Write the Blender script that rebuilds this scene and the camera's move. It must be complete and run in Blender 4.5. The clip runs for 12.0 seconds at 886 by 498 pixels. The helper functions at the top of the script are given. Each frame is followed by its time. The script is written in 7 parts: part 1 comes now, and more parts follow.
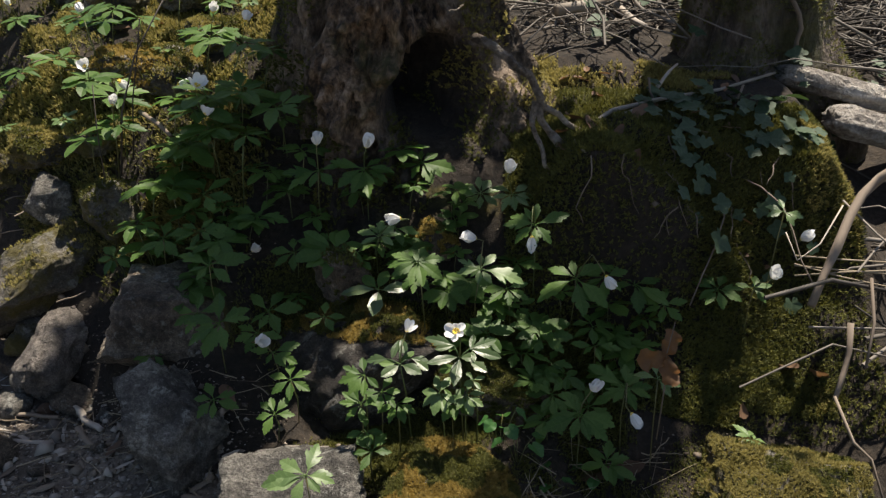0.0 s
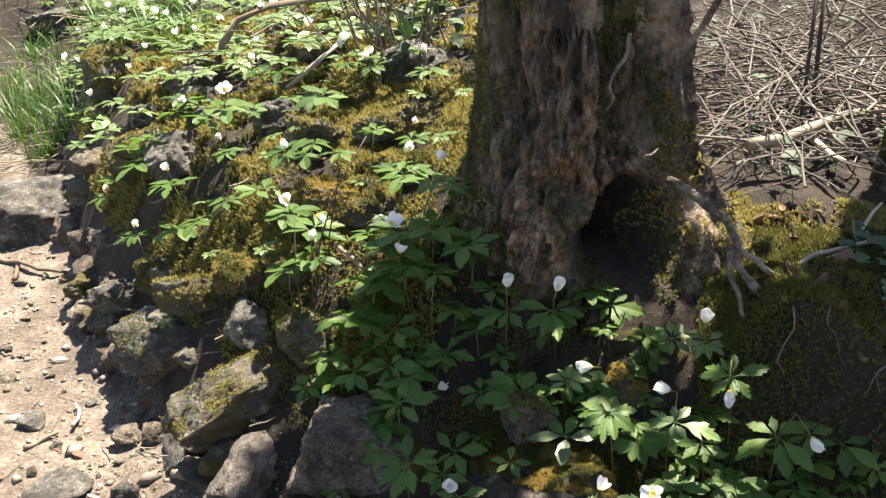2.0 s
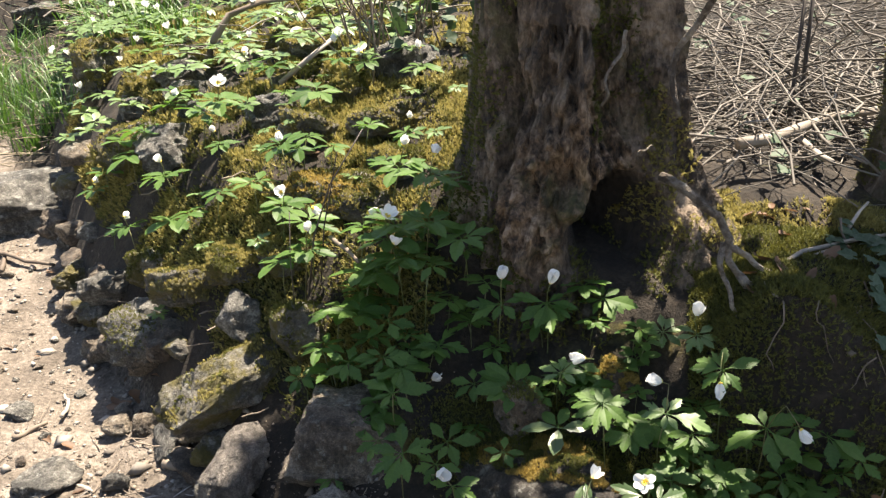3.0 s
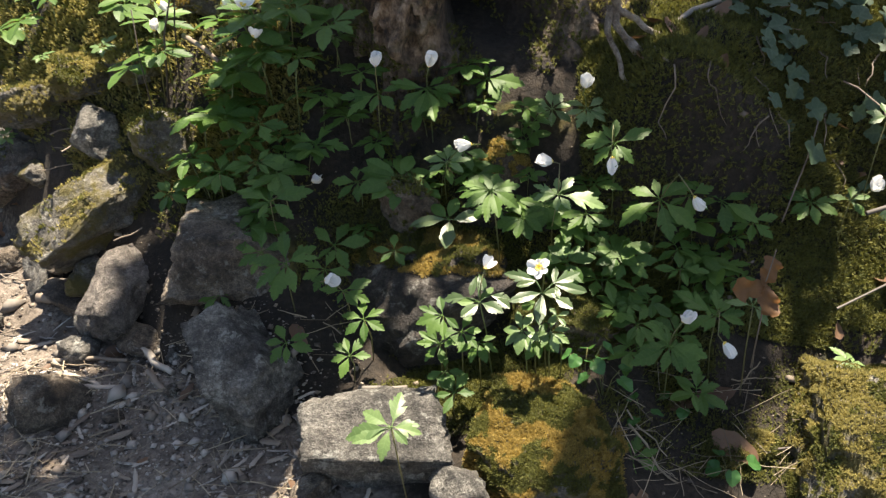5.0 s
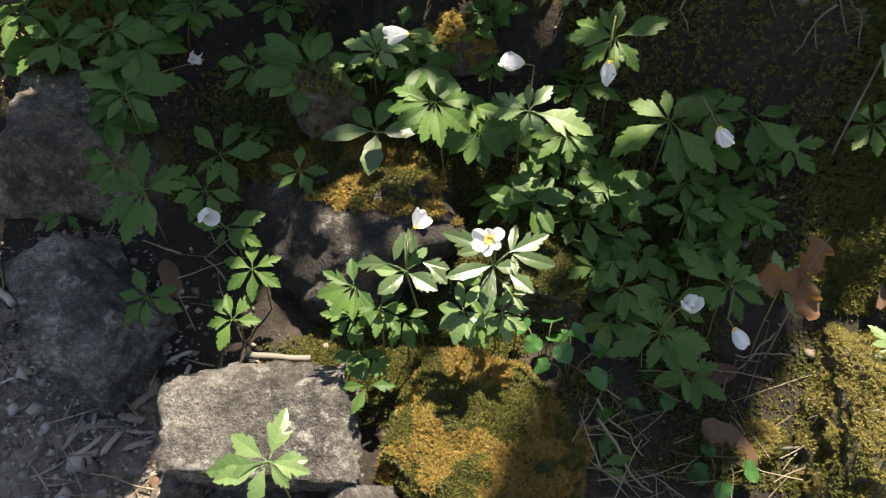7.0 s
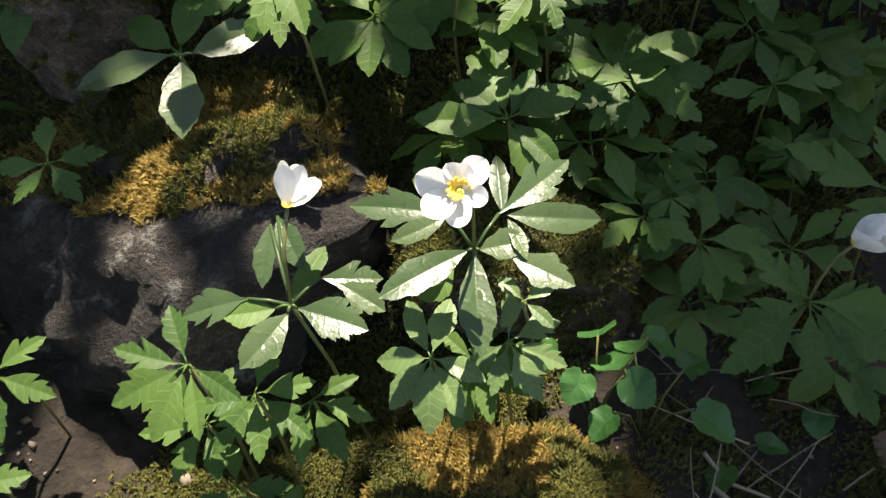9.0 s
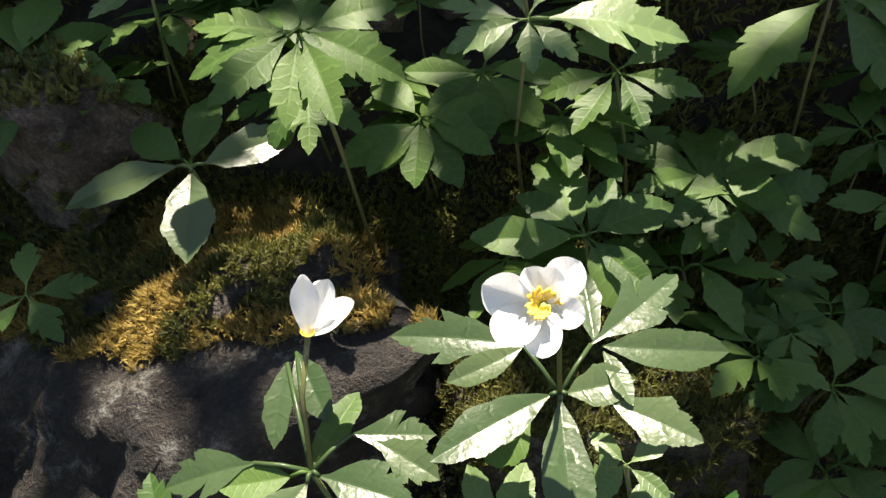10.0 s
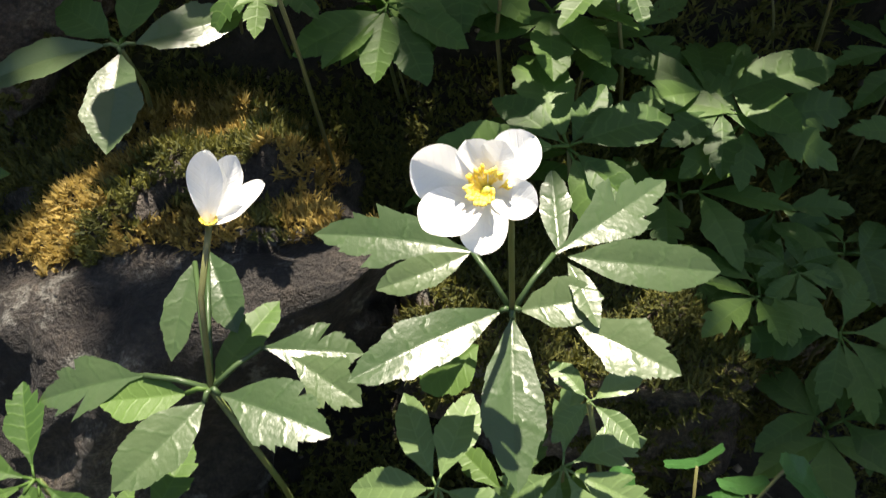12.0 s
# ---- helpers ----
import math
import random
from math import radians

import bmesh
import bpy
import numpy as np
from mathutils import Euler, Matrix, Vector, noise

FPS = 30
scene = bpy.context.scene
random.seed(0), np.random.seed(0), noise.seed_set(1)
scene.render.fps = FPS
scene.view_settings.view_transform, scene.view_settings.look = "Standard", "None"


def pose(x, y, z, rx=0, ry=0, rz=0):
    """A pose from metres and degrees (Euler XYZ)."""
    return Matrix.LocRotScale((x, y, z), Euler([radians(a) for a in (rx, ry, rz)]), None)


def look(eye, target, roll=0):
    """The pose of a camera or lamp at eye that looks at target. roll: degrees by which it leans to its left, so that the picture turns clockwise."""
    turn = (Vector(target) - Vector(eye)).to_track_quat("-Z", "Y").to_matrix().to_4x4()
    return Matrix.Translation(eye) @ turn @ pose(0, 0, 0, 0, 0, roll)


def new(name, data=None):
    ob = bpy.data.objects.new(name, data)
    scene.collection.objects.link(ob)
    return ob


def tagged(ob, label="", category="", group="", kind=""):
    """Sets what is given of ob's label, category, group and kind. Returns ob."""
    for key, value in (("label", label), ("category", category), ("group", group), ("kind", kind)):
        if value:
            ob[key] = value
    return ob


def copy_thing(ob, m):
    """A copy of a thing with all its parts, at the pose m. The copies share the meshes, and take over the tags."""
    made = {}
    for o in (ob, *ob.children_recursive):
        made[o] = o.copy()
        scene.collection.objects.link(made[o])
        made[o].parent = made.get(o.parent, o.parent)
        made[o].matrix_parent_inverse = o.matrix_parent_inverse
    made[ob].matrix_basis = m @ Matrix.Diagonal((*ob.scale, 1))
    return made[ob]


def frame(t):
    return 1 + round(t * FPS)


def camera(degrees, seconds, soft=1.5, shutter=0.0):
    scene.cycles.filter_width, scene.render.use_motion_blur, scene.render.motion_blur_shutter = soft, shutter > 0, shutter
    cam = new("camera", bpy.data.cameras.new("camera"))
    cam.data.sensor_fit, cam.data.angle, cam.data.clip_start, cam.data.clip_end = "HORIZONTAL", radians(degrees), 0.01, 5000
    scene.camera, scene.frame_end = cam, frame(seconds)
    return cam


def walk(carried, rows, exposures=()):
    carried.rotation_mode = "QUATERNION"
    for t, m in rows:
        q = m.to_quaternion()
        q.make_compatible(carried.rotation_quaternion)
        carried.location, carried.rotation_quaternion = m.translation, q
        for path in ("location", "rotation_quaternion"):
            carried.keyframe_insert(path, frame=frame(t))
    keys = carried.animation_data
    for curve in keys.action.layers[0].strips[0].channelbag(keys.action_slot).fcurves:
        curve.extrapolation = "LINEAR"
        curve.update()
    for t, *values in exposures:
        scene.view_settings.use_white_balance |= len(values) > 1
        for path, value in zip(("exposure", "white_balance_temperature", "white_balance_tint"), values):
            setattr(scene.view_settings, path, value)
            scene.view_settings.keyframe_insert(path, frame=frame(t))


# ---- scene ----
cam = camera(51.7, 12.0, soft=1.3, shutter=0.3)
PATH = [
    (0, (0.032, -0.013, 0.788), (-0.032, 1.729, -0.192), -1.2),
    (0.5, (0.036, -0.009, 0.793), (-0.052, 1.737, -0.177), -1.5),
    (1, (0.029, 0.01, 0.817), (-0.17, 1.764, -0.125), -3.2),
    (1.5, (-0.008, 0.018, 0.843), (-0.32, 1.794, -0.021), -3.3),
    (2, (-0.023, 0.019, 0.857), (-0.412, 1.811, 0.059), -4.0),
    (2.5, (-0.029, 0.009, 0.854), (-0.412, 1.808, 0.07), -3.5),
    (3, (-0.041, -0.001, 0.848), (-0.388, 1.801, 0.055), -2.8),
    (3.5, (-0.053, -0.008, 0.826), (-0.323, 1.776, -0.037), -1.8),
    (3.7, (-0.056, -0.008, 0.812), (-0.281, 1.766, -0.084), -1.4),
    (5.3, (-0.015, 0.116, 0.804), (-0.161, 1.697, -0.412), -5.6),
    (5.5, (-0.018, 0.146, 0.803), (-0.177, 1.745, -0.387), -5.7),
    (6, (-0.002, 0.264, 0.79), (-0.176, 1.829, -0.443), -5.4),
    (6.5, (0.019, 0.366, 0.763), (-0.11, 1.725, -0.699), -3.5),
    (7, (0.016, 0.43, 0.728), (-0.095, 1.666, -0.841), -2.4),
    (7.5, (-0.004, 0.513, 0.659), (-0.021, 1.72, -0.935), -5.6),
    (7.7, (-0.007, 0.548, 0.616), (0.023, 1.74, -0.989), -6.3),
    (9.3, (-0.005, 0.685, 0.374), (0.058, 1.999, -1.132), -9.8),
    (9.5, (-0.003, 0.698, 0.358), (0.065, 2.092, -1.074), -9.9),
    (10, (-0.013, 0.718, 0.334), (0.035, 2.241, -0.961), -10.9),
    (10.5, (-0.008, 0.722, 0.313), (0.007, 2.228, -1.004), -10.7),
    (11, (-0.004, 0.721, 0.299), (0.033, 2.188, -1.059), -8.9),
    (11.5, (0.0, 0.725, 0.292), (0.013, 2.164, -1.097), -9.0),
    (12, (0.002, 0.738, 0.29), (0.011, 2.205, -1.069), -9.1),
]
EXPOSURES = [(0.0, 1.0, 6800, 12), (0.3, 1.83, 7050, 12), (0.55, 2.26, 7100, 12), (1.2, 2.28, 7100, 12), (2.0, 2.12, 7050, 12), (3.5, 2.12, 7050, 12), (6.5, 2.04, 7250, 12), (9.3, 1.82, 7050, 12), (12.0, 1.78, 6950, 12)]
walk(cam, [(t, look(eye, target, roll)) for t, eye, target, roll in PATH], EXPOSURES)

# ---- world and sun ----
SUN = Vector((0.45 * 0.39, 0.893 * 0.39, 0.921)).normalized()
world = bpy.data.worlds.new("world")
scene.world = world
world.use_nodes = True
sky = world.node_tree.nodes.new("ShaderNodeTexSky")
sky.sky_type = "NISHITA"
sky.sun_disc = False
sky.sun_elevation = math.asin(SUN.z)
sky.sun_rotation = math.atan2(SUN.x, SUN.y)
world.node_tree.links.new(sky.outputs[0], world.node_tree.nodes["Background"].inputs[0])
world.node_tree.nodes["Background"].inputs[1].default_value = 0.058
sun = new("sun", bpy.data.lights.new("sun", "SUN"))
sun.data.energy, sun.data.angle, sun.data.color = 5.0, radians(0.6), (1.0, 0.93, 0.82)
sun.rotation_euler = SUN.to_track_quat("Z", "Y").to_euler()


# ---- mesh kit ----
rng = random.Random(7)
nrng = np.random.default_rng(11)


# half edges of a leaflet, base to tip: the share of its length and of its width
EDGES = {
    "lobed": ((0, 0.02), (0.10, 0.07), (0.24, 0.24), (0.38, 0.39), (0.48, 0.47), (0.58, 0.50), (0.66, 0.47), (0.62, 0.36), (0.72, 0.39), (0.82, 0.35), (0.785, 0.24), (0.88, 0.21), (0.95, 0.10), (1, 0)),
    "split": ((0, 0.02), (0.12, 0.08), (0.26, 0.26), (0.40, 0.42), (0.52, 0.52), (0.64, 0.56), (0.60, 0.33), (0.68, 0.36), (0.79, 0.37), (0.75, 0.25), (0.86, 0.22), (0.94, 0.11), (1, 0)),
    "plain": ((0, 0.02), (0.08, 0.12), (0.20, 0.29), (0.33, 0.42), (0.45, 0.49), (0.56, 0.51), (0.67, 0.47), (0.77, 0.39), (0.86, 0.28), (0.94, 0.14), (1, 0)),
}


class Shape:
    """Vertices, faces and leaf coordinates that become one mesh."""

    def __init__(self):
        self.v, self.f, self.uv = [], [], []

    def add(self, verts, faces, uvs=None):
        n = len(self.v)
        self.v += [tuple(p) for p in verts]
        self.f += [tuple(n + i for i in f) for f in faces]
        self.uv += list(uvs) if uvs else [(0.5, 0.5)] * len(verts)

    def tube(self, pts, radii, seg=7, wobble=0.0, close=True):
        pts = [Vector(p) for p in pts]
        rows, n = [], len(pts)
        ref = Vector((0.31, 0.17, 0.93)).normalized()
        for i, p in enumerate(pts):
            way = (pts[min(i + 1, n - 1)] - pts[max(i - 1, 0)]).normalized()
            if abs(way.dot(ref)) > 0.97:
                ref = Vector((0.9, 0.3, 0.1)).normalized()
            a = way.cross(ref).normalized()
            b = way.cross(a)
            for k in range(seg):
                th = 2 * math.pi * k / seg
                r = radii[i] * (1 + wobble * noise.noise(p * 40 + Vector((math.cos(th), math.sin(th), 0)) * 1.3))
                rows.append(p + (a * math.cos(th) + b * math.sin(th)) * r)
        faces = [(i * seg + k, i * seg + (k + 1) % seg, (i + 1) * seg + (k + 1) % seg, (i + 1) * seg + k)
                 for i in range(n - 1) for k in range(seg)]
        if close:
            rows += [pts[0], pts[-1]]
            faces += [(n * seg, (k + 1) % seg, k) for k in range(seg)]
            faces += [(n * seg + 1, (n - 1) * seg + k, (n - 1) * seg + (k + 1) % seg) for k in range(seg)]
        self.add(rows, faces)

    def blade(self, base, way, up, length, width, kind, droop=0.25, fold=0.18, n=16, seed=0, round_=False):
        """One toothed leaflet (or a petal) from its base along way, its face towards up."""
        way, up = Vector(way).normalized(), Vector(up)
        side = way.cross(up).normalized()
        up = side.cross(way).normalized()
        r = random.Random(seed)
        cols = (-1.0, -0.6, -0.25, 0.0, 0.25, 0.6, 1.0) if n > 20 else (-1.0, -0.5, 0.0, 0.5, 1.0)
        twist, curl = r.uniform(-0.25, 0.25), r.uniform(0.7, 1.3)
        rows_ = []
        if kind == "petal":
            for i in range(n + 1):
                s = 1 - (1 - i / n) ** 1.5
                w = 1.62 * s ** 0.66 * max(0.0, 1 - s ** 2.3) ** 0.62
                rows_.append((s, w * (1 + 0.04 * math.sin(7 * s + seed)), w * (1 + 0.04 * math.sin(6 * s - seed))))
        elif kind == "crumpled" or round_:
            for i in range(n + 1):
                s = i / n
                w = 1.15 * s ** 0.4 * max(0.0, 1 - s ** 5) ** 0.6
                if round_:
                    w = 1.7 * s ** 0.5 * (1 - s) ** 0.65
                rows_.append((s, w * r.uniform(0.88, 1.08), w * r.uniform(0.88, 1.08)))
        else:
            deep, teeth = kind == "lobed", max(4, n // 4)
            amp = 0.09 if deep else 0.05
            start = 0.36 if deep else 0.26
            gash = {round(teeth * 0.36): 0.42, round(teeth * 0.68): 0.50} if deep else {}
            if deep and n > 24:
                gash, amp = {r.randrange(2, teeth): 0.74, r.randrange(2, teeth): 0.80}, 0.06
            marks = [(start * q / 5, 1.0, 1.0) for q in range(5)]
            for k in range(teeth):
                s0, ds = start + (0.965 - start) * k / teeth, (0.965 - start) / teeth
                bite = gash.get(k, 1.0)
                l, q = (1 - amp) * bite * r.uniform(0.92, 1.1), (1 - amp) * bite * r.uniform(0.92, 1.1)
                jut = (1.42 if n <= 24 else 1.08) if k + 1 in gash else 1.0
                marks += [(s0, l, q), (s0 + 0.42 * ds, (1 + bite) / 2, (1 + bite) / 2 * r.uniform(0.97, 1.03)),
                          (s0 + 0.84 * ds, jut * (1 + amp * r.uniform(0.4, 1.6)), jut * (1 + amp * r.uniform(0.4, 1.6)))]
            marks += [(0.965, 1 - amp, 1 - amp), (1.0, 1.0, 1.0)]
            top_, low_ = (1.05, 0.92) if deep else (0.85, 0.86)
            peak = top_ / (top_ + low_)
            norm = 0.66 / (peak ** top_ * (1 - peak) ** low_)
            for s, l, q in marks:
                w = norm * s ** top_ * (1 - s) ** low_
                rows_.append((s, w * l, w * q))
        ahead = 0.0 if (kind in ("petal", "crumpled") or round_) else 0.6
        rough_ = 0.36 if kind == "crumpled" else 0.05
        verts, uvs = [], []
        for s, hl, hr in rows_:
            drop = droop * length * s * s * curl
            for c in cols:
                u = c * (hl if c < 0 else hr) * width
                along = length * s * (1 - 0.08 * s) + ahead * abs(u) * (1 - s)
                lift = fold * abs(u) + 0.006 * width * math.sin(9 * s + 3 * c)
                ruffle = rough_ * width * math.sin(11 * s + 4 * seed + 2 * c) * abs(c)
                if ahead:
                    ruffle += 0.014 * width * math.cos(2 * math.pi * (7 * s - 1.7 * abs(c))) * min(1.0, 3 * abs(c)) * (1 - abs(c) * 0.5)
                p = Vector(base) + way * along + side * u + up * (lift - drop + ruffle + twist * u * s)
                verts.append(p)
                uvs.append((0.5 + 0.5 * c, s))
        n = len(rows_) - 1
        m = len(cols)
        faces = [(i * m + k, i * m + k + 1, (i + 1) * m + k + 1, (i + 1) * m + k) for i in range(n) for k in range(m - 1)]
        self.add(verts, faces, uvs)

    def leaflet(self, base, way, up, length, width, seed, kind="lobed", droop=0.2, fold=0.2, cols=(0.0, 0.4, 0.75, 1.0), teeth=True):
        """One leaflet of an anemone: its edge runs in forward-pointing lobes, its faces follow the side veins."""
        way, up = Vector(way).normalized(), Vector(up)
        side = way.cross(up).normalized()
        up = side.cross(way).normalized()
        r = random.Random(seed)
        bend, twist, ratio = r.uniform(-0.10, 0.10), r.uniform(-0.25, 0.25), width / length
        halves = []
        for flip in (-1, 1):
            edge = []
            for s, h in EDGES[kind]:
                edge.append((s + (r.uniform(-0.02, 0.02) if 0.1 < s < 0.95 else 0), h * r.uniform(0.88, 1.12)))
                if kind == "split" and h == 0.33 and r.random() < 0.6:
                    edge[-1] = (s - 0.12, h * 0.5)
            if teeth:
                fine = []
                for (s0, h0), (s1, h1) in zip(edge, edge[1:]):
                    fine.append((s0, h0))
                    if s0 > 0.26 and h1 > 0.08 and s1 > s0:
                        fine += [(s0 * 0.45 + s1 * 0.55 + 0.01, h0 * 0.45 + h1 * 0.55 + 0.012), (s0 * 0.42 + s1 * 0.58, h0 * 0.42 + h1 * 0.58 - 0.014)]
                edge = fine + [edge[-1]]
            low, rows_ = -1.0, []
            for s, h in edge:
                mid = max(low + 0.004, s - 0.55 * h * ratio)
                low = mid
                rows_.append((min(mid, 1.0), s, h))
            halves.append((flip, rows_))
        for flip, rows_ in halves:
            verts, uvs, m = [], [], len(cols)
            for mid, s, h in rows_:
                for c in cols:
                    u = c * h * width
                    a = mid + 0.55 * u / length
                    wave = 0.03 * math.sin(9 * a + seed) * u
                    lift = fold * u * (1 - 0.8 * u / width) - droop * length * a * a + wave + flip * twist * u * a
                    verts.append(Vector(base) + way * (length * a) + side * (flip * u + bend * length * a * a) + up * lift)
                    uvs.append((0.5 + 0.5 * flip * c, min(1.0, max(0.0, mid)) + 0.24 * c))
            faces = [(i * m + k, i * m + k + 1, (i + 1) * m + k + 1, (i + 1) * m + k) for i in range(len(rows_) - 1) for k in range(m - 1)]
            if flip > 0:
                faces = [f[::-1] for f in faces]
            self.add(verts, faces, uvs)

    def mesh(self, name, material, smooth=True):
        me = bpy.data.meshes.new(name)
        me.from_pydata(self.v, [], self.f)
        if any(u != (0.5, 0.5) for u in self.uv[:50]) or len(self.uv) < 5:
            layer = me.uv_layers.new(name="leaf")
            idx = np.empty(len(me.loops), dtype=np.int32)
            me.loops.foreach_get("vertex_index", idx)
            layer.data.foreach_set("uv", np.array(self.uv, dtype=np.float32)[idx].ravel())
        if smooth:
            me.shade_smooth()
        me.materials.append(material)
        return me


def empty(name, m=None):
    ob = new(name)
    ob.empty_display_size = 0.02
    if m is not None:
        ob.matrix_basis = m
    return ob


def part(name, mesh, parent=None, label=""):
    ob = new(name, mesh)
    if parent is not None:
        ob.parent = parent
    if name in ("moss", "ivy_leaves"):
        tagged(ob, kind="stuff")
    return tagged(ob, label) if label else ob


def quick_mesh(name, verts, faces, material, smooth=False):
    """A mesh from large arrays of vertices and of faces with one number of corners."""
    me = bpy.data.meshes.new(name)
    nf, k = faces.shape
    me.vertices.add(len(verts))
    me.vertices.foreach_set("co", verts.astype(np.float32).ravel())
    me.loops.add(nf * k)
    me.loops.foreach_set("vertex_index", faces.astype(np.int32).ravel())
    me.polygons.add(nf)
    me.polygons.foreach_set("loop_start", np.arange(0, nf * k, k, dtype=np.int32))
    me.update(calc_edges=True)
    me.validate()
    if smooth:
        me.shade_smooth()
    me.materials.append(material)
    return me


# ---- materials ----
def material(name):
    mat = bpy.data.materials.new(name)
    mat.use_nodes = True
    nt = mat.node_tree
    bsdf = nt.nodes["Principled BSDF"]

    def node(kind, **kw):
        nd = nt.nodes.new(kind)
        for key, val in kw.items():
            nd.inputs[key].default_value = val
        return nd

    return mat, nt, bsdf, node


def ramp(nt, source, *stops):
    nd = nt.nodes.new("ShaderNodeValToRGB")
    while len(nd.color_ramp.elements) < len(stops):
        nd.color_ramp.elements.new(0.5)
    for e, (pos, col) in zip(nd.color_ramp.elements, stops):
        e.position, e.color = pos, (*col, 1) if len(col) == 3 else col
    nt.links.new(source, nd.inputs[0])
    return nd.outputs[0]


def blend(nt, fac, a, b, how="MIX"):
    nd = nt.nodes.new("ShaderNodeMix")
    nd.data_type, nd.blend_type = "RGBA", how
    for sock, val in ((nd.inputs[0], fac), (nd.inputs[6], a), (nd.inputs[7], b)):
        if isinstance(val, bpy.types.NodeSocket):
            nt.links.new(val, sock)
        else:
            sock.default_value = val if isinstance(val, (int, float)) else (*val, 1)
    return nd.outputs[2]


def calc(nt, op, a, b=0.0, clamp=False):
    nd = nt.nodes.new("ShaderNodeMath")
    nd.operation, nd.use_clamp = op, clamp
    for sock, val in ((nd.inputs[0], a), (nd.inputs[1], b)):
        if isinstance(val, bpy.types.NodeSocket):
            nt.links.new(val, sock)
        else:
            sock.default_value = val
    return nd.outputs[0]


def tex(nt, kind, coord, scale, detail=6.0, rough=0.6):
    nd = nt.nodes.new(kind)
    nd.inputs["Scale"].default_value = scale
    if kind == "ShaderNodeTexNoise":
        nd.inputs["Detail"].default_value, nd.inputs["Roughness"].default_value = detail, rough
    nt.links.new(coord, nd.inputs["Vector"])
    return nd.outputs[0]


def bump(nt, bsdf, height, strength, distance):
    nd = nt.nodes.new("ShaderNodeBump")
    nd.inputs["Strength"].default_value, nd.inputs["Distance"].default_value = strength, distance
    nt.links.new(height, nd.inputs["Height"])
    nt.links.new(nd.outputs[0], bsdf.inputs["Normal"])


def world_place(nt):
    return nt.nodes.new("ShaderNodeNewGeometry").outputs["Position"]


def leaf_material(name, dark, light, back, gloss=0.46, through_=0.28, veins=7.0, vein_col=None, sheen=0.36, pucker=1.0):
    mat, nt, bsdf, node = material(name)
    uv = nt.nodes.new("ShaderNodeUVMap")
    uv.uv_map = "leaf"
    sep = nt.nodes.new("ShaderNodeSeparateXYZ")
    nt.links.new(uv.outputs[0], sep.inputs[0])
    across = calc(nt, "ABSOLUTE", calc(nt, "SUBTRACT", calc(nt, "MULTIPLY", sep.outputs[0], 2.0), 1.0))
    run = calc(nt, "SUBTRACT", calc(nt, "MULTIPLY", sep.outputs[1], veins), calc(nt, "MULTIPLY", across, veins * 0.24))
    place = world_place(nt)
    run = calc(nt, "ADD", run, calc(nt, "MULTIPLY", tex(nt, "ShaderNodeTexNoise", place, 160.0, 2.0), 1.1))
    wave = calc(nt, "ABSOLUTE", calc(nt, "SUBTRACT", calc(nt, "FRACT", run), 0.5))
    line = calc(nt, "MAXIMUM", calc(nt, "SUBTRACT", 1.0, calc(nt, "MULTIPLY", wave, 7.0), True),
                calc(nt, "SUBTRACT", 1.0, calc(nt, "MULTIPLY", across, 14.0), True))
    info = nt.nodes.new("ShaderNodeObjectInfo")
    blotch = tex(nt, "ShaderNodeTexNoise", place, 90.0, 4.0)
    mix = calc(nt, "ADD", calc(nt, "MULTIPLY", info.outputs["Random"], 0.55), calc(nt, "MULTIPLY", blotch, 0.5))
    col = ramp(nt, mix, (0.2, dark), (0.85, light))
    col = blend(nt, calc(nt, "MULTIPLY", line, 0.22), col, vein_col or tuple(min(1, c * 1.7) for c in light))
    nt.links.new(col, bsdf.inputs["Base Color"])
    bsdf.inputs["Roughness"].default_value = gloss
    bsdf.inputs["Specular IOR Level"].default_value = sheen
    fine = calc(nt, "ADD", tex(nt, "ShaderNodeTexNoise", place, 700.0, 3.0), calc(nt, "MULTIPLY", tex(nt, "ShaderNodeTexNoise", place, 230.0, 2.0), pucker))
    bump(nt, bsdf, calc(nt, "SUBTRACT", calc(nt, "MULTIPLY", fine, 0.8), calc(nt, "MULTIPLY", line, 0.5)), 0.3, 0.0004)
    trans = nt.nodes.new("ShaderNodeBsdfTranslucent")
    nt.links.new(blend(nt, 0.6, col, back), trans.inputs[0])
    mixer = nt.nodes.new("ShaderNodeMixShader")
    mixer.inputs[0].default_value = through_
    nt.links.new(bsdf.outputs[0], mixer.inputs[1])
    nt.links.new(trans.outputs[0], mixer.inputs[2])
    nt.links.new(mixer.outputs[0], nt.nodes["Material Output"].inputs[0])
    return mat


LEAF = leaf_material("anemone_leaf", (0.030, 0.068, 0.015), (0.084, 0.146, 0.034), (0.20, 0.42, 0.05), 0.48, sheen=0.22)
# Paler copy of LEAF: the sunlit look of bank plants is in its colour.
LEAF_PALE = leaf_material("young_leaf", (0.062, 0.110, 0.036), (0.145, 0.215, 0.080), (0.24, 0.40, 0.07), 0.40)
# Greyer, glossier copy of LEAF: sunlit look put into colour and gloss.
LEAF_HERO = leaf_material("sunlit_leaf", (0.036, 0.066, 0.024), (0.082, 0.118, 0.050), (0.18, 0.28, 0.06), 0.33, 0.20, 5.0, (0.045, 0.09, 0.025), 0.38, 2.2)
HEART = leaf_material("heart_leaf", (0.028, 0.085, 0.022), (0.05, 0.135, 0.036), (0.15, 0.35, 0.08), 0.4, 0.25, 5.0)
IVY = leaf_material("ivy_leaf", (0.018, 0.040, 0.017), (0.042, 0.072, 0.034), (0.12, 0.22, 0.05), 0.6, 0.12, 4.0, (0.12, 0.17, 0.10))
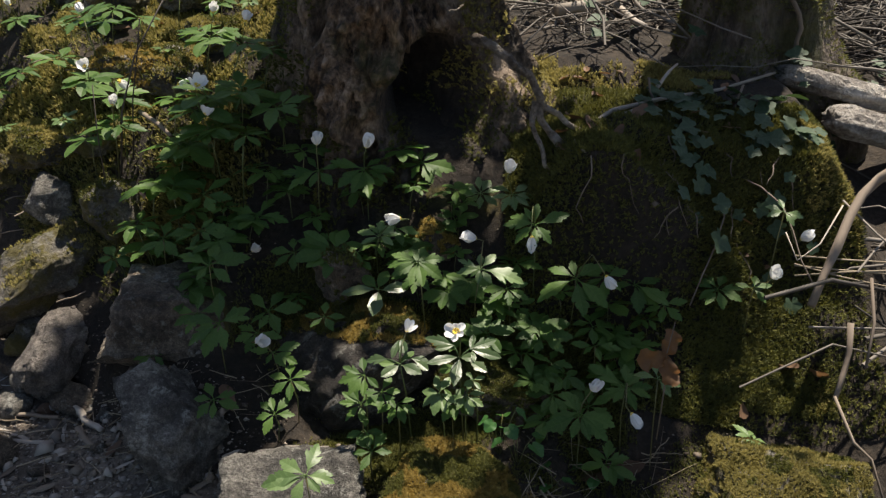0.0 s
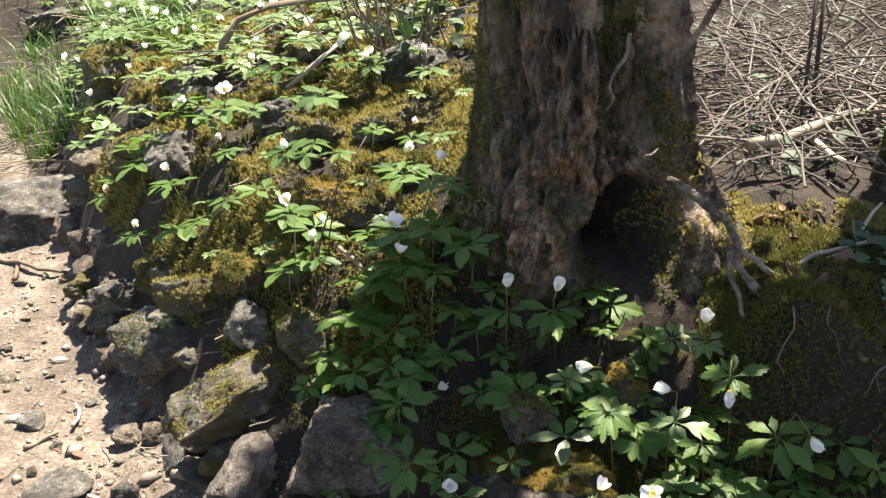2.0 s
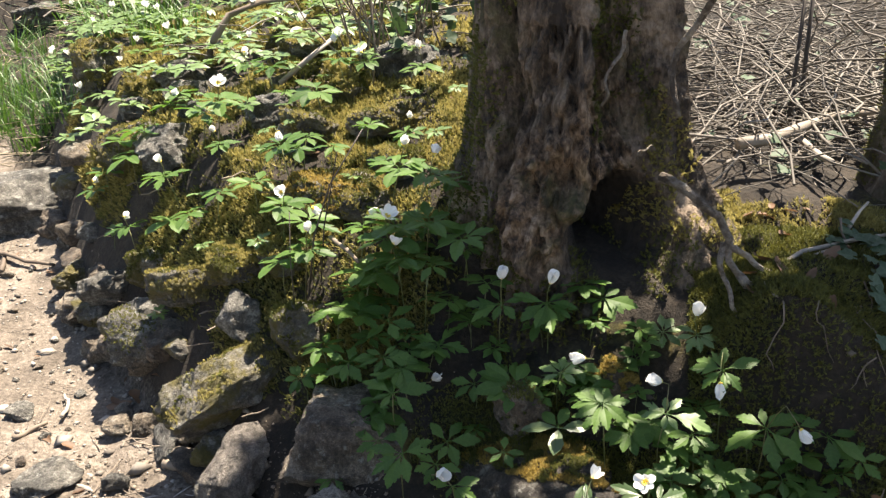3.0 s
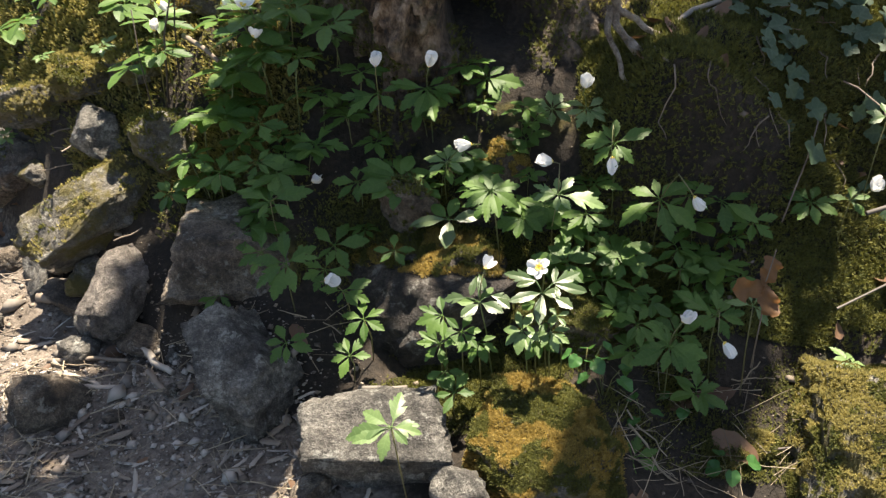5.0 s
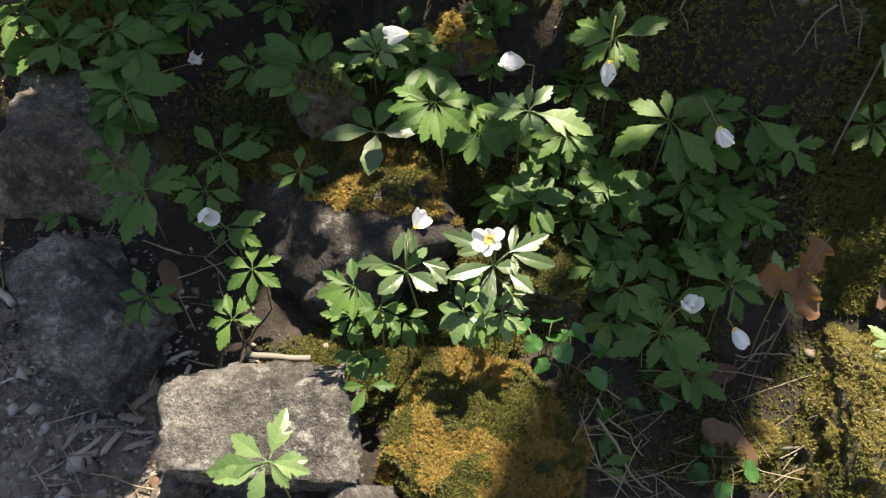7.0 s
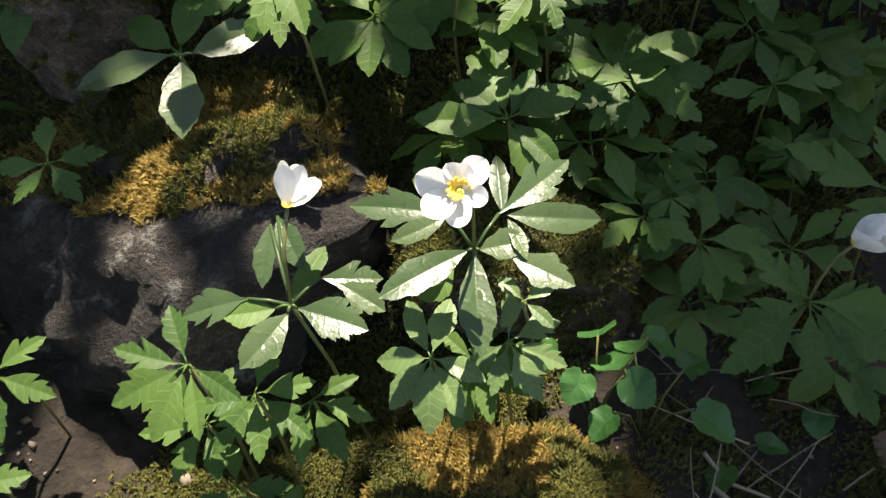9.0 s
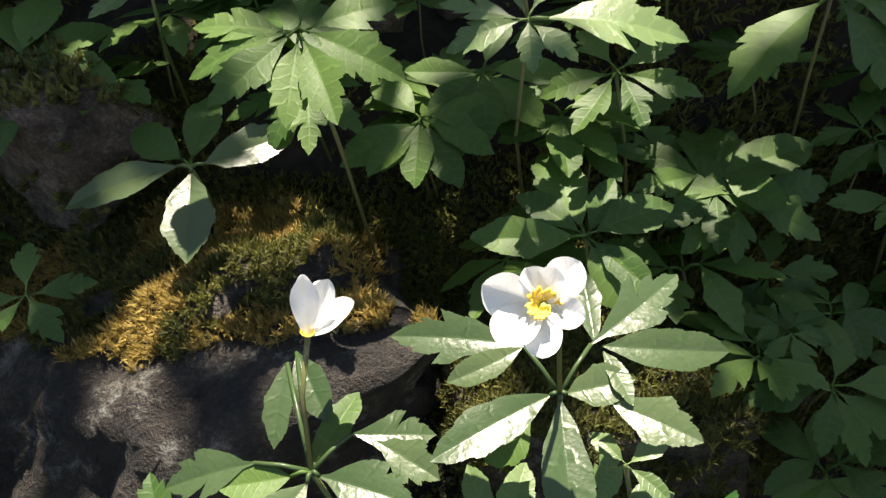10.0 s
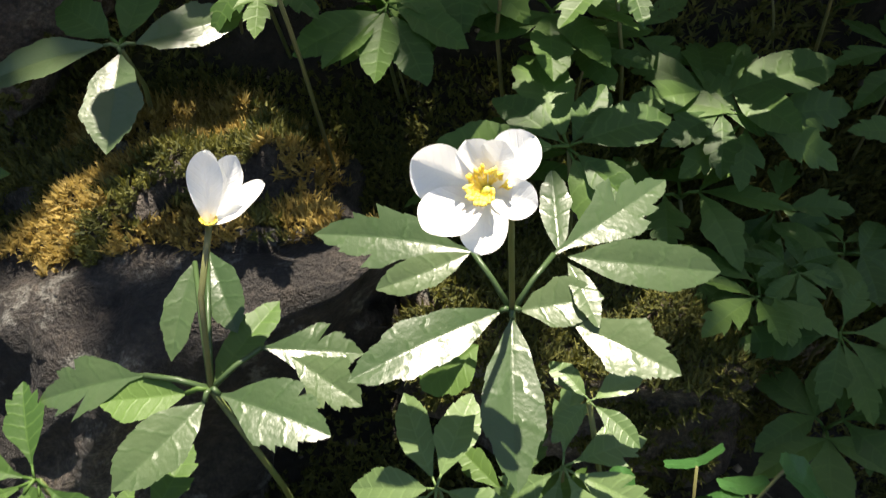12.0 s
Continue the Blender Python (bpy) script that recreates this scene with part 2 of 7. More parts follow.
GRASS = leaf_material("grass_blade", (0.024, 0.066, 0.012), (0.062, 0.125, 0.024), (0.16, 0.32, 0.04), 0.45, 0.22, 1.0)
PETAL = leaf_material("petal", (0.80, 0.80, 0.78), (0.88, 0.88, 0.86), (0.9, 0.9, 0.86), 0.5, 0.3, 9.0, (0.8, 0.8, 0.78))
DRY = leaf_material("dry_leaf", (0.10, 0.052, 0.024), (0.27, 0.15, 0.07), (0.42, 0.18, 0.05), 0.6, 0.4, 8.0, (0.16, 0.075, 0.03))
BEECH = leaf_material("litter_leaf", (0.050, 0.028, 0.016), (0.20, 0.120, 0.072), (0.3, 0.15, 0.05), 0.6, 0.2, 8.0, (0.15, 0.08, 0.04))


def plain_material(name, a, b, scale, rough=0.6, depth=0.001, strength=0.5, island=False, thr=0.0):
    mat, nt, bsdf, node = material(name)
    place = world_place(nt)
    n1 = tex(nt, "ShaderNodeTexNoise", place, scale)
    fac = n1
    if island:
        geo = nt.nodes.new("ShaderNodeNewGeometry")
        fac = calc(nt, "ADD", calc(nt, "MULTIPLY", n1, 0.55), calc(nt, "MULTIPLY", geo.outputs["Random Per Island"], 0.45))
    else:
        info = nt.nodes.new("ShaderNodeObjectInfo")
        fac = calc(nt, "ADD", calc(nt, "MULTIPLY", n1, 0.7), calc(nt, "MULTIPLY", info.outputs["Random"], 0.3))
    nt.links.new(ramp(nt, fac, (0.25, a), (0.75, b)), bsdf.inputs["Base Color"])
    bsdf.inputs["Roughness"].default_value = rough
    bump(nt, bsdf, tex(nt, "ShaderNodeTexNoise", place, scale * 6), strength, depth)
    if thr:
        trans = nt.nodes.new("ShaderNodeBsdfTranslucent")
        trans.inputs[0].default_value = (*b, 1)
        mixer = nt.nodes.new("ShaderNodeMixShader")
        mixer.inputs[0].default_value = thr
        nt.links.new(bsdf.outputs[0], mixer.inputs[1])
        nt.links.new(trans.outputs[0], mixer.inputs[2])
        nt.links.new(mixer.outputs[0], nt.nodes["Material Output"].inputs[0])
    return mat


STEM = plain_material("anemone_stem", (0.075, 0.115, 0.030), (0.15, 0.125, 0.05), 60, 0.45, 0.0003)
STAMEN = plain_material("stamen", (0.80, 0.55, 0.05), (0.95, 0.76, 0.14), 300, 0.6, 0.0003, 0.5, True)
PISTIL = plain_material("pistil", (0.30, 0.38, 0.06), (0.55, 0.55, 0.12), 400, 0.6, 0.0003)
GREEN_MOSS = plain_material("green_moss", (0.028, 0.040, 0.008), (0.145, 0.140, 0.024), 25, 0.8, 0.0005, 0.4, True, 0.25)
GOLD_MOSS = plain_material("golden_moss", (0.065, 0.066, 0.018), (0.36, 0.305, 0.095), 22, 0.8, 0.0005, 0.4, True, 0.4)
ORANGE_MOSS = plain_material("rusty_moss", (0.070, 0.055, 0.012), (0.44, 0.32, 0.085), 30, 0.8, 0.0005, 0.4, True, 0.38)
CANE = plain_material("dead_cane", (0.014, 0.011, 0.008), (0.21, 0.185, 0.155), 9, 0.75, 0.0008, 0.5, True)
TWIG = plain_material("twig_bark", (0.07, 0.05, 0.037), (0.23, 0.185, 0.14), 14, 0.8, 0.0012)
PALE_STICK = plain_material("bleached_stick", (0.16, 0.135, 0.105), (0.42, 0.37, 0.31), 18, 0.7, 0.0012)
DARK_STEM = plain_material("sapling_bark", (0.022, 0.018, 0.015), (0.06, 0.045, 0.035), 30, 0.6, 0.0006)
CRUMB = plain_material("soil_crumb", (0.04, 0.030, 0.022), (0.24, 0.195, 0.15), 30, 0.9, 0.0008, 0.5, True)
GRIT = plain_material("path_grit", (0.10, 0.085, 0.07), (0.36, 0.325, 0.28), 30, 0.85, 0.0008, 0.5, True)
STRAW = plain_material("dead_grass", (0.10, 0.075, 0.048), (0.34, 0.28, 0.19), 30, 0.7, 0.0005, 0.3, True)


def stone_material(name, dark, mid, pale, lichen=0.35, moss=0.0):
    mat, nt, bsdf, node = material(name)
    place = world_place(nt)
    big = tex(nt, "ShaderNodeTexNoise", place, 14.0, 8.0, 0.65)
    grain = tex(nt, "ShaderNodeTexNoise", place, 190.0, 6.0, 0.7)
    speck = tex(nt, "ShaderNodeTexVoronoi", place, 260.0)
    col = ramp(nt, calc(nt, "ADD", calc(nt, "MULTIPLY", big, 0.65), calc(nt, "MULTIPLY", grain, 0.4)), (0.42, dark), (0.53, mid), (0.66, pale))
    stain = ramp(nt, tex(nt, "ShaderNodeTexNoise", place, 55.0, 8.0, 0.8), (0.40, (0.25,) * 3), (0.56, (1, 1, 1)))
    col = blend(nt, 0.75, col, stain, "MULTIPLY")
    worn = ramp(nt, tex(nt, "ShaderNodeTexNoise", place, 20.0, 10.0, 0.72), (0.38, (0.30,) * 3), (0.50, (0.85,) * 3), (0.62, (1.35,) * 3))
    col = blend(nt, 0.8, col, worn, "MULTIPLY")
    dots = ramp(nt, tex(nt, "ShaderNodeTexNoise", place, 620.0, 4.0, 0.7), (0.38, (0.45,) * 3), (0.52, (1, 1, 1)), (0.64, (1.7,) * 3))
    col = blend(nt, 0.7, col, dots, "MULTIPLY")
    spots = ramp(nt, tex(nt, "ShaderNodeTexNoise", place, 42.0, 6.0, 0.75), (0.56, (0, 0, 0)), (0.64, (lichen,) * 3))
    col = blend(nt, spots, col, (0.52, 0.52, 0.46))
    col = blend(nt, ramp(nt, speck, (0.05, (0.45,) * 3), (0.25, (0, 0, 0))), col, (0.06, 0.055, 0.05))
    if moss:
        patch = ramp(nt, tex(nt, "ShaderNodeTexNoise", place, 17.0, 7.0, 0.7), (0.62 - moss * 0.25, (0, 0, 0)), (0.74 - moss * 0.25, (1, 1, 1)))
        col = blend(nt, patch, col, blend(nt, grain, (0.05, 0.055, 0.012), (0.17, 0.125, 0.025)))
    nt.links.new(col, bsdf.inputs["Base Color"])
    bsdf.inputs["Roughness"].default_value = 0.72
    rough_h = calc(nt, "ADD", calc(nt, "MULTIPLY", tex(nt, "ShaderNodeTexNoise", place, 60.0, 8.0, 0.7), 1.0), calc(nt, "ADD", calc(nt, "MULTIPLY", grain, 0.5), calc(nt, "MULTIPLY", tex(nt, "ShaderNodeTexNoise", place, 480.0, 3.0, 0.7), 0.22)))
    bump(nt, bsdf, rough_h, 1.0, 0.014)
    return mat


STONE_GREY = stone_material("grey_stone", (0.080, 0.060, 0.040), (0.21, 0.165, 0.118), (0.42, 0.35, 0.265), 0.4)
STONE_PALE = stone_material("pale_stone", (0.055, 0.050, 0.042), (0.16, 0.148, 0.126), (0.35, 0.330, 0.285), 0.5)
STONE_BROWN = stone_material("brown_stone", (0.070, 0.050, 0.034), (0.18, 0.135, 0.095), (0.31, 0.255, 0.195), 0.25)
STONE_DARK = stone_material("dark_stone", (0.026, 0.020, 0.015), (0.062, 0.049, 0.037), (0.17, 0.14, 0.11), 0.3)
STONE_MOSSY = stone_material("mossy_stone", (0.10, 0.09, 0.075), (0.22, 0.20, 0.165), (0.40, 0.38, 0.32), 0.45, 0.75)
STONE_LILAC = stone_material("lilac_grey_stone", (0.15, 0.128, 0.108), (0.27, 0.235, 0.20), (0.41, 0.36, 0.31), 0.15)


def bark_material(name, dark, mid, pale, moss=0.4, stretch=0.35, inner=None):
    mat, nt, bsdf, node = material(name)
    place = world_place(nt)
    mp = nt.nodes.new("ShaderNodeMapping")
    mp.inputs["Scale"].default_value = (1, 1, stretch)
    nt.links.new(place, mp.inputs[0])
    long_ = mp.outputs[0]
    big = tex(nt, "ShaderNodeTexNoise", long_, 16.0, 8.0, 0.65)
    fib = tex(nt, "ShaderNodeTexNoise", long_, 110.0, 6.0, 0.7)
    col = ramp(nt, calc(nt, "ADD", calc(nt, "MULTIPLY", big, 0.7), calc(nt, "MULTIPLY", fib, 0.35)), (0.45, dark), (0.53, mid), (0.63, pale))
    if inner:
        nd = nt.nodes.new("ShaderNodeAttribute")
        nd.attribute_name = "inner"
        wood = ramp(nt, calc(nt, "ADD", calc(nt, "MULTIPLY", tex(nt, "ShaderNodeTexNoise", place, 38.0, 8.0, 0.7), 0.7), calc(nt, "MULTIPLY", fib, 0.35)), (0.44, inner[0]), (0.53, inner[1]), (0.63, inner[2]))
        col = blend(nt, nd.outputs["Fac"], col, wood)
    patch = ramp(nt, tex(nt, "ShaderNodeTexNoise", place, 9.0, 8.0, 0.7), (0.66 - moss * 0.3, (0, 0, 0)), (0.8 - moss * 0.3, (0.8,) * 3))
    col = blend(nt, patch, col, blend(nt, fib, (0.035, 0.04, 0.012), (0.12, 0.115, 0.03)))
    # Attribute "rot": shade of the hollow and dark earthy foot, painted near black.
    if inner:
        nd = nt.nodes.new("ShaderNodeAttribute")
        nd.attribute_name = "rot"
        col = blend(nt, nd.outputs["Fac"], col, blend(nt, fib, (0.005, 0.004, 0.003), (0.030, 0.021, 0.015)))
    nt.links.new(col, bsdf.inputs["Base Color"])
    bsdf.inputs["Roughness"].default_value = 0.85
    pits = tex(nt, "ShaderNodeTexVoronoi", place, 75.0)
    bump(nt, bsdf, calc(nt, "ADD", calc(nt, "ADD", calc(nt, "MULTIPLY", big, 1.3), calc(nt, "MULTIPLY", fib, 0.7)), calc(nt, "MULTIPLY", pits, 0.5)), 1.0, 0.02)
    return mat


BARK = bark_material("old_bark", (0.032, 0.023, 0.016), (0.145, 0.105, 0.072), (0.36, 0.275, 0.20), 0.5, 0.6, ((0.026, 0.016, 0.010), (0.20, 0.130, 0.078), (0.46, 0.33, 0.22)))
BARK_DARK = bark_material("dark_bark", (0.045, 0.033, 0.025), (0.11, 0.085, 0.062), (0.22, 0.18, 0.14), 0.6)
ROOT = bark_material("root_bark", (0.09, 0.068, 0.05), (0.22, 0.18, 0.14), (0.38, 0.33, 0.27), 0.1, 1.0)
LOG = bark_material("weathered_wood", (0.17, 0.15, 0.13), (0.36, 0.33, 0.29), (0.56, 0.53, 0.48), 0.0, 1.0)


def ground_material():
    mat, nt, bsdf, node = material("woodland_ground")
    place = world_place(nt)

    def mask(name):
        nd = nt.nodes.new("ShaderNodeAttribute")
        nd.attribute_name = name
        return nd.outputs["Fac"]

    big = tex(nt, "ShaderNodeTexNoise", place, 9.0, 8.0, 0.65)
    fine = tex(nt, "ShaderNodeTexNoise", place, 120.0, 8.0, 0.7)
    both = calc(nt, "ADD", calc(nt, "MULTIPLY", big, 0.5), calc(nt, "MULTIPLY", fine, 0.5))
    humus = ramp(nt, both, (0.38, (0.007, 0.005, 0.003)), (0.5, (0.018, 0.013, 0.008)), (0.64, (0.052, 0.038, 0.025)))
    soil = ramp(nt, both, (0.38, (0.055, 0.044, 0.033)), (0.5, (0.135, 0.110, 0.087)), (0.63, (0.27, 0.232, 0.19)))
    moss = ramp(nt, both, (0.38, (0.011, 0.012, 0.003)), (0.5, (0.036, 0.033, 0.007)), (0.64, (0.095, 0.076, 0.016)))
    edge = calc(nt, "MULTIPLY", calc(nt, "SUBTRACT", fine, 0.5), 0.5)
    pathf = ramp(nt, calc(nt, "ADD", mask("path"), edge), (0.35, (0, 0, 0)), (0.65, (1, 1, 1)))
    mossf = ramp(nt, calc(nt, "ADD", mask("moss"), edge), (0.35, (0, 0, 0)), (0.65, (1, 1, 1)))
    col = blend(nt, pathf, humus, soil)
    col = blend(nt, mossf, col, moss)
    nt.links.new(col, bsdf.inputs["Base Color"])
    bsdf.inputs["Roughness"].default_value = 0.95
    bump(nt, bsdf, both, 1.0, 0.012)
    return mat


GROUND = ground_material()


# ---- lie of the land ----
LAND = {
    -0.80: ((-3, -0.055), (-0.1, -0.045), (0, -0.03), (0.05, 0.05), (0.1, 0.115), (0.2, 0.235), (0.32, 0.345), (0.45, 0.385), (0.6, 0.41), (1.0, 0.47), (2, 0.60), (5, 0.95), (60, 5)),
    -0.35: ((-3, -0.055), (-0.1, -0.045), (0, -0.03), (0.06, 0.04), (0.2, 0.145), (0.32, 0.26), (0.45, 0.345), (0.6, 0.40), (1.0, 0.48), (2, 0.60), (5, 0.95), (60, 5)),
    -0.14: ((-3, -0.06), (-0.05, -0.05), (0, -0.03), (0.06, -0.015), (0.13, -0.005), (0.16, 0.03), (0.2, 0.085), (0.3, 0.165), (0.36, 0.235), (0.40, 0.265), (0.5, 0.29), (0.65, 0.31), (1, 0.36), (2, 0.48), (5, 0.87), (60, 5)),
    0.05: ((-3, -0.06), (-0.05, -0.05), (0, -0.03), (0.06, -0.01), (0.13, 0.0), (0.2, 0.04), (0.3, 0.14), (0.36, 0.235), (0.40, 0.27), (0.5, 0.29), (0.65, 0.29), (1, 0.33), (2, 0.45), (5, 0.85), (60, 5)),
    0.20: ((-3, -0.10), (-0.05, -0.12), (0.05, -0.10), (0.15, -0.04), (0.22, 0.02), (0.26, 0.08), (0.28, 0.18), (0.30, 0.28), (0.4, 0.31), (0.6, 0.31), (1, 0.31), (2, 0.43), (5, 0.85), (60, 5)),
    0.52: ((-3, -0.10), (-0.05, -0.14), (0.05, -0.13), (0.15, -0.09), (0.26, -0.02), (0.32, 0.05), (0.345, 0.13), (0.375, 0.23), (0.45, 0.28), (0.6, 0.27), (1, 0.27), (2, 0.40), (5, 0.85), (60, 5)),
    0.72: ((-3, -0.10), (-0.05, -0.12), (0.1, -0.09), (0.3, 0.0), (0.5, 0.06), (0.7, 0.13), (1, 0.2), (2, 0.38), (5, 0.85), (60, 5)),
}


def foot(x):
    """Where the bank begins to rise from the path."""
    u = np.clip(-0.1 - x, 0, 2.2)
    return 0.78 + 0.35 * u + 0.42 * u * u


def land(x, y):
    """The height of the ground without its small bumps."""
    d = (y - foot(x)) * 0.85
    keys = sorted(LAND)
    rows = [np.interp(d, *zip(*LAND[k])) for k in keys]
    xs = np.clip(x, keys[0], keys[-1])
    out = rows[0]
    for a, b, low, high in zip(keys, keys[1:], rows, rows[1:]):
        w = np.clip((xs - a) / (b - a), 0, 1)
        w = w * w * (3 - 2 * w)
        out = np.where(xs >= a, low * (1 - w) + high * w, out)
    fade = np.clip(1 - d / 0.5, 0, 1)
    return out + 0.10 * np.clip(y - 1.4, 0, 4) * fade


def bumps(x, y):
    """Small unevenness of the ground."""
    p = Vector((x, y, 0.0))
    amp = 1.0 if y < 6 else 4.0
    if 0.1 < x < 0.75 and 1.0 < y < 1.5:
        amp = 1.0 + 1.3 * min(1.0, (x - 0.1) * 8, (0.75 - x) * 8, (y - 1.0) * 8, (1.5 - y) * 8)
    return amp * (0.016 * noise.noise(p * 5.0) + 0.007 * noise.noise(p * 17.0) + 0.003 * noise.noise(p * 45.0))


def height(x, y):
    return float(land(np.float64(x), np.float64(y))) + bumps(x, y)


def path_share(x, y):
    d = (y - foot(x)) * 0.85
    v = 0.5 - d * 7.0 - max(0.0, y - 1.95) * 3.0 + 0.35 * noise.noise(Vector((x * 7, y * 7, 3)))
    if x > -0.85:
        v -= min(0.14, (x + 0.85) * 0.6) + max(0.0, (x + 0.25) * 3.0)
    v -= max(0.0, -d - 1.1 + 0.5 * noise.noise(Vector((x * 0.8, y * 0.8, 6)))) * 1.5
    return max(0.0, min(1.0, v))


def moss_share(x, y):
    d = (y - foot(x)) * 0.85
    n = noise.noise(Vector((x * 6, y * 6, 9))) + 0.5 * noise.noise(Vector((x * 19, y * 19, 4)))
    left = 0.50 + 0.9 * n if (x < -0.28 and d > 0.1 and y < 3.2) else -1
    mound = (0.34 if x > 0.47 else 0.20) + 0.8 * n if (0.08 < x < 0.62 and 0.2 < d < 0.75) else -1
    mid = 0.38 + 0.9 * n if (-0.3 <= x <= 0.40 and 0.02 < d < 0.35) else -1
    return max(0.0, min(1.0, max(left, mound, mid)))


def ground_lines():
    """Grid lines: close together where the camera passes, wider towards the horizon."""
    xs = list(np.arange(-1.6, 1.0, 0.012))
    ys = list(np.arange(0.55, 2.4, 0.012))
    step, a, b, c, e = 0.012, xs[0], xs[-1], ys[0], ys[-1]
    lo, hi, bot, top = [], [], [], []
    while a > -70:
        step *= 1.09
        a, b, e = a - step, b + step, e + step
        lo.append(a), hi.append(b), top.append(e)
        if c > -70:
            c -= step
            bot.append(c)
    return np.array(lo[::-1] + xs + hi), np.array(bot[::-1] + ys + top)


GRID = {}


def build_ground():
    xs, ys = ground_lines()
    gx, gy = np.meshgrid(xs, ys)
    z = land(gx, gy)
    near = (np.abs(gx) < 6) & (gy < 8) & (gy > -4)
    flat = np.zeros(gx.shape)
    pm, mm = np.zeros(gx.shape), np.zeros(gx.shape)
    for i, j in zip(*np.nonzero(near)):
        x, y = float(gx[i, j]), float(gy[i, j])
        flat[i, j] = bumps(x, y)
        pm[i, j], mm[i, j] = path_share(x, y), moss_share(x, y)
    pm[(~near) & (gy < 0)] = 0.6
    GRID["x"], GRID["y"], GRID["z"], GRID["moss"] = xs, ys, z + flat, mm
    verts = np.stack([gx, gy, z + flat], -1).reshape(-1, 3)
    nx, ny = len(xs), len(ys)
    i = np.arange(ny - 1)[:, None] * nx + np.arange(nx - 1)[None, :]
    faces = np.stack([i, i + 1, i + nx + 1, i + nx], -1).reshape(-1, 4)
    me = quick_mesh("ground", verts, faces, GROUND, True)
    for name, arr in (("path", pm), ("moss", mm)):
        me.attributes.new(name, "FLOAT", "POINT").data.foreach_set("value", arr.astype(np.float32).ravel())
    ob = new("ground", me)
    return tagged(ob, "dark humus, moss and pale trodden path soil below the bank", "ground", kind="structure")


ground = build_ground()


# ---- moss ----
def moss_mesh(name, places, normals, mat, tall=0.006, thick=0.0011, blades=5):
    """Small upright shoots with whorled leaves at the places given."""
    places, normals = np.asarray(places, dtype=float), np.asarray(normals, dtype=float)
    n = len(places)
    if n == 0:
        return None
    up = normals + np.array([0, 0, 0.5]) + nrng.normal(0, 0.28, (n, 3))
    up /= np.linalg.norm(up, axis=1)[:, None]
    size = tall * nrng.uniform(0.55, 1.35, n)
    verts, faces = [], []
    for k in range(blades):
        out = nrng.normal(0, 1, (n, 3))
        out -= (out * up).sum(1)[:, None] * up
        out /= np.linalg.norm(out, axis=1)[:, None] + 1e-9
        side = np.cross(up, out)
        low = places + up * (size * (k / blades * 0.8 - 0.1))[:, None]
        tip = low + up * (size * 0.42)[:, None] + out * (size * (0.42 if k < blades - 1 else 0.05))[:, None]
        w = thick * nrng.uniform(0.7, 1.3, n)[:, None]
        verts.append(np.stack([low - side * w, low + side * w, tip], 1))
    allv = np.stack(verts, 1).reshape(-1, 3)
    allf = np.arange(len(allv)).reshape(-1, 3)
    return quick_mesh(name, allv, allf, mat)


def sample_mesh(verts, faces, count):
    """Random places on a mesh's faces, with their normals."""
    tri = []
    for f in faces:
        for k in range(1, len(f) - 1):
            tri.append((f[0], f[k], f[k + 1]))
    v, t = np.array(verts), np.array(tri)
    a, b, c = v[t[:, 0]], v[t[:, 1]], v[t[:, 2]]
    nor = np.cross(b - a, c - a)
    area = np.linalg.norm(nor, axis=1)
    nor /= area[:, None] + 1e-12
    pick = nrng.choice(len(t), count, p=area / area.sum())
    r1, r2 = np.sqrt(nrng.random(count))[:, None], nrng.random(count)[:, None]
    return a[pick] * (1 - r1) + b[pick] * (r1 * (1 - r2)) + c[pick] * (r1 * r2), nor[pick]


# ---- stones ----
def stone_shape(size, seed, square=0.5, rough=1.0, detail=4):
    """A worn block: a ball pressed to a box, cut by flat faces, then weathered."""
    bm = bmesh.new()
    bmesh.ops.create_icosphere(bm, subdivisions=detail, radius=1.0)
    r = random.Random(seed)
    cuts = []
    for _ in range(9):
        n = Vector((r.gauss(0, 1), r.gauss(0, 1), r.gauss(0, 0.8))).normalized()
        cuts.append((n, r.uniform(0.55, 0.82)))
    off = Vector((seed * 3.7, seed * 1.3, seed * 2.1))
    sx, sy, sz = size
    for v in bm.verts:
        p = v.co.copy()
        big = max(abs(c) for c in p)
        p = p.lerp(p / big * 0.86, square)
        for n, d in cuts:
            over = p.dot(n) - d
            if over > 0:
                p -= n * over * 0.97
        p += p.normalized() * rough * (0.10 * noise.noise(p * 1.7 + off) + 0.10 * noise.noise(p * 4 + off) + 0.06 * noise.noise(p * 9 + off) + 0.024 * noise.noise(p * 22 + off) - 0.05 * abs(noise.noise(p * 6 + off * 2)) - 0.035 * abs(noise.noise(p * 14 - off)))
        v.co = Vector((p.x * sx / 2, p.y * sy / 2, p.z * sz / 2)) * 1.12
    verts = [v.co.copy() for v in bm.verts]
    faces = [tuple(v.index for v in f.verts) for f in bm.faces]
    bm.free()
    return verts, faces


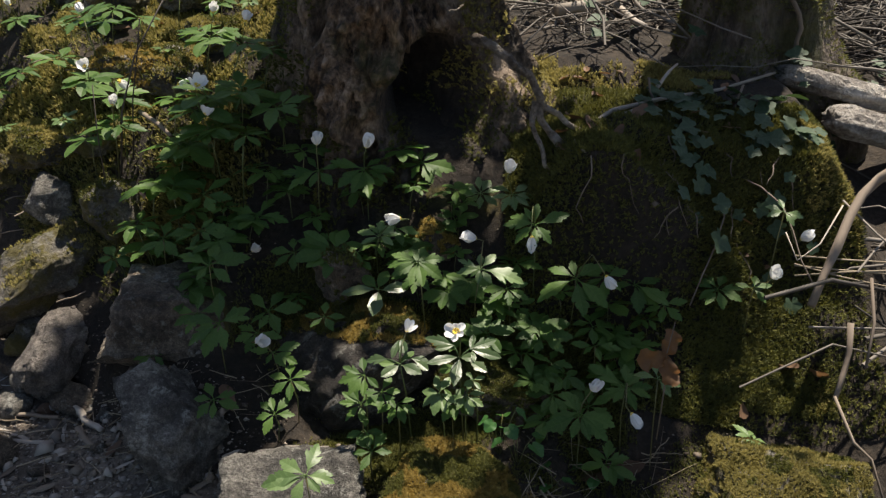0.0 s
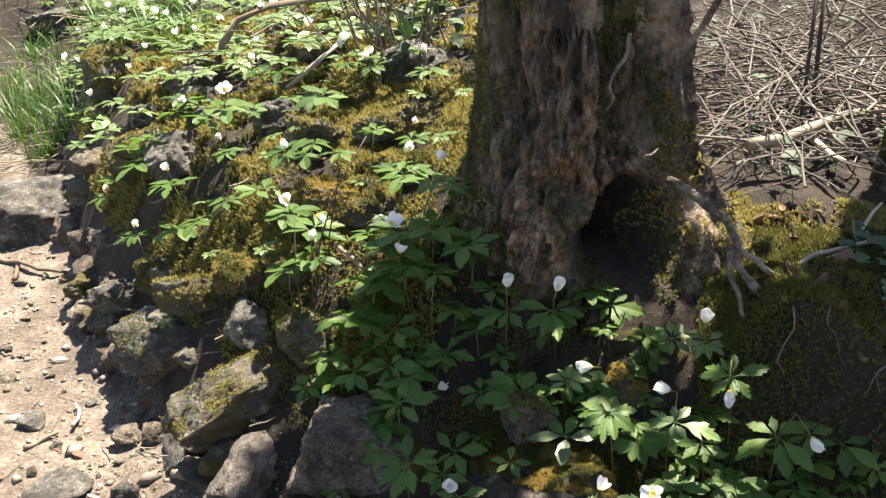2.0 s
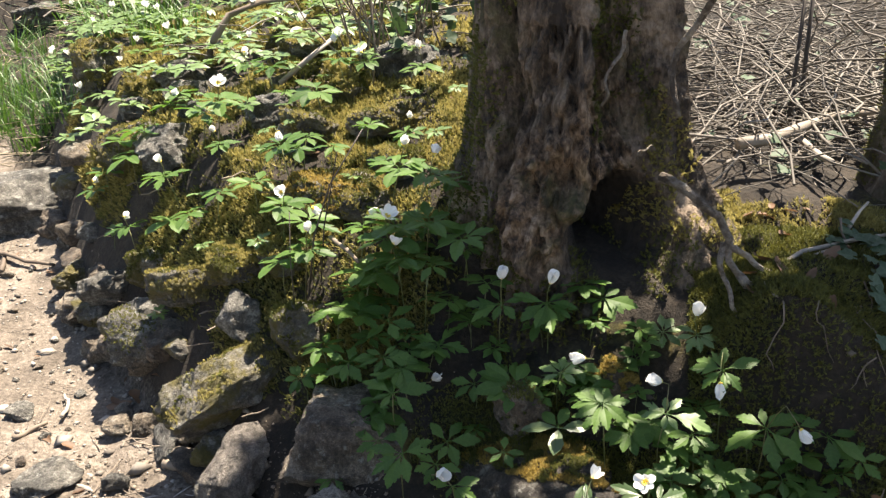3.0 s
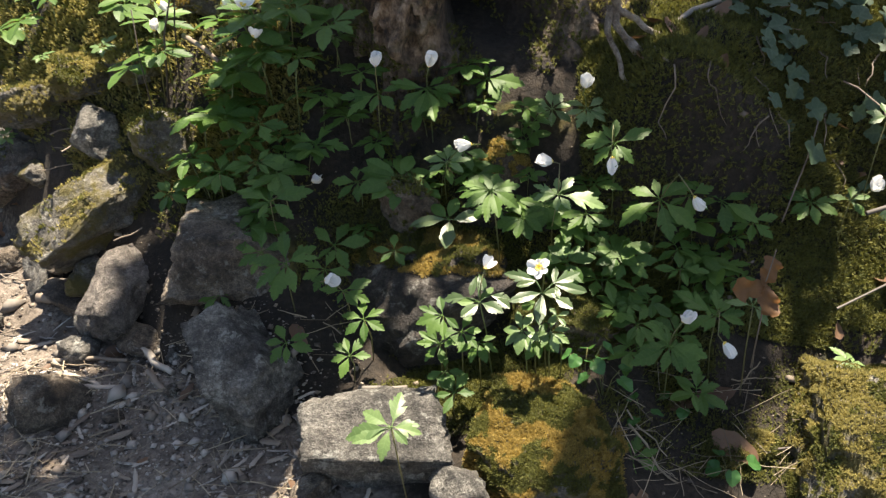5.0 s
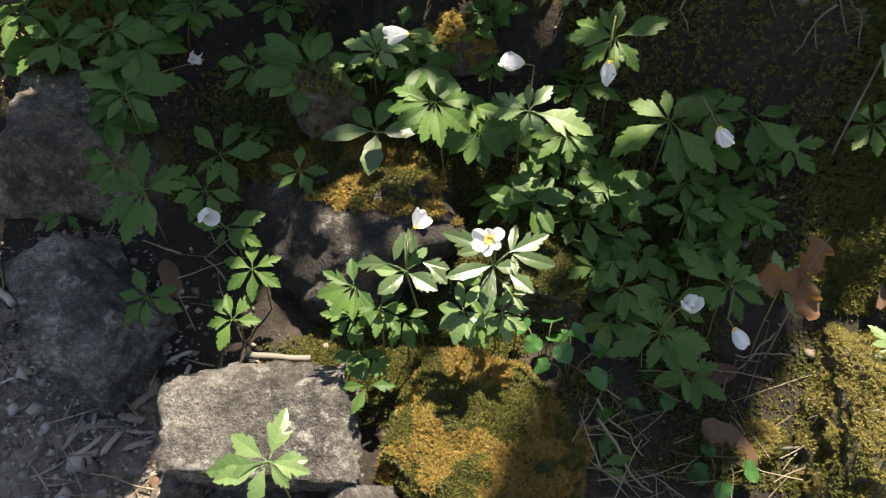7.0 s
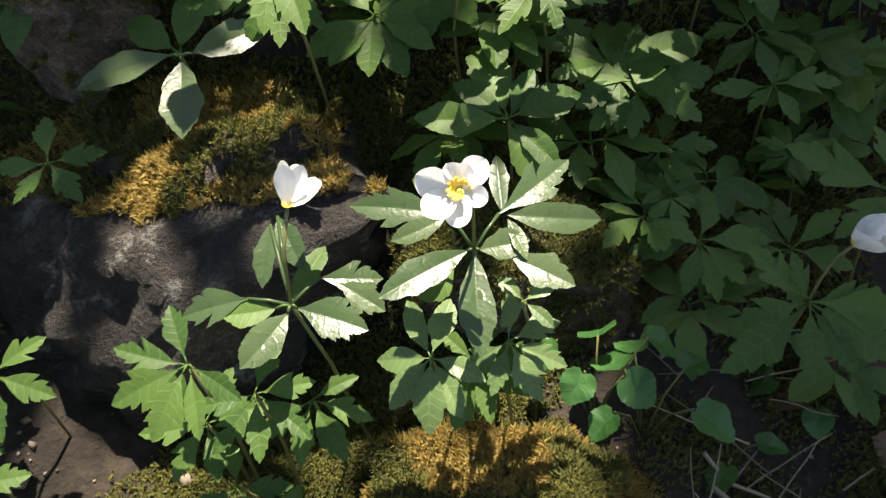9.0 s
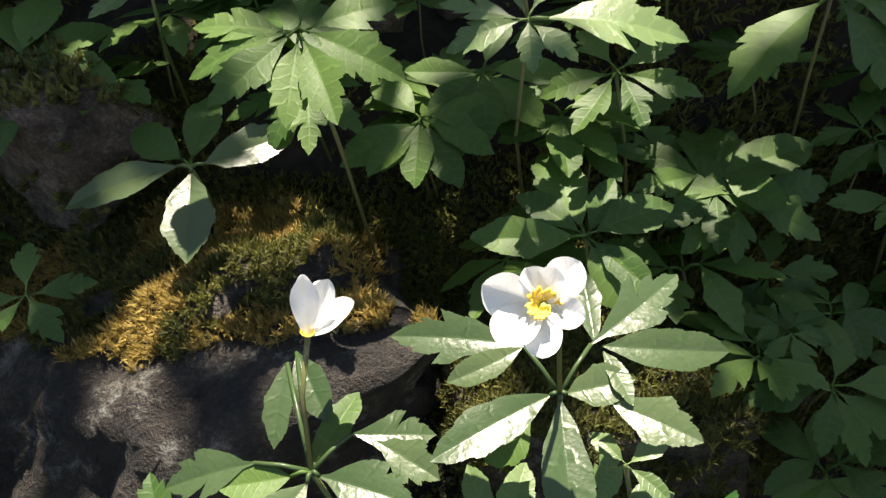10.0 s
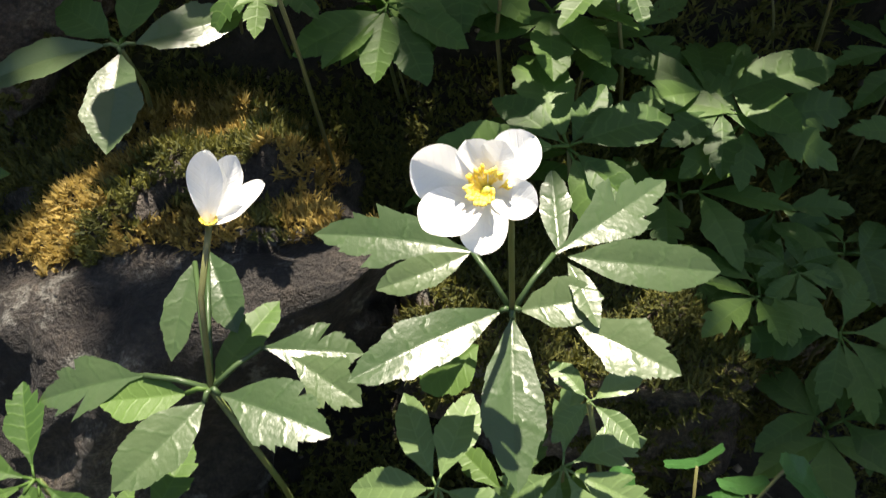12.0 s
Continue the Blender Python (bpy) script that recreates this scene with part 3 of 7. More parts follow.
def stone(x, y, z, size, turn, mat, label, seed, square=0.5, moss=None, moss_count=0, tilt=(0, 0), moss_low=0.35, name="stone", moss_at=None, fine=1.0):
    """A stone with its centre at the place given; moss: the material of the moss on its upper side."""
    verts, faces = stone_shape(size, seed, square, 1.0, 5 if max(size) > 0.12 else 4)
    m = pose(x, y, z, tilt[0], tilt[1], turn)
    sh = Shape()
    sh.add(verts, faces)
    thing = empty(name, m)
    part("rock", sh.mesh("rock", mat), thing)
    if moss:
        rot = m.to_3x3()
        p, n = sample_mesh([tuple(v) for v in verts], faces, int(moss_count / fine ** 1.2))
        keep = []
        for i in range(len(p)):
            up = (rot @ Vector(n[i])).z
            w = noise.noise(Vector(p[i]) * 22 + Vector((seed, 0, 0))) + 0.5 * noise.noise(Vector(p[i]) * 60)
            near = 1.0
            if moss_at is not None:
                q = m @ Vector(p[i])
                near = moss_at(q)
            if up + 0.55 * w > moss_low and near > 0.5 + 0.4 * w:
                keep.append(i)
        two = {True: [], False: []}
        for i in keep:
            two[noise.noise(Vector(p[i]) * 30 + Vector((0, seed, 7))) + 0.4 * noise.noise(Vector(p[i]) * 90) > (-0.08 if moss is not GREEN_MOSS else -1)].append(i)
        for main, mat_ in ((True, moss), (False, GREEN_MOSS)):
            me = moss_mesh("moss", p[two[main]], n[two[main]], mat_, 0.006, 0.0011 * fine) if two[main] else None
            if me:
                part("moss", me, thing, "tufted moss cushion" if main else "darker green moss cushion")
    return tagged(thing, label, "stone", "stones of the bank")


stone(-0.613, 1.162, 0.089, (0.231, 0.116, 0.119), 42, STONE_MOSSY, "long mossy stone edging the bank", 19, 0.6, GOLD_MOSS, 6000, moss_low=0.85, tilt=(0, -16))
stone(-0.504, 1.199, 0.163, (0.095, 0.076, 0.109), 25, STONE_MOSSY, "upright lichen-spotted stone in the bank", 23, 0.5, GREEN_MOSS, 3000)
stone(-0.630, 1.253, 0.156, (0.093, 0.074, 0.077), -20, STONE_PALE, "angular pale stone wedged in the bank", 29, 0.8, tilt=(15, 15))
stone(-0.841, 1.342, 0.076, (0.156, 0.125, 0.089), 12, STONE_PALE, "pale lichened stone at the path edge", 31, 0.5, GREEN_MOSS, 1500, tilt=(5, 0))
stone(-1.128, 1.563, -0.010, (0.122, 0.097, 0.060), 5, STONE_GREY, "low grey stone at the path edge", 37, 0.5)
stone(-0.902, 1.461, 0.142, (0.104, 0.084, 0.087), -12, STONE_MOSSY, "greenish stone half sunk in the bank", 41, 0.5, GREEN_MOSS, 3000)
stone(-1.535, 2.026, 0.038, (0.380, 0.265, 0.173), 14, STONE_PALE, "big pale boulder at the bend of the path", 43, 0.55)
stone(-1.364, 2.197, 0.350, (0.137, 0.123, 0.182), 0, STONE_MOSSY, "dark mossy stone among grass tufts", 47, 0.5, GOLD_MOSS, 7000)
stone(-0.859, 1.207, -0.037, (0.058, 0.046, 0.035), 0, STONE_GREY, "small grey stone on the path", 53, 0.4)
stone(-0.800, 1.204, -0.029, (0.051, 0.041, 0.045), 30, STONE_GREY, "small block beside the path", 59, 0.6)
stone(-0.914, 1.063, -0.041, (0.111, 0.089, 0.040), -10, STONE_PALE, "flat pale stone in the path", 61, 0.5)
stone(-0.791, 1.068, -0.041, (0.045, 0.036, 0.035), 20, STONE_PALE, "small white stone on the path", 67, 0.5)
stone(-0.621, 0.998, -0.035, (0.051, 0.061, 0.050), 60, STONE_PALE, "rounded whitish stone lying on soil", 71, 0.3, tilt=(0, 20))
stone(-0.592, 1.027, -0.032, (0.025, 0.020, 0.018), 20, STONE_PALE, "small white pebble on dark soil", 73, 0.6)
stone(-0.623, 0.901, -0.035, (0.104, 0.094, 0.090), 20, STONE_GREY, "dark worn rock at the path edge", 79, 0.4, tilt=(0, 10))
stone(-0.487, 1.430, 0.324, (0.178, 0.142, 0.069), 0, STONE_MOSSY, "low boulder under golden moss among flowers", 89, 0.5, ORANGE_MOSS, 9000)
stone(-0.639, 1.331, 0.221, (0.122, 0.098, 0.077), 0, STONE_MOSSY, "mossy boulder in the flowering bank", 97, 0.5, GOLD_MOSS, 7000)
stone(-0.890, 1.742, 0.374, (0.074, 0.060, 0.056), 20, STONE_PALE, "pale stone showing between leaves", 101, 0.6)
stone(-0.734, 1.851, 0.411, (0.061, 0.049, 0.050), 0, STONE_PALE, "pale stone among ivy and anemones", 103, 0.5)
stone(-0.028, 1.129, 0.158, (0.069, 0.055, 0.070), 0, STONE_BROWN, "low lump of rusty moss on the slope", 107, 0.3, ORANGE_MOSS, 7000)
stone(-2.465, 3.678, 0.291, (0.225, 0.179, 0.089), 0, STONE_PALE, "flat pale stone deeper in the wood", 109, 0.5)
stone(-1.317, 1.987, 0.207, (0.114, 0.092, 0.056), 20, STONE_GREY, "broken grey stones at the path bend", 113, 0.6)
stone(-1.063, 1.236, -0.042, (0.062, 0.050, 0.030), 0, STONE_PALE, "small pale stone in the path", 127, 0.5)
stone(-0.408, 1.489, 0.356, (0.109, 0.087, 0.070), 0, STONE_MOSSY, "mossy stone beside the old tree", 131, 0.5, GOLD_MOSS, 5000)
stone(-0.145, 1.068, 0.137, (0.087, 0.069, 0.080), 0, STONE_BROWN, "dark stone set in the slope", 137, 0.5, GREEN_MOSS, 2500)
stone(-0.468, 0.910, -0.035, (0.023, 0.021, 0.020), 0, STONE_GREY, "small round pebble on dark soil", 139, 0.2)
stone(-0.319, 0.867, -0.027, (0.030, 0.027, 0.030), 0, STONE_BROWN, "reddish pebble beside the slab", 149, 0.3)
stone(-0.122, 1.016, 0.010, (0.29, 0.185, 0.20), 6, STONE_DARK, "dark stone with rusty moss on its top", 7, 0.9, ORANGE_MOSS, 36000, fine=0.5, moss_low=0.45, tilt=(4, 0), moss_at=lambda q: (q.z - 0.076) * 34 + (q.y - 0.985) * 14)
stone(-0.180, 0.795, -0.006, (0.182, 0.140, 0.095), 2, STONE_PALE, "pale flat slab at the foot of the bank", 3, 0.88, tilt=(24, 3))
stone(0.020, 0.795, -0.028, (0.215, 0.175, 0.125), -5, STONE_MOSSY, "stone capped with golden moss at the path edge", 5, 0.75, ORANGE_MOSS, 26000, fine=0.5, moss_low=0.30)
stone(-0.350, 0.895, 0.000, (0.155, 0.20, 0.125), 32, STONE_PALE, "large ridged grey rock leaning beside the path", 12, 0.75, tilt=(30, -6))
stone(-0.392, 1.048, 0.066, (0.235, 0.150, 0.140), 8, STONE_GREY, "brown rough block in the bank", 13, 0.8, tilt=(0, 4))
stone(-0.568, 1.069, 0.017, (0.096, 0.152, 0.086), -22, STONE_LILAC, "smooth lilac-grey boulder lying on the soil", 17, 0.35, tilt=(12, 0))
stone(0.405, 0.868, -0.098, (0.25, 0.30, 0.19), -12, STONE_MOSSY, "big block under a thick golden moss cushion", 83, 0.7, GOLD_MOSS, 42000, fine=0.7, tilt=(8, -4), moss_low=0.45)
stone(0.275, 0.865, -0.125, (0.10, 0.09, 0.07), 20, STONE_MOSSY, "small mossy stone sunk in the hollow", 85, 0.4, GOLD_MOSS, 6000, fine=0.6, moss_low=0.3)
stone(-0.082, 0.728, -0.015, (0.07, 0.06, 0.05), 0, STONE_PALE, "small pale stone before the slab", 87, 0.5)
stone(-0.255, 0.745, -0.035, (0.05, 0.04, 0.035), 30, STONE_GREY, "small grey stone beside the slab", 88, 0.4)
stone(-0.225, 0.715, -0.035, (0.03, 0.025, 0.025), 0, STONE_PALE, "small round pebble by the slab", 90, 0.3)
stone(0.06, 0.975, 0.0, (0.16, 0.11, 0.12), -10, STONE_BROWN, "dark mossy stone behind the open flower", 8, 0.5, GREEN_MOSS, 12000, fine=0.5, moss_low=0.5)
# rubble along the foot of the bank
for i in range(26):
    x = -1.45 + i * 0.036 + rng.uniform(-0.015, 0.015)
    w = rng.uniform(0.05, 0.115)
    y = float(foot(x)) + rng.uniform(-0.015, 0.09)
    stone(x, y, height(x, y) + w * 0.05, (w * 1.3, w, w * 0.75), rng.uniform(0, 180), (STONE_PALE, STONE_GREY, STONE_BROWN, STONE_MOSSY)[i % 4],
          ("pale weathered stone at the foot of the bank", "grey angular stone at the foot of the bank", "brown stone sunk in the bank's foot", "stone with moss stains at the bank's foot")[i % 4], 400 + i, 0.5, tilt=(rng.uniform(-15, 15), rng.uniform(-15, 15)))


# stones under moss cushions, scattered over the flowering bank
for i in range(24):
    x = rng.uniform(-1.15, -0.42)
    y = float(foot(x)) + rng.uniform(0.14, 0.95)
    w = rng.uniform(0.07, 0.15)
    stone(x, y, height(x, y) + w * 0.06, (w * 1.3, w, w * 0.7), rng.uniform(0, 180), (STONE_MOSSY, STONE_PALE)[i % 3 == 2],
          ("stone under a golden moss cushion in the bank", "pale stone showing between the anemones")[i % 3 == 2], 500 + i, 0.55, None if i % 3 == 2 else GOLD_MOSS, 3500, tilt=(rng.uniform(-12, 12), rng.uniform(-12, 12)), moss_low=0.5)


# ---- moss on the ground ----
def on_grid(field, x, y):
    """Values of a field of the ground's grid at many places."""
    gx, gy, f = GRID["x"], GRID["y"], GRID[field]
    i = np.clip(np.searchsorted(gx, x) - 1, 0, len(gx) - 2)
    j = np.clip(np.searchsorted(gy, y) - 1, 0, len(gy) - 2)
    u, v = (x - gx[i]) / (gx[i + 1] - gx[i]), (y - gy[j]) / (gy[j + 1] - gy[j])
    return (f[j, i] * (1 - u) + f[j, i + 1] * u) * (1 - v) + (f[j + 1, i] * (1 - u) + f[j + 1, i + 1] * u) * v


def ground_moss(name, box, mat, tries, label, floor_=0.45, tall=0.007, thick=0.0013):
    x0, x1, y0, y1 = box
    x, y = nrng.uniform(x0, x1, tries), nrng.uniform(y0, y1, tries)
    keep = on_grid("moss", x, y) + nrng.uniform(-0.2, 0.2, tries) > floor_
    x, y, e = x[keep], y[keep], 0.012
    z = on_grid("z", x, y)
    nor = np.stack([z - on_grid("z", x + e, y), z - on_grid("z", x, y + e), np.full(len(x), e)], -1)
    nor /= np.linalg.norm(nor, axis=1)[:, None]
    ob = new(name, moss_mesh(name, np.stack([x, y, z], -1), nor, mat, tall, thick))
    return tagged(ob, label, "moss", kind="stuff")


ground_moss("moss", (-1.3, -0.25, 1.15, 1.75), GOLD_MOSS, 70000, "golden green moss carpet between anemones on the bank", 0.5, 0.011)
ground_moss("moss", (-1.5, -0.25, 1.75, 2.6), GOLD_MOSS, 36000, "golden moss on the upper bank", 0.5, 0.016, 0.0026)
ground_moss("moss", (-1.3, -0.25, 1.1, 1.9), GREEN_MOSS, 26000, "olive green moss on the bank", 0.3, 0.010)
ground_moss("moss", (0.08, 0.50, 1.31, 1.5), GOLD_MOSS, 20000, "golden moss over the rooted earth mound", 0.5, 0.010)
ground_moss("moss", (0.52, 0.64, 0.98, 1.30), GOLD_MOSS, 9000, "golden moss on the mound's sunlit shoulder", 0.4, 0.012)
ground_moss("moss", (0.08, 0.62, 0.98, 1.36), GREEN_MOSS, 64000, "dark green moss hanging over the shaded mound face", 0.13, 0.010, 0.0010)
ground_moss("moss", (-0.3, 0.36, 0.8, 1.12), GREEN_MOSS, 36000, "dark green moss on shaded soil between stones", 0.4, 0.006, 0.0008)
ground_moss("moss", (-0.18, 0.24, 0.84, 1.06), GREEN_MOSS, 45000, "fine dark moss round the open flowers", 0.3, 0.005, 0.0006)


# ---- old hollow tree ----
TX, TY, TZ = -0.100, 1.42, 0.22


def around(a, b):
    return (a - b + math.pi) % (2 * math.pi) - math.pi


def inner_wood(th, z):
    """Where the bark is gone and the bare wood shows: 0 to 1."""
    wob = 0.12 * noise.noise(Vector((th * 3.0, z * 7.0, 2.0))) + 0.08 * noise.noise(Vector((th * 9.0, z * 20.0, 5.0)))
    ang = around(th, math.radians(-90)) + wob
    side = 1 / (1 + math.exp(-(ang + 0.42) / 0.03)) * (1 - 1 / (1 + math.exp(-(ang - 0.75) / 0.05)))
    side /= 1 + math.exp(-(z - 0.07 + wob * 0.3) / 0.012)
    return side * (1 - 1 / (1 + math.exp(-(z + wob * 0.5 - 0.30 - 0.06 * math.sin(ang * 4)) / 0.015)))


def hollow_foot_shade(th, z):
    """Where the hollow's shade and the dark earthy foot are painted near black: 0 to 1."""
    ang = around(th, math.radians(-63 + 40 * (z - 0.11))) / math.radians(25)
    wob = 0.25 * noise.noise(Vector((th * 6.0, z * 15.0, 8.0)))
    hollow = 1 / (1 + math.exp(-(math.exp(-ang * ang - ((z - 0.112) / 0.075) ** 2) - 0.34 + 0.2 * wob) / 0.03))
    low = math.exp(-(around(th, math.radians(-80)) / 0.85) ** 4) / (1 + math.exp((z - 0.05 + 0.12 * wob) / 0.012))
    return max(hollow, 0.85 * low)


def trunk_radius(th, z, r0, old):
    """Radius of a trunk at an angle and a height above its foot."""
    flare = math.exp(-max(z, 0.0) / 0.10)
    if old:
        flare *= 1 - 0.65 * math.exp(-(around(th, math.radians(-75)) / 0.7) ** 4)
    lobes = 0.45 + 0.35 * math.cos(3 * th + 0.7) + 0.25 * math.cos(5 * th + 2.1)
    if old:
        lobes = 0.1 + 0.9 * max(0.0, math.cos(th + 0.5)) + 0.7 * max(0.0, math.cos(th - 2.6))
    r = r0 * (1 + 0.10 * math.exp(-z / 0.5)) + 0.075 * flare * (0.5 + lobes)
    c = Vector((math.cos(th), math.sin(th), 0))
    q = c * 1.4 + Vector((0, 0, z * 2.2))
    r += 0.020 * noise.noise(q * 1.5) + 0.010 * noise.noise(q * 3.7 + Vector((5, 0, 0)))
    ridge = abs(noise.noise(Vector((c.x * 5, c.y * 5, z * 4.0))))
    r -= 0.010 * ridge
    r += 0.005 * noise.noise(Vector((c.x * 16, c.y * 16, z * 18))) - 0.006 * abs(noise.noise(Vector((c.x * 22, c.y * 22, z * 7))))
    if old:
        deg = math.radians

        def spot(a, h, wa, wh):
            return math.exp(-(around(th, deg(a)) / deg(wa)) ** 2 - ((z - h) / wh) ** 2)

        r -= 0.085 * spot(-127 + 6 * math.sin(z * 9), 0.30, 5.5, 0.16)
        def step(v, edge, soft):
            return 1.0 / (1.0 + math.exp(-(v - edge) / soft))

        wob = 0.10 * noise.noise(Vector((th * 3.0, z * 7.0, 2.0))) + 0.05 * noise.noise(Vector((th * 9.0, z * 20.0, 5.0)))
        ang = around(th, deg(-96)) + wob
        plate = step(ang, -0.36, 0.02) * (1 - step(ang, 0.40, 0.02)) * (1 - step(z + wob * 0.4, 0.30 + 0.10 * math.sin(ang * 4), 0.012))
        r += 0.040 * plate
        r -= 0.055 * step(ang, 0.42, 0.03) * (1 - step(ang, 0.95, 0.08)) * step(z + wob * 0.3, 0.22, 0.015) * (1 - step(z, 0.60, 0.08))
        r += 0.026 * spot(-104, 0.17, 17, 0.085)
        r += 0.030 * spot(-82, 0.20, 8, 0.07)
        r += 0.030 * spot(-95, 0.10, 14, 0.05)
        r -= 0.020 * spot(-70, 0.33, 14, 0.09)
        r -= 0.036 * math.exp(-(around(th, deg(10)) / 0.75) ** 2) * step(z, 0.22, 0.05)
        hole = spot(-63 + 40 * (z - 0.11), 0.112, 25, 0.075)
        r -= 0.20 * step(hole, 0.40, 0.035)
        r += (0.035 + 0.04 * noise.noise(Vector((c.x * 7, c.y * 7, z * 9)))) * math.exp(-(around(th, deg(-74)) / deg(34)) ** 4) * (1 - step(z, 0.030 + 0.1 * wob, 0.016))
        r += 0.060 * spot(-42, 0.05, 14, 0.09)
        r += 0.070 * spot(-22, 0.03, 16, 0.12)
        r += 0.050 * spot(-22, 0.36, 8, 0.3)
        r += 0.06 * spot(-172, -0.02, 30, 0.13)
        if -0.02 < z < 0.4:
            wood = noise.noise(Vector((c.x * 11, c.y * 11, z * 22))) + 0.6 * noise.noise(Vector((c.x * 24, c.y * 24, z * 45)))
            wood += 0.5 * noise.noise(Vector((c.x * 45, c.y * 45, z * 80))) - 0.7 * abs(noise.noise(Vector((c.x * 18 + 4, c.y * 18, z * 30))))
            pit = max(0.0, noise.noise(Vector((c.x * 8 + 3, c.y * 8, z * 13))) - 0.18)
            wood -= 2.4 * pit
            r += 0.032 * wood * math.exp(-((around(th, deg(-75)) / deg(55)) ** 2))
    return max(r, 0.03)


def trunk_mesh(name, x, y, z0, r0, top, mat, old, seg=220, rings=230):
    verts = []
    for i in range(rings + 1):
        s = i / rings
        z = -0.12 + (top + 0.12) * (0.30 * s + 0.70 * s ** 4) if top > 1.5 else -0.12 + (top + 0.12) * s
        lean = 0.03 * z
        for k in range(seg):
            th = 2 * math.pi * k / seg
            r = trunk_radius(th, z, r0 * (1 - 0.06 * z), old)
            verts.append((x + lean * 0.3 + r * math.cos(th), y + lean + r * math.sin(th), z0 + z))
    i = np.arange(rings)[:, None] * seg
    k = np.arange(seg)[None, :]
    faces = np.stack([i + k, i + (k + 1) % seg, i + seg + (k + 1) % seg, i + seg + k], -1).reshape(-1, 4)
    me = quick_mesh(name, np.array(verts), faces, mat, True)
    if old:
        bare = [inner_wood(2 * math.pi * k / seg, verts[i * seg][2] - z0) for i in range(rings + 1) for k in range(seg)]
        me.attributes.new("inner", "FLOAT", "POINT").data.foreach_set("value", np.array(bare, dtype=np.float32))
        shade_mask = [hollow_foot_shade(2 * math.pi * k / seg, verts[i * seg][2] - z0) for i in range(rings + 1) for k in range(seg)]
        me.attributes.new("rot", "FLOAT", "POINT").data.foreach_set("value", np.array(shade_mask, dtype=np.float32))
    return me, verts, faces


def wander(a, b, n=8, amount=0.1, seed=0, sag=0.0):
    """A crooked line from a to b."""
    a, b = Vector(a), Vector(b)
    span = (b - a).length
    pts = []
    for i in range(n + 1):
        s = i / n
        p = a.lerp(b, s)
        w = math.sin(math.pi * s) * amount * span
        q = p * (2.2 / max(span, 0.05)) + Vector((seed * 7.1, seed * 3.3, seed))
        pts.append(p + Vector((noise.noise(q), noise.noise(q + Vector((9, 0, 0))), noise.noise(q + Vector((0, 9, 0))) - sag)) * w * 2)
    return pts


def stick_mesh(name, pts, r0, r1, mat, seg=7, wobble=0.25):
    sh = Shape()
    n = len(pts)
    sh.tube(pts, [r0 + (r1 - r0) * i / (n - 1) for i in range(n)], seg, wobble)
    return sh.mesh(name, mat)


def limb_lines(x, y, z0, seed, spread, count, low):
    """Lines of the bare limbs and boughs of a tree, out of sight overhead."""
    r = random.Random(seed)
    out = []
    for i in range(count):
        h = low + (4.4 - low) * (i + r.random()) / count
        th = r.uniform(0, 2 * math.pi)
        a = Vector((x + 0.05 * h, y + 0.03 * h, z0 + h))
        b = a + Vector((math.cos(th), math.sin(th), r.uniform(0.3, 0.9))) * r.uniform(0.6, spread)
        out.append((a, b, r.uniform(0.018, 0.045)))
    return out


def build_tree(x, y, z0, r0, mat, old, label, seed, spread=1.6, count=9, low=1.9):
    tree = empty("tree", pose(0, 0, 0))
    me, verts, faces = trunk_mesh("trunk", x, y, z0, r0, 4.6, mat, old, 340 if old else 120, 300 if old else 120)
    if not old:
        for v in me.vertices:  # the trunk, out of view higher up, is bent aside to let sunlight past
            k = min(1.0, max(0.0, (v.co.z - 1.3) / 0.8))
            v.co.x += 0.038 * k * k * (3 - 2 * k)
    part("trunk", me, tree)
    for j, (a, b, r) in enumerate(limb_lines(x, y, z0, seed, spread, count, low)):
        pts = wander(a, b, 10, 0.12, seed + j)
        part("limb", stick_mesh("limb", pts, r, r * 0.3, mat, 8), tree)
    tagged(tree, label, "tree")
    return tree, verts, faces


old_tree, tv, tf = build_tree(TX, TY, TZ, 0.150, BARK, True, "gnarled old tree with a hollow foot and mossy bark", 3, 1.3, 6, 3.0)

# moss on the tree's left flank and over its right root flare
tp, tn = sample_mesh(tv, [tuple(f) for f in tf[: 340 * 222]], 60000)
left_i, right_i = [], []
for i in range(len(tp)):
    th, h = math.atan2(tp[i][1] - TY, tp[i][0] - TX), tp[i][2] - TZ
    w = noise.noise(Vector(tp[i]) * 14) + 0.5 * noise.noise(Vector(tp[i]) * 45)
    if abs(around(th, math.radians(-165))) < 0.75 + 0.3 * w and h < 0.5 and w > -0.25 + h * 0.6:
        left_i.append(i)
    # Moss added at the foot darkens it in place of shaded earth.
    elif h < 0.07 + 0.05 * w and abs(around(th, math.radians(-82))) < 0.9 and w > -0.15:
        left_i.append(i)
    elif 0.24 < h < 0.62 and abs(around(th, math.radians(-52))) < 0.42 and w > 0.0:
        left_i.append(i)
    elif abs(around(th, math.radians(-14))) < 0.40 + 0.4 * w and h < 0.20 + 0.2 * w:
        right_i.append(i)
part("moss", moss_mesh("moss", tp[left_i], tn[left_i], GREEN_MOSS, 0.009, 0.0013), old_tree, "dark green moss on shaded bark")
part("moss", moss_mesh("moss", tp[right_i], tn[right_i], GOLD_MOSS, 0.011, 0.0014), old_tree, "golden moss on the sunlit root flare")

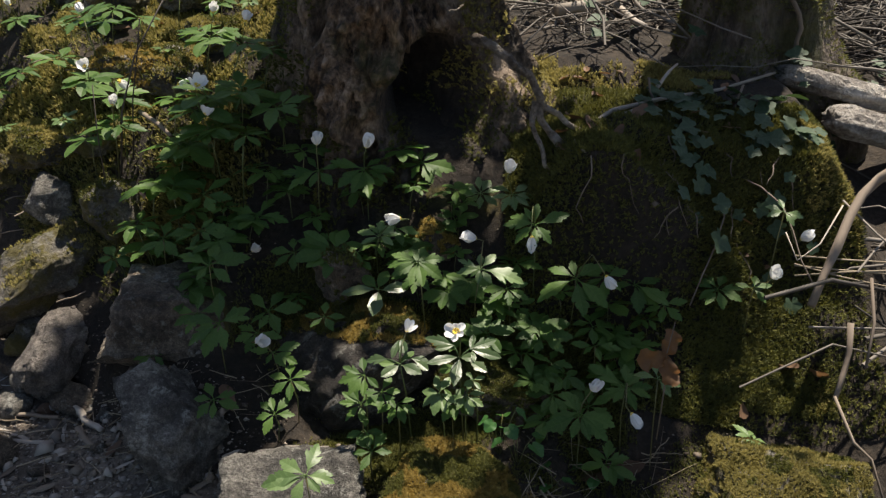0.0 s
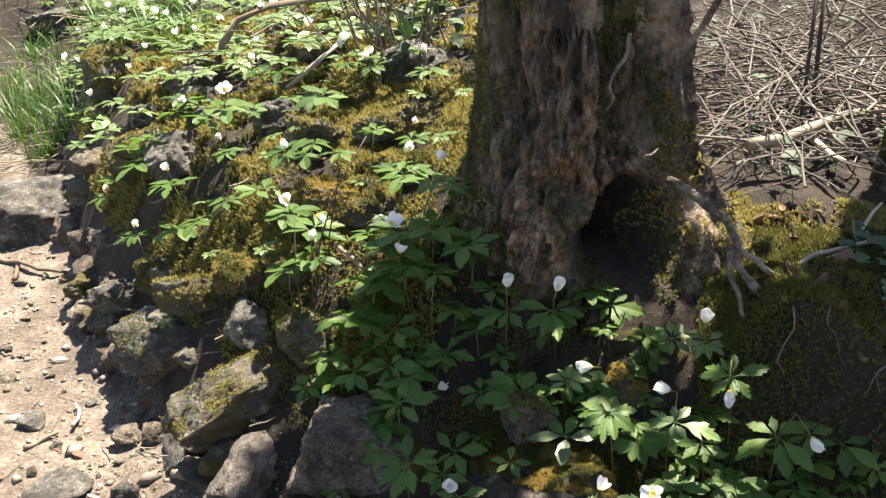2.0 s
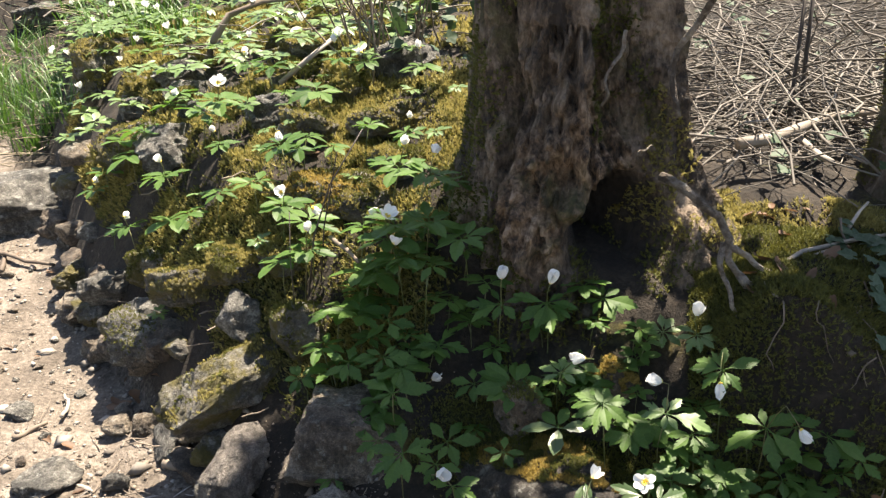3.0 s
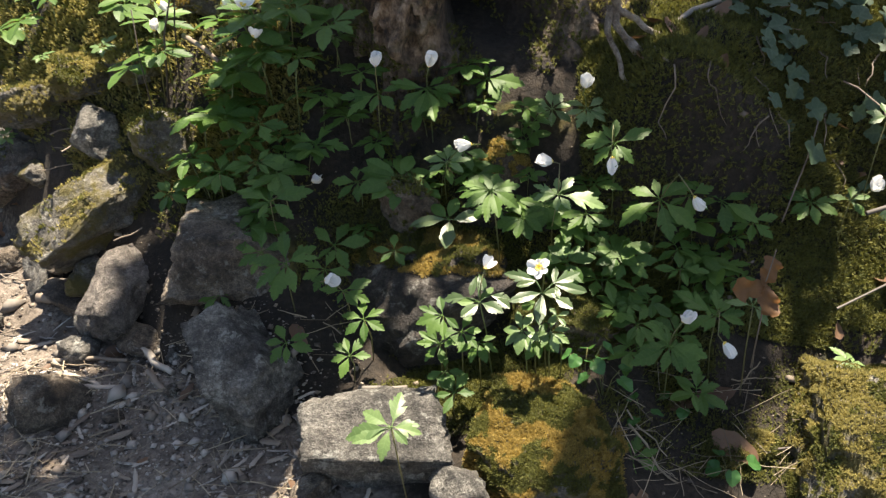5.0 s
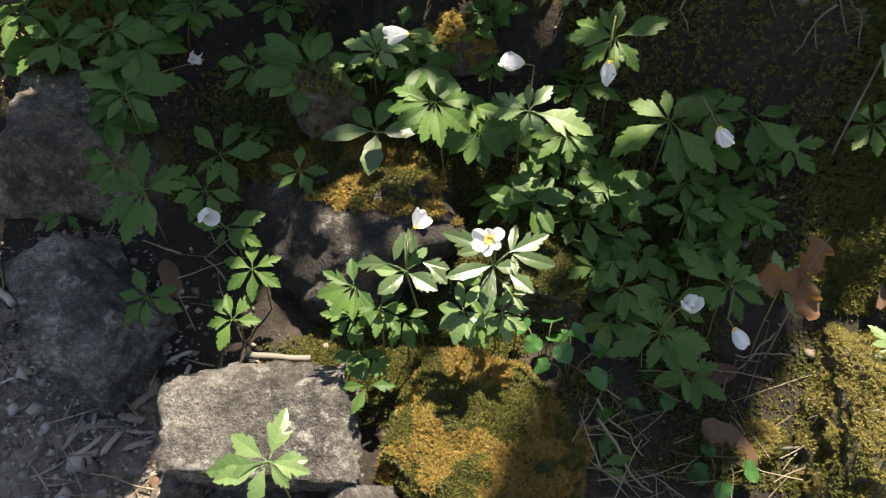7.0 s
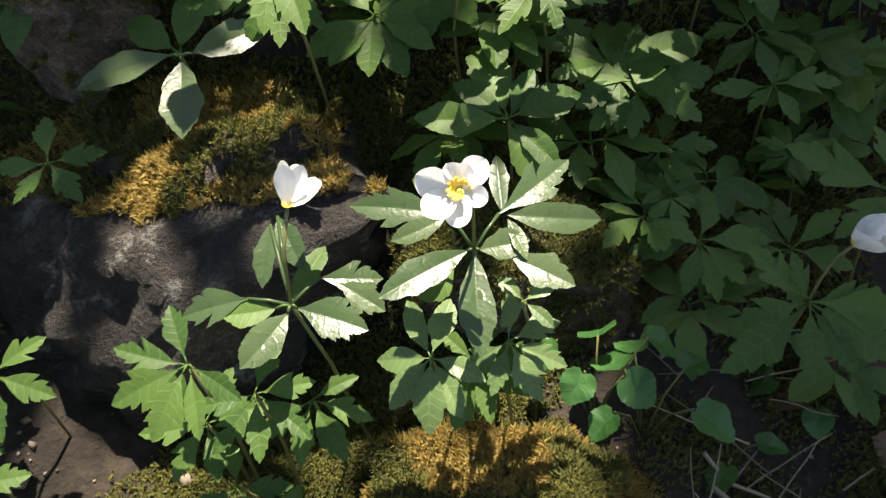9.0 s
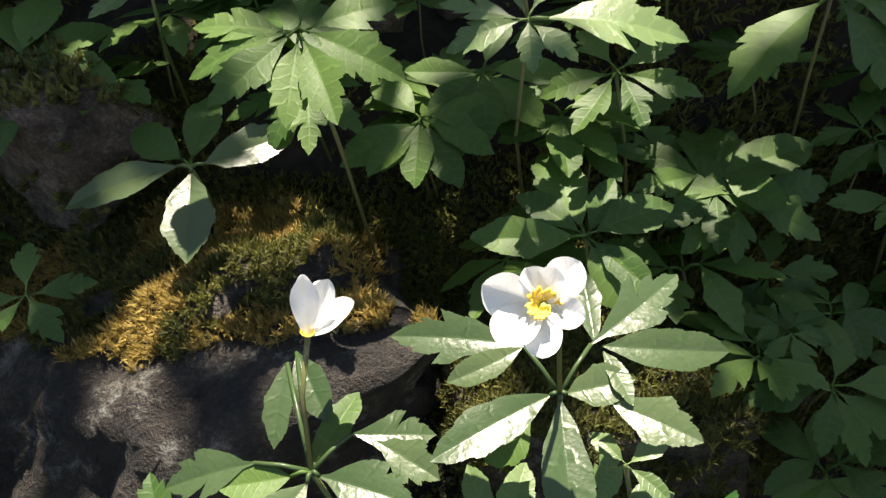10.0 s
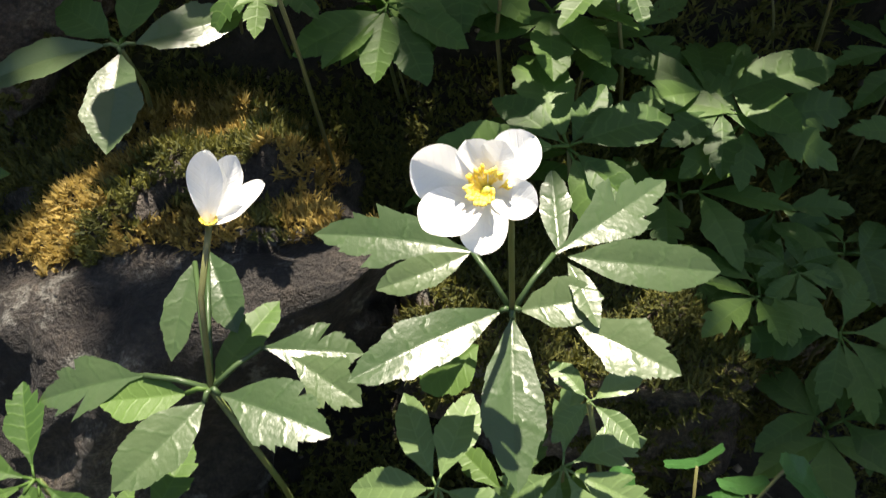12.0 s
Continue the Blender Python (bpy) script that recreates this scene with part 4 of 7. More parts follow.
# pale roots winding down beside the hollow, and old vine stems on the trunk
ROOTS = (
    ((0.035, 1.262, 0.415), (0.075, 1.228, 0.40), (0.112, 1.212, 0.375), (0.128, 1.205, 0.345), (0.128, 1.196, 0.315), (0.150, 1.188, 0.285), (0.172, 1.172, 0.255), (0.186, 1.150, 0.22)),
    ((0.128, 1.204, 0.335), (0.155, 1.208, 0.318), (0.175, 1.205, 0.300), (0.20, 1.212, 0.285), (0.235, 1.222, 0.280), (0.27, 1.205, 0.262), (0.30, 1.215, 0.25)),
    ((0.128, 1.200, 0.318), (0.140, 1.194, 0.300), (0.170, 1.180, 0.280), (0.205, 1.172, 0.262), (0.23, 1.150, 0.235)),
    ((0.120, 1.205, 0.34), (0.116, 1.190, 0.31), (0.130, 1.176, 0.28), (0.140, 1.155, 0.245), (0.135, 1.135, 0.20)),
)
for j, line in enumerate(ROOTS):
    r = 0.0065 if j == 0 else 0.0045
    fine = []
    for a, b in zip(line, line[1:]):
        fine += wander(a, b, 4, 0.05, j)[:-1]
    part("root", stick_mesh("root", fine + [Vector(line[-1])], r, r * 0.6, ROOT, 9, 0.3), old_tree, "pale bare winding root")
for a, b, r in (((0.095, 1.27, 0.86), (0.055, 1.262, 0.50), 0.006), ((-0.02, 1.262, 0.62), (-0.05, 1.25, 0.52), 0.003), ((0.02, 1.262, 0.46), (0.0, 1.22, 0.46), 0.0015)):
    part("vine_stem", stick_mesh("vine_stem", wander(a, b, 10, 0.10, 5), r, r * 0.7, ROOT, 7), old_tree, "old pale vine stem clinging to bark")

second_tree, sv, sf = build_tree(0.535, 1.63, 0.22, 0.100, BARK_DARK, False, "dark mossy trunk rising beside dead brushwood", 8, 1.2, 5, 3.0)
for a, b in (((0.44, 1.535, 0.62), (0.53, 1.515, 0.30)), ((0.51, 1.525, 0.64), (0.58, 1.515, 0.30))):
    part("vine_stem", stick_mesh("vine_stem", wander(a, b, 10, 0.1, 4), 0.004, 0.004, TWIG), second_tree)
sp, sn = sample_mesh(sv, [tuple(f) for f in sf[: 120 * 70]], 14000)
keep = [i for i in range(len(sp)) if noise.noise(Vector(sp[i]) * 12) > -0.05 - 0.5 * max(0, 0.32 - sp[i][2])]
part("moss", moss_mesh("moss", sp[keep], sn[keep], GREEN_MOSS, 0.009), second_tree, "green moss on bark")

# ivy-grown bough of the old tree, added unseen overhead to shade the lower left
part("limb", stick_mesh("limb", wander((-0.08, 1.46, 1.95), (-0.12, 1.90, 2.2), 10, 0.06, 2), 0.05, 0.03, BARK, 10), old_tree)
shade_crown = Shape()
for k in range(120):
    v = Vector((rng.gauss(0, 0.09), rng.gauss(0, 0.06), rng.gauss(0, 0.05)))
    c = Vector(((-0.095, 1.69, 2.1), (-0.245, 1.60, 2.1))[k % 2]) + v
    th = rng.uniform(0, 6.28)
    shade_crown.blade(c, (math.cos(th), math.sin(th), rng.uniform(-0.5, 0.3)), (rng.uniform(-0.5, 0.5), rng.uniform(-0.5, 0.5), 1), 0.06, 0.026, "plain", 0.2, 0.2, 6, k, True)
part("ivy_leaves", shade_crown.mesh("ivy_leaves", IVY), old_tree, "unseen ivy leaves added over the slope to cast shade")
# unseen limb and ivy added on the second tree to shade mid-slope plants
part("limb", stick_mesh("limb", wander((0.53, 1.63, 1.46), (0.10, 1.50, 1.35), 10, 0.05, 7), 0.022, 0.012, BARK_DARK, 9), second_tree)
shade_crown = Shape()
for k in range(95):
    c = Vector((0.318, 1.540, 1.34)) + Vector((rng.gauss(0, 0.10), rng.gauss(0, 0.075), rng.gauss(0, 0.05)))
    th = rng.uniform(0, 6.28)
    shade_crown.blade(c, (math.cos(th), math.sin(th), rng.uniform(-0.5, 0.3)), (rng.uniform(-0.5, 0.5), rng.uniform(-0.5, 0.5), 1), 0.045, 0.020, "plain", 0.2, 0.2, 6, k + 500, True)
part("ivy_leaves", shade_crown.mesh("ivy_leaves", IVY), second_tree, "unseen ivy leaves added over the slope to cast shade")
# another unseen limb with ivy, added to shade ground before the mound
part("limb", stick_mesh("limb", wander((0.54, 1.63, 1.70), (0.68, 1.71, 1.62), 8, 0.05, 9), 0.02, 0.012, BARK_DARK, 9), second_tree)
shade_crown = Shape()
for k in range(120):
    spot_, wide = (((0.64, 1.70, 1.62), 0.08), ((0.15, 1.50, 1.36), 0.06))[k % 6 == 5]
    c = Vector(spot_) + Vector((rng.gauss(0, wide), rng.gauss(0, wide), rng.gauss(0, 0.04)))
    th = rng.uniform(0, 6.28)
    shade_crown.blade(c, (math.cos(th), math.sin(th), rng.uniform(-0.5, 0.3)), (rng.uniform(-0.5, 0.5), rng.uniform(-0.5, 0.5), 1), 0.045, 0.020, "plain", 0.2, 0.2, 6, k + 800, True)
part("ivy_leaves", shade_crown.mesh("ivy_leaves", IVY), second_tree, "unseen ivy leaves added over the slope to cast shade")


# ---- wood anemones ----
def leaf_shape(size, seed, lobes="lobed", petiole=0.17, cols=(0.0, 0.4, 0.75, 1.0)):
    """A stalked leaf of three toothed leaflets, growing along +x from the origin."""
    r = random.Random(seed)
    sh = Shape()
    joint = Vector((size * petiole, 0, size * 0.10))
    sh.tube([(0, 0, 0), joint * 0.5 + Vector((0, 0, size * 0.03)), joint], [size * 0.022, size * 0.018, size * 0.02], 5)
    for k, a in enumerate((-62, 0, 62)):
        th = radians(a + r.uniform(-10, 10))
        ln = size * (0.80 if a else 0.95) * r.uniform(0.88, 1.12)
        way = Vector((math.cos(th), math.sin(th), r.uniform(-0.10, 0.25)))
        kind = lobes if lobes == "plain" else ("lobed", "split")[r.randrange(2)]
        sh.leaflet(joint, way, (0.0, r.uniform(-0.25, 0.25), 1), ln, ln * r.uniform(0.40, 0.52), seed * 5 + k, kind, r.uniform(0.05, 0.32), 0.24, cols, cols[-2] > 0.5)
    return sh


LEAF_MESHES = [leaf_shape(0.053, s, "lobed" if s % 3 else "plain").mesh("leaf", LEAF) for s in range(9)]
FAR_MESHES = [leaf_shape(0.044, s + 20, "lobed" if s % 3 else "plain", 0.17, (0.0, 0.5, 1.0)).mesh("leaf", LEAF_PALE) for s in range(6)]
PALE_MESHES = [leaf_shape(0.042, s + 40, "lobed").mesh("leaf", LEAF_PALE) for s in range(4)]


def petal_mesh(length, width, seed, cup):
    sh = Shape()
    sh.blade((0, 0, 0), (1, 0, 0), (0, 0, 1), length, width, "petal", -cup, 0.35, 22 if width > 0.007 or width < 0.006 else 12, seed)
    return sh.mesh("petal", PETAL)


PETALS = [petal_mesh(0.019, 0.0066, s, 0.22 + 0.1 * (s % 3)) for s in range(4)]
CUP_PETALS = [petal_mesh(0.0190, 0.0041, s + 19, 0.10 + 0.08 * (s % 3)) for s in range(4)]
BIG_PETALS = [petal_mesh(0.0195, 0.0072, s + 9, 0.04 + 0.05 * (s % 3)) for s in range(4)]


def stamen_mesh(seed, scale=1.0, count=52):
    sh = Shape()
    r = random.Random(seed)
    for k in range(count):
        th, tilt = k * 2.399, 0.35 + 0.75 * ((k * 0.618) % 1.0)
        way = Vector((math.cos(th) * math.sin(tilt), math.sin(th) * math.sin(tilt), math.cos(tilt)))
        ln = scale * r.uniform(0.0042, 0.0058)
        sh.tube([(0, 0, 0), way * ln * 0.9], [0.00013 * scale] * 2, 4)
        sh.tube([way * ln * 0.86, way * ln * 1.0, way * ln * 1.14], [0.0002, 0.0005 * scale, 0.00025], 5)
    return sh.mesh("flower_centre", STAMEN)


def pistil_mesh(scale=1.0):
    sh = Shape()
    sh.tube([(0, 0, -0.0005), (0, 0, 0.0012 * scale), (0, 0, 0.0026 * scale), (0, 0, 0.0032 * scale)], [0.0012 * scale, 0.0019 * scale, 0.0013 * scale, 0.0003], 9, 0.5)
    return sh.mesh("pistil", PISTIL)


STAMENS = [stamen_mesh(s) for s in range(2)]
PISTILS = pistil_mesh()


def add_flower(thing, top, axis, spread, seed, petals=6, meshes=None, scale=1.0, inner=1.0, ways=None):
    """A flower head at top that faces along axis; spread: how far the petals open, in degrees."""
    meshes = meshes or PETALS
    r = random.Random(seed)
    head = Matrix.Translation(top) @ Vector(axis).to_track_quat("Z", "Y").to_matrix().to_4x4()
    flower = empty("flower")
    flower.parent = thing
    flower.matrix_basis = head
    for k, (way, size) in enumerate(ways or ()):
        ob = part("petal", meshes[(k + seed) % len(meshes)], flower)
        x = Vector(way).normalized()
        z = (Vector(axis) - x * x.dot(Vector(axis))).normalized()
        turn = Matrix((x, z.cross(x), z)).transposed().to_4x4()
        ob.matrix_basis = head.inverted() @ Matrix.Translation(top) @ turn @ pose(0, 0, 0.0003 * (k % 2), 20 * math.sin(2.3 * k + seed), 0, 0) @ Matrix.Scale(size, 4)
    for k in range(0 if ways else petals):
        ob = part("petal", meshes[(k + seed) % len(meshes)], flower)
        wide = spread + r.uniform(-9, 9)
        ob.matrix_basis = pose(0, 0, 0.0003 * (k % 2), 0, 0, k * 360 / petals + r.uniform(-10, 10)) @ pose(0, 0, 0, 0, -(90 - wide), 0) @ Matrix.Scale(scale * r.uniform(0.92, 1.06), 4)
    part("flower_centre", STAMENS[seed % 2], flower, "yellow stamens").matrix_basis = Matrix.Scale(scale * inner * (1.0 if meshes is BIG_PETALS else 1.0), 4)
    part("pistil", PISTILS, flower).matrix_basis = Matrix.Scale(scale * (0.8 if inner == 1.0 else 0.3), 4)
    return flower


def anemone(seed, flower=None, high=0.085, pale=False, leaves=3, m=None):
    """A wood anemone: stem, a whorl of three stalked leaves and at times a flower (spread, axis)."""
    r = random.Random(seed)
    plant = empty("wood_anemone", m)
    lean = Vector((r.uniform(-0.012, 0.012), r.uniform(-0.012, 0.012), 0))
    whorl = Vector((lean.x, lean.y, high))
    sh = Shape()
    sh.tube([(0, 0, -0.03), lean * 0.3 + Vector((0, 0, high * 0.5)), whorl], [0.0011, 0.0010, 0.0010], 6)
    if flower:
        spread, axis, tall = flower
        axis = Vector(axis).normalized()
        top = whorl + Vector((r.uniform(-0.006, 0.006), r.uniform(-0.006, 0.006), tall))
        bend = top - axis * 0.008
        sh.tube([whorl, whorl.lerp(bend, 0.55) + Vector((0, 0, 0.006)), bend, top], [0.0008, 0.0007, 0.0007, 0.0009], 6)
    part("stem", sh.mesh("stem", STEM), plant)
    turn = r.uniform(0, 360)
    pool = PALE_MESHES if pale else LEAF_MESHES
    for k in range(leaves):
        ob = part("leaf", pool[r.randrange(len(pool))], plant)
        ob.matrix_basis = Matrix.Translation(whorl) @ pose(0, 0, 0, r.uniform(-8, 8), r.uniform(-16, 8), turn + k * 360 / leaves + r.uniform(-14, 14)) @ Matrix.Scale(r.uniform(0.8, 1.12), 4)
    if flower:
        add_flower(plant, top, axis, spread, seed)
    return plant


LBL_PLAIN = "dark green wood anemone with lobed leaves on the bank"
LBL_FLOWER = "white wood anemone in flower over dark lobed leaves"
LBL_PALE = "wood anemone plant in pale sunlit green on mossy ground"
GROUP = "wood anemones on the bank"

templates = []
for s in range(7):
    templates.append(tagged(anemone(100 + s, None, 0.08), LBL_PLAIN, "flower", GROUP))
flowering = []
for s, fl in enumerate(((52, (0.1, -0.3, 1), 0.035), (35, (0, -0.1, 1), 0.04), (62, (-0.5, -0.5, 0.7), 0.03), (28, (0.5, -0.3, -0.4), 0.03), (45, (-0.7, -0.2, 0.2), 0.028), (70, (0.2, -0.6, 0.9), 0.035))):
    flowering.append(tagged(anemone(200 + s, fl, 0.08), LBL_FLOWER, "flower", GROUP))
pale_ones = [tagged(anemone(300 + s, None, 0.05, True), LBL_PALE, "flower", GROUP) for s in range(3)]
used = set()


def put(pool, i, m):
    """The template itself the first time, a copy after that."""
    ob = pool[i % len(pool)]
    if ob.name in used:
        return copy_thing(ob, m)
    used.add(ob.name)
    ob.matrix_basis = m
    return ob


def plant_at(x, y, high, pool, i, scale=1.0):
    """A plant whose whorl of leaves stands high above the ground."""
    r = random.Random(i * 13 + 5)
    z = height(x, y)
    base = 0.05 if pool is pale_ones else 0.08
    scale *= r.uniform(0.92, 1.08)
    lean_x, lean_y = r.uniform(-4, 12), r.uniform(-8, 8)
    return put(pool, i, Matrix.Translation((x, y, z + high - base * scale)) @ pose(0, 0, 0, lean_x, lean_y, r.uniform(0, 360)) @ Matrix.Scale(scale, 4))


LEAFLETS = {}
for kind in ("lobed", "split", "plain"):
    for mat_ in (LEAF, LEAF_PALE):
        row = []
        for k in range(5):
            sh = Shape()
            sh.tube([(0, 0, 0), (0.06, 0, 0.012), (0.13, 0, 0.01)], [0.016, 0.014, 0.014], 5)
            sh.leaflet((0.12, 0, 0.01), (1, 0, 0.12), (0, 0, 1), 0.88, (0.36, 0.42, 0.47, 0.39, 0.44)[k], 70 + 11 * k, kind, (0.10, 0.18, 0.26, 0.14, 0.32)[k], (0.3, 0.22, 0.18, 0.26, 0.2)[k])
            row.append(sh.mesh("leaflet", mat_))
        LEAFLETS[kind, mat_.name] = row


def star(x, y, z, leaflets, seed, kind="lobed", mat_=LEAF, face=(0.0, -0.42, 1.0), flower=None, label=LBL_PLAIN):
    """An anemone whose whorl lies at the place given; leaflets: (bearing in degrees, length in cm); flower: (head, axis, spread)."""
    r = random.Random(seed + 40)
    whorl = Vector((x, y, z))
    bx, by = x + r.uniform(-0.008, 0.008), y + r.uniform(0.004, 0.02)
    base = Vector((bx, by, min(height(bx, by), z - 0.02)))
    plant = empty("wood_anemone", Matrix.Translation(base))
    w = whorl - base
    sh = Shape()
    sh.tube([(0, 0, -0.03), w * 0.5 + Vector((r.uniform(-0.004, 0.004), 0.004, 0)), w], [0.0008, 0.0008, 0.0008], 6)
    if flower:
        head, axis, spread = flower
        h, axis = Vector(head) - base, Vector(axis).normalized()
        neck = h - axis * 0.010
        arch = w.lerp(neck, 0.6) + Vector((0, 0, max(0.005, 0.011 - 0.02 * axis.z)))
        sh.tube([w, w.lerp(arch, 0.5) + Vector((0, 0, 0.004)), arch, neck, h], [0.0008, 0.0008, 0.0007, 0.0007, 0.0008], 6)
        add_flower(plant, h, axis, spread, seed, 6, PETALS, 1.15, 0.55)
        label = LBL_FLOWER
    part("stem", sh.mesh("stem", STEM), plant)
    up = Vector(face).normalized()
    e1 = Vector((1, 0, 0)) - up * up.x
    e1.normalize()
    e2 = up.cross(e1)
    for k, (bearing, cm) in enumerate(leaflets):
        th = radians(bearing)
        way = (e1 * math.cos(th) + e2 * math.sin(th)).normalized()
        lean = (up + Vector((r.uniform(-0.22, 0.22), r.uniform(-0.22, 0.22), 0))).normalized()
        side = lean.cross(way).normalized()
        turn = Matrix((way, side, way.cross(side))).transposed().to_4x4()
        pick = kind if kind == "plain" else ("lobed", "split")[r.randrange(2)]
        ob = part("leaflet", LEAFLETS[pick, mat_.name][r.randrange(5)], plant)
        ob.matrix_basis = Matrix.Translation(w + up * (0.0012 * (k % 3))) @ turn @ Matrix.Scale(cm / 100 * r.uniform(0.97, 1.05), 4)
    return tagged(plant, label, "flower", GROUP)


ROSETTE = tuple((a * 45 + 12 * (a % 3), 2.4 + 0.5 * (a % 2)) for a in range(8))
# the middle of the slope
star(-0.320, 1.034, 0.174, ((150, 5.4), (84, 3.7), (14, 5.3), (-36, 4.2), (208, 2.8), (250, 3.0)), 1, flower=((-0.276, 1.093, 0.163), (0.5, -0.4, 0.6), 30))
star(-0.246, 1.025, 0.108, ((66, 3.9), (7, 4.6), (-57, 4.2), (139, 4.0), (230, 3.0)), 2)
star(-0.290, 0.948, 0.140, ((105, 4.7), (34, 4.0), (12, 4.0), (170, 4.6), (217, 4.4), (-66, 4.4), (254, 4.9)), 3)
star(-0.227, 0.947, 0.095, ((22, 3.8), (-22, 3.8), (-100, 2.0), (-50, 2.7), (180, 3.0)), 4, flower=((-0.246, 0.943, 0.115), (0.75, -0.5, 0.5), 40))
star(-0.155, 1.074, 0.175, ((151, 5.8), (169, 5.5), (198, 6.0), (224, 4.8), (264, 5.2), (-31, 4.5), (18, 3.7), (98, 3.5), (70, 3.8)), 5, "plain")
star(-0.348, 1.103, 0.190, ((-4, 4.9), (-42, 2.6), (219, 3.6), (21, 3.4), (60, 2.6), (160, 3.0), (260, 3.0)), 6)
star(-0.273, 1.137, 0.197, ((-13, 4.5), (203, 3.6), (-80, 3.5), (59, 3.8), (157, 4.2), (240, 3.2)), 7)
star(-0.351, 1.157, 0.220, ((237, 4.4), (168, 5.0), (45, 4.5), (-10, 4.0), (-60, 3.8), (110, 3.6)), 8)
star(-0.399, 1.096, 0.182, ((226, 3.8), (-52, 3.6), (163, 3.8), (86, 3.2), (24, 4.0), (-95, 3.2)), 9)
star(-0.118, 1.148, 0.264, ((170, 5.0), (222, 4.5), (260, 5.0), (285, 5.4), (-35, 4.5), (-12, 4.6), (40, 3.0)), 10, flower=((-0.113, 1.14, 0.297), (0.3, -0.1, 1), 14))
star(-0.182, 1.145, 0.262, ((190, 5.0), (214, 4.8), (262, 3.6), (-50, 3.2), (15, 3.2), (130, 2.8)), 11, flower=((-0.181, 1.144, 0.300), (0.1, -0.2, 1), 38))
star(-0.041, 1.195, 0.250, ((198, 3.4), (145, 3.4), (95, 2.4), (45, 3.2), (-14, 4.8), (-40, 3.8), (-66, 4.0), (240, 3.0)), 12)
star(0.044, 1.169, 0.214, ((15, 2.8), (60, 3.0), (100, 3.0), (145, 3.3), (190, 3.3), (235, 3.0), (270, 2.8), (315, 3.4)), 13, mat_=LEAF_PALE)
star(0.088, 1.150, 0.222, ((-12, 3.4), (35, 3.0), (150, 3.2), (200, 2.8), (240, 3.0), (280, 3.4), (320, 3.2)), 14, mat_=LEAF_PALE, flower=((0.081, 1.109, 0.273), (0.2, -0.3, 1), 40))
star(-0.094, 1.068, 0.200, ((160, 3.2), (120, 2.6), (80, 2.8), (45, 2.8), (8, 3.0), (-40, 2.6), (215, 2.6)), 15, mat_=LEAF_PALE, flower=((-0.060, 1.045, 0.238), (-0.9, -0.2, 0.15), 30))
star(-0.038, 1.008, 0.195, ((160, 3.9), (186, 4.0), (222, 4.0), (256, 3.8), (285, 4.2), (318, 3.9), (10, 3.6), (70, 2.6)), 16)
star(0.043, 1.021, 0.175, ((155, 3.4), (185, 3.0), (258, 2.2), (303, 2.4), (-18, 5.6), (50, 3.0), (95, 2.6)), 17, mat_=LEAF_PALE, flower=((0.038, 1.045, 0.208), (-0.85, -0.3, 0.45), 36))
star(0.116, 1.076, 0.212, ((272, 3.6), (222, 3.9), (182, 4.2), (150, 3.8), (118, 3.2), (85, 3.6), (24, 5.2), (302, 3.4)), 18, "lobed", flower=((0.110, 1.050, 0.210), (0.05, -0.25, -0.9), 26))
star(0.170, 1.038, 0.150, ((207, 6.2), (-83, 5.8), (-49, 6.3), (55, 3.2), (28, 5.0), (150, 4.0), (100, 3.2)), 19, "lobed", flower=((0.204, 1.007, 0.175), (0.45, -0.25, -0.75), 34))
star(0.260, 1.090, 0.108, ((82, 3.8), (18, 4.2), (-36, 5.4), (-50, 4.2), (-88, 4.7), (135, 3.8), (175, 3.2)), 20)
star(0.126, 1.015, 0.074, ((79, 3.6), (120, 3.0), (152, 3.8), (211, 3.3), (250, 2.9), (-43, 3.8), (-2, 4.3), (43, 3.0)), 21)
star(0.136, 1.000, 0.040, ((216, 3.4), (245, 2.6), (-54, 2.8), (-10, 3.2), (60, 2.4)), 22)
star(0.197, 1.006, 0.063, ((177, 3.2), (212, 2.0), (75, 2.2), (32, 2.6), (-6, 3.6), (-73, 2.5)), 23)
star(0.094, 1.064, 0.089, ((190, 3.1), (220, 3.0), (27, 2.9), (-80, 2.5), (-40, 2.6), (110, 2.4)), 24)
star(0.051, 0.984, 0.098, ((95, 4.4), (130, 3.4), (173, 4.4), (-78, 3.5), (-55, 3.6), (10, 3.7), (52, 3.0)), 25, "plain")
star(0.378, 1.094, 0.098, ((155, 4.5), (120, 3.4), (205, 3.2), (235, 3.4), (275, 3.2), (-35, 3.6), (5, 3.6), (60, 3.0)), 26)
star(0.135, 0.937, 0.035, ((133, 3.4), (177, 3.6), (245, 3.0), (-83, 3.2), (-12, 3.5), (50, 2.2), (-55, 3.2)), 27)
star(0.164, 0.880, 0.049, ((210, 5.2), (182, 3.6), (255, 3.6), (-70, 3.6), (-48, 4.4), (-21, 4.3), (-6, 3.4), (125, 3.6), (95, 2.4)), 28, flower=((0.177, 0.881, 0.085), (0.35, -0.3, 1), 34))
star(0.228, 0.927, 0.054, ((146, 5.4), (200, 3.6), (235, 3.0), (3, 3.4), (-24, 3.5), (80, 3.6), (45, 3.0), (-70, 3.4)), 29, flower=((0.229, 0.889, 0.045), (0.5, -0.4, -0.6), 30))
star(0.262, 0.905, 0.085, ((160, 3.0), (100, 3.2), (50, 2.8), (-20, 3.0), (-60, 2.8)), 30, mat_=LEAF_PALE)
star(-0.293, 0.887, 0.065, ((172, 2.7), (117, 3.0), (20, 3.0), (-18, 3.5), (-80, 2.8), (235, 3.0)), 31)
star(-0.215, 0.875, 0.052, ROSETTE[:6], 32)
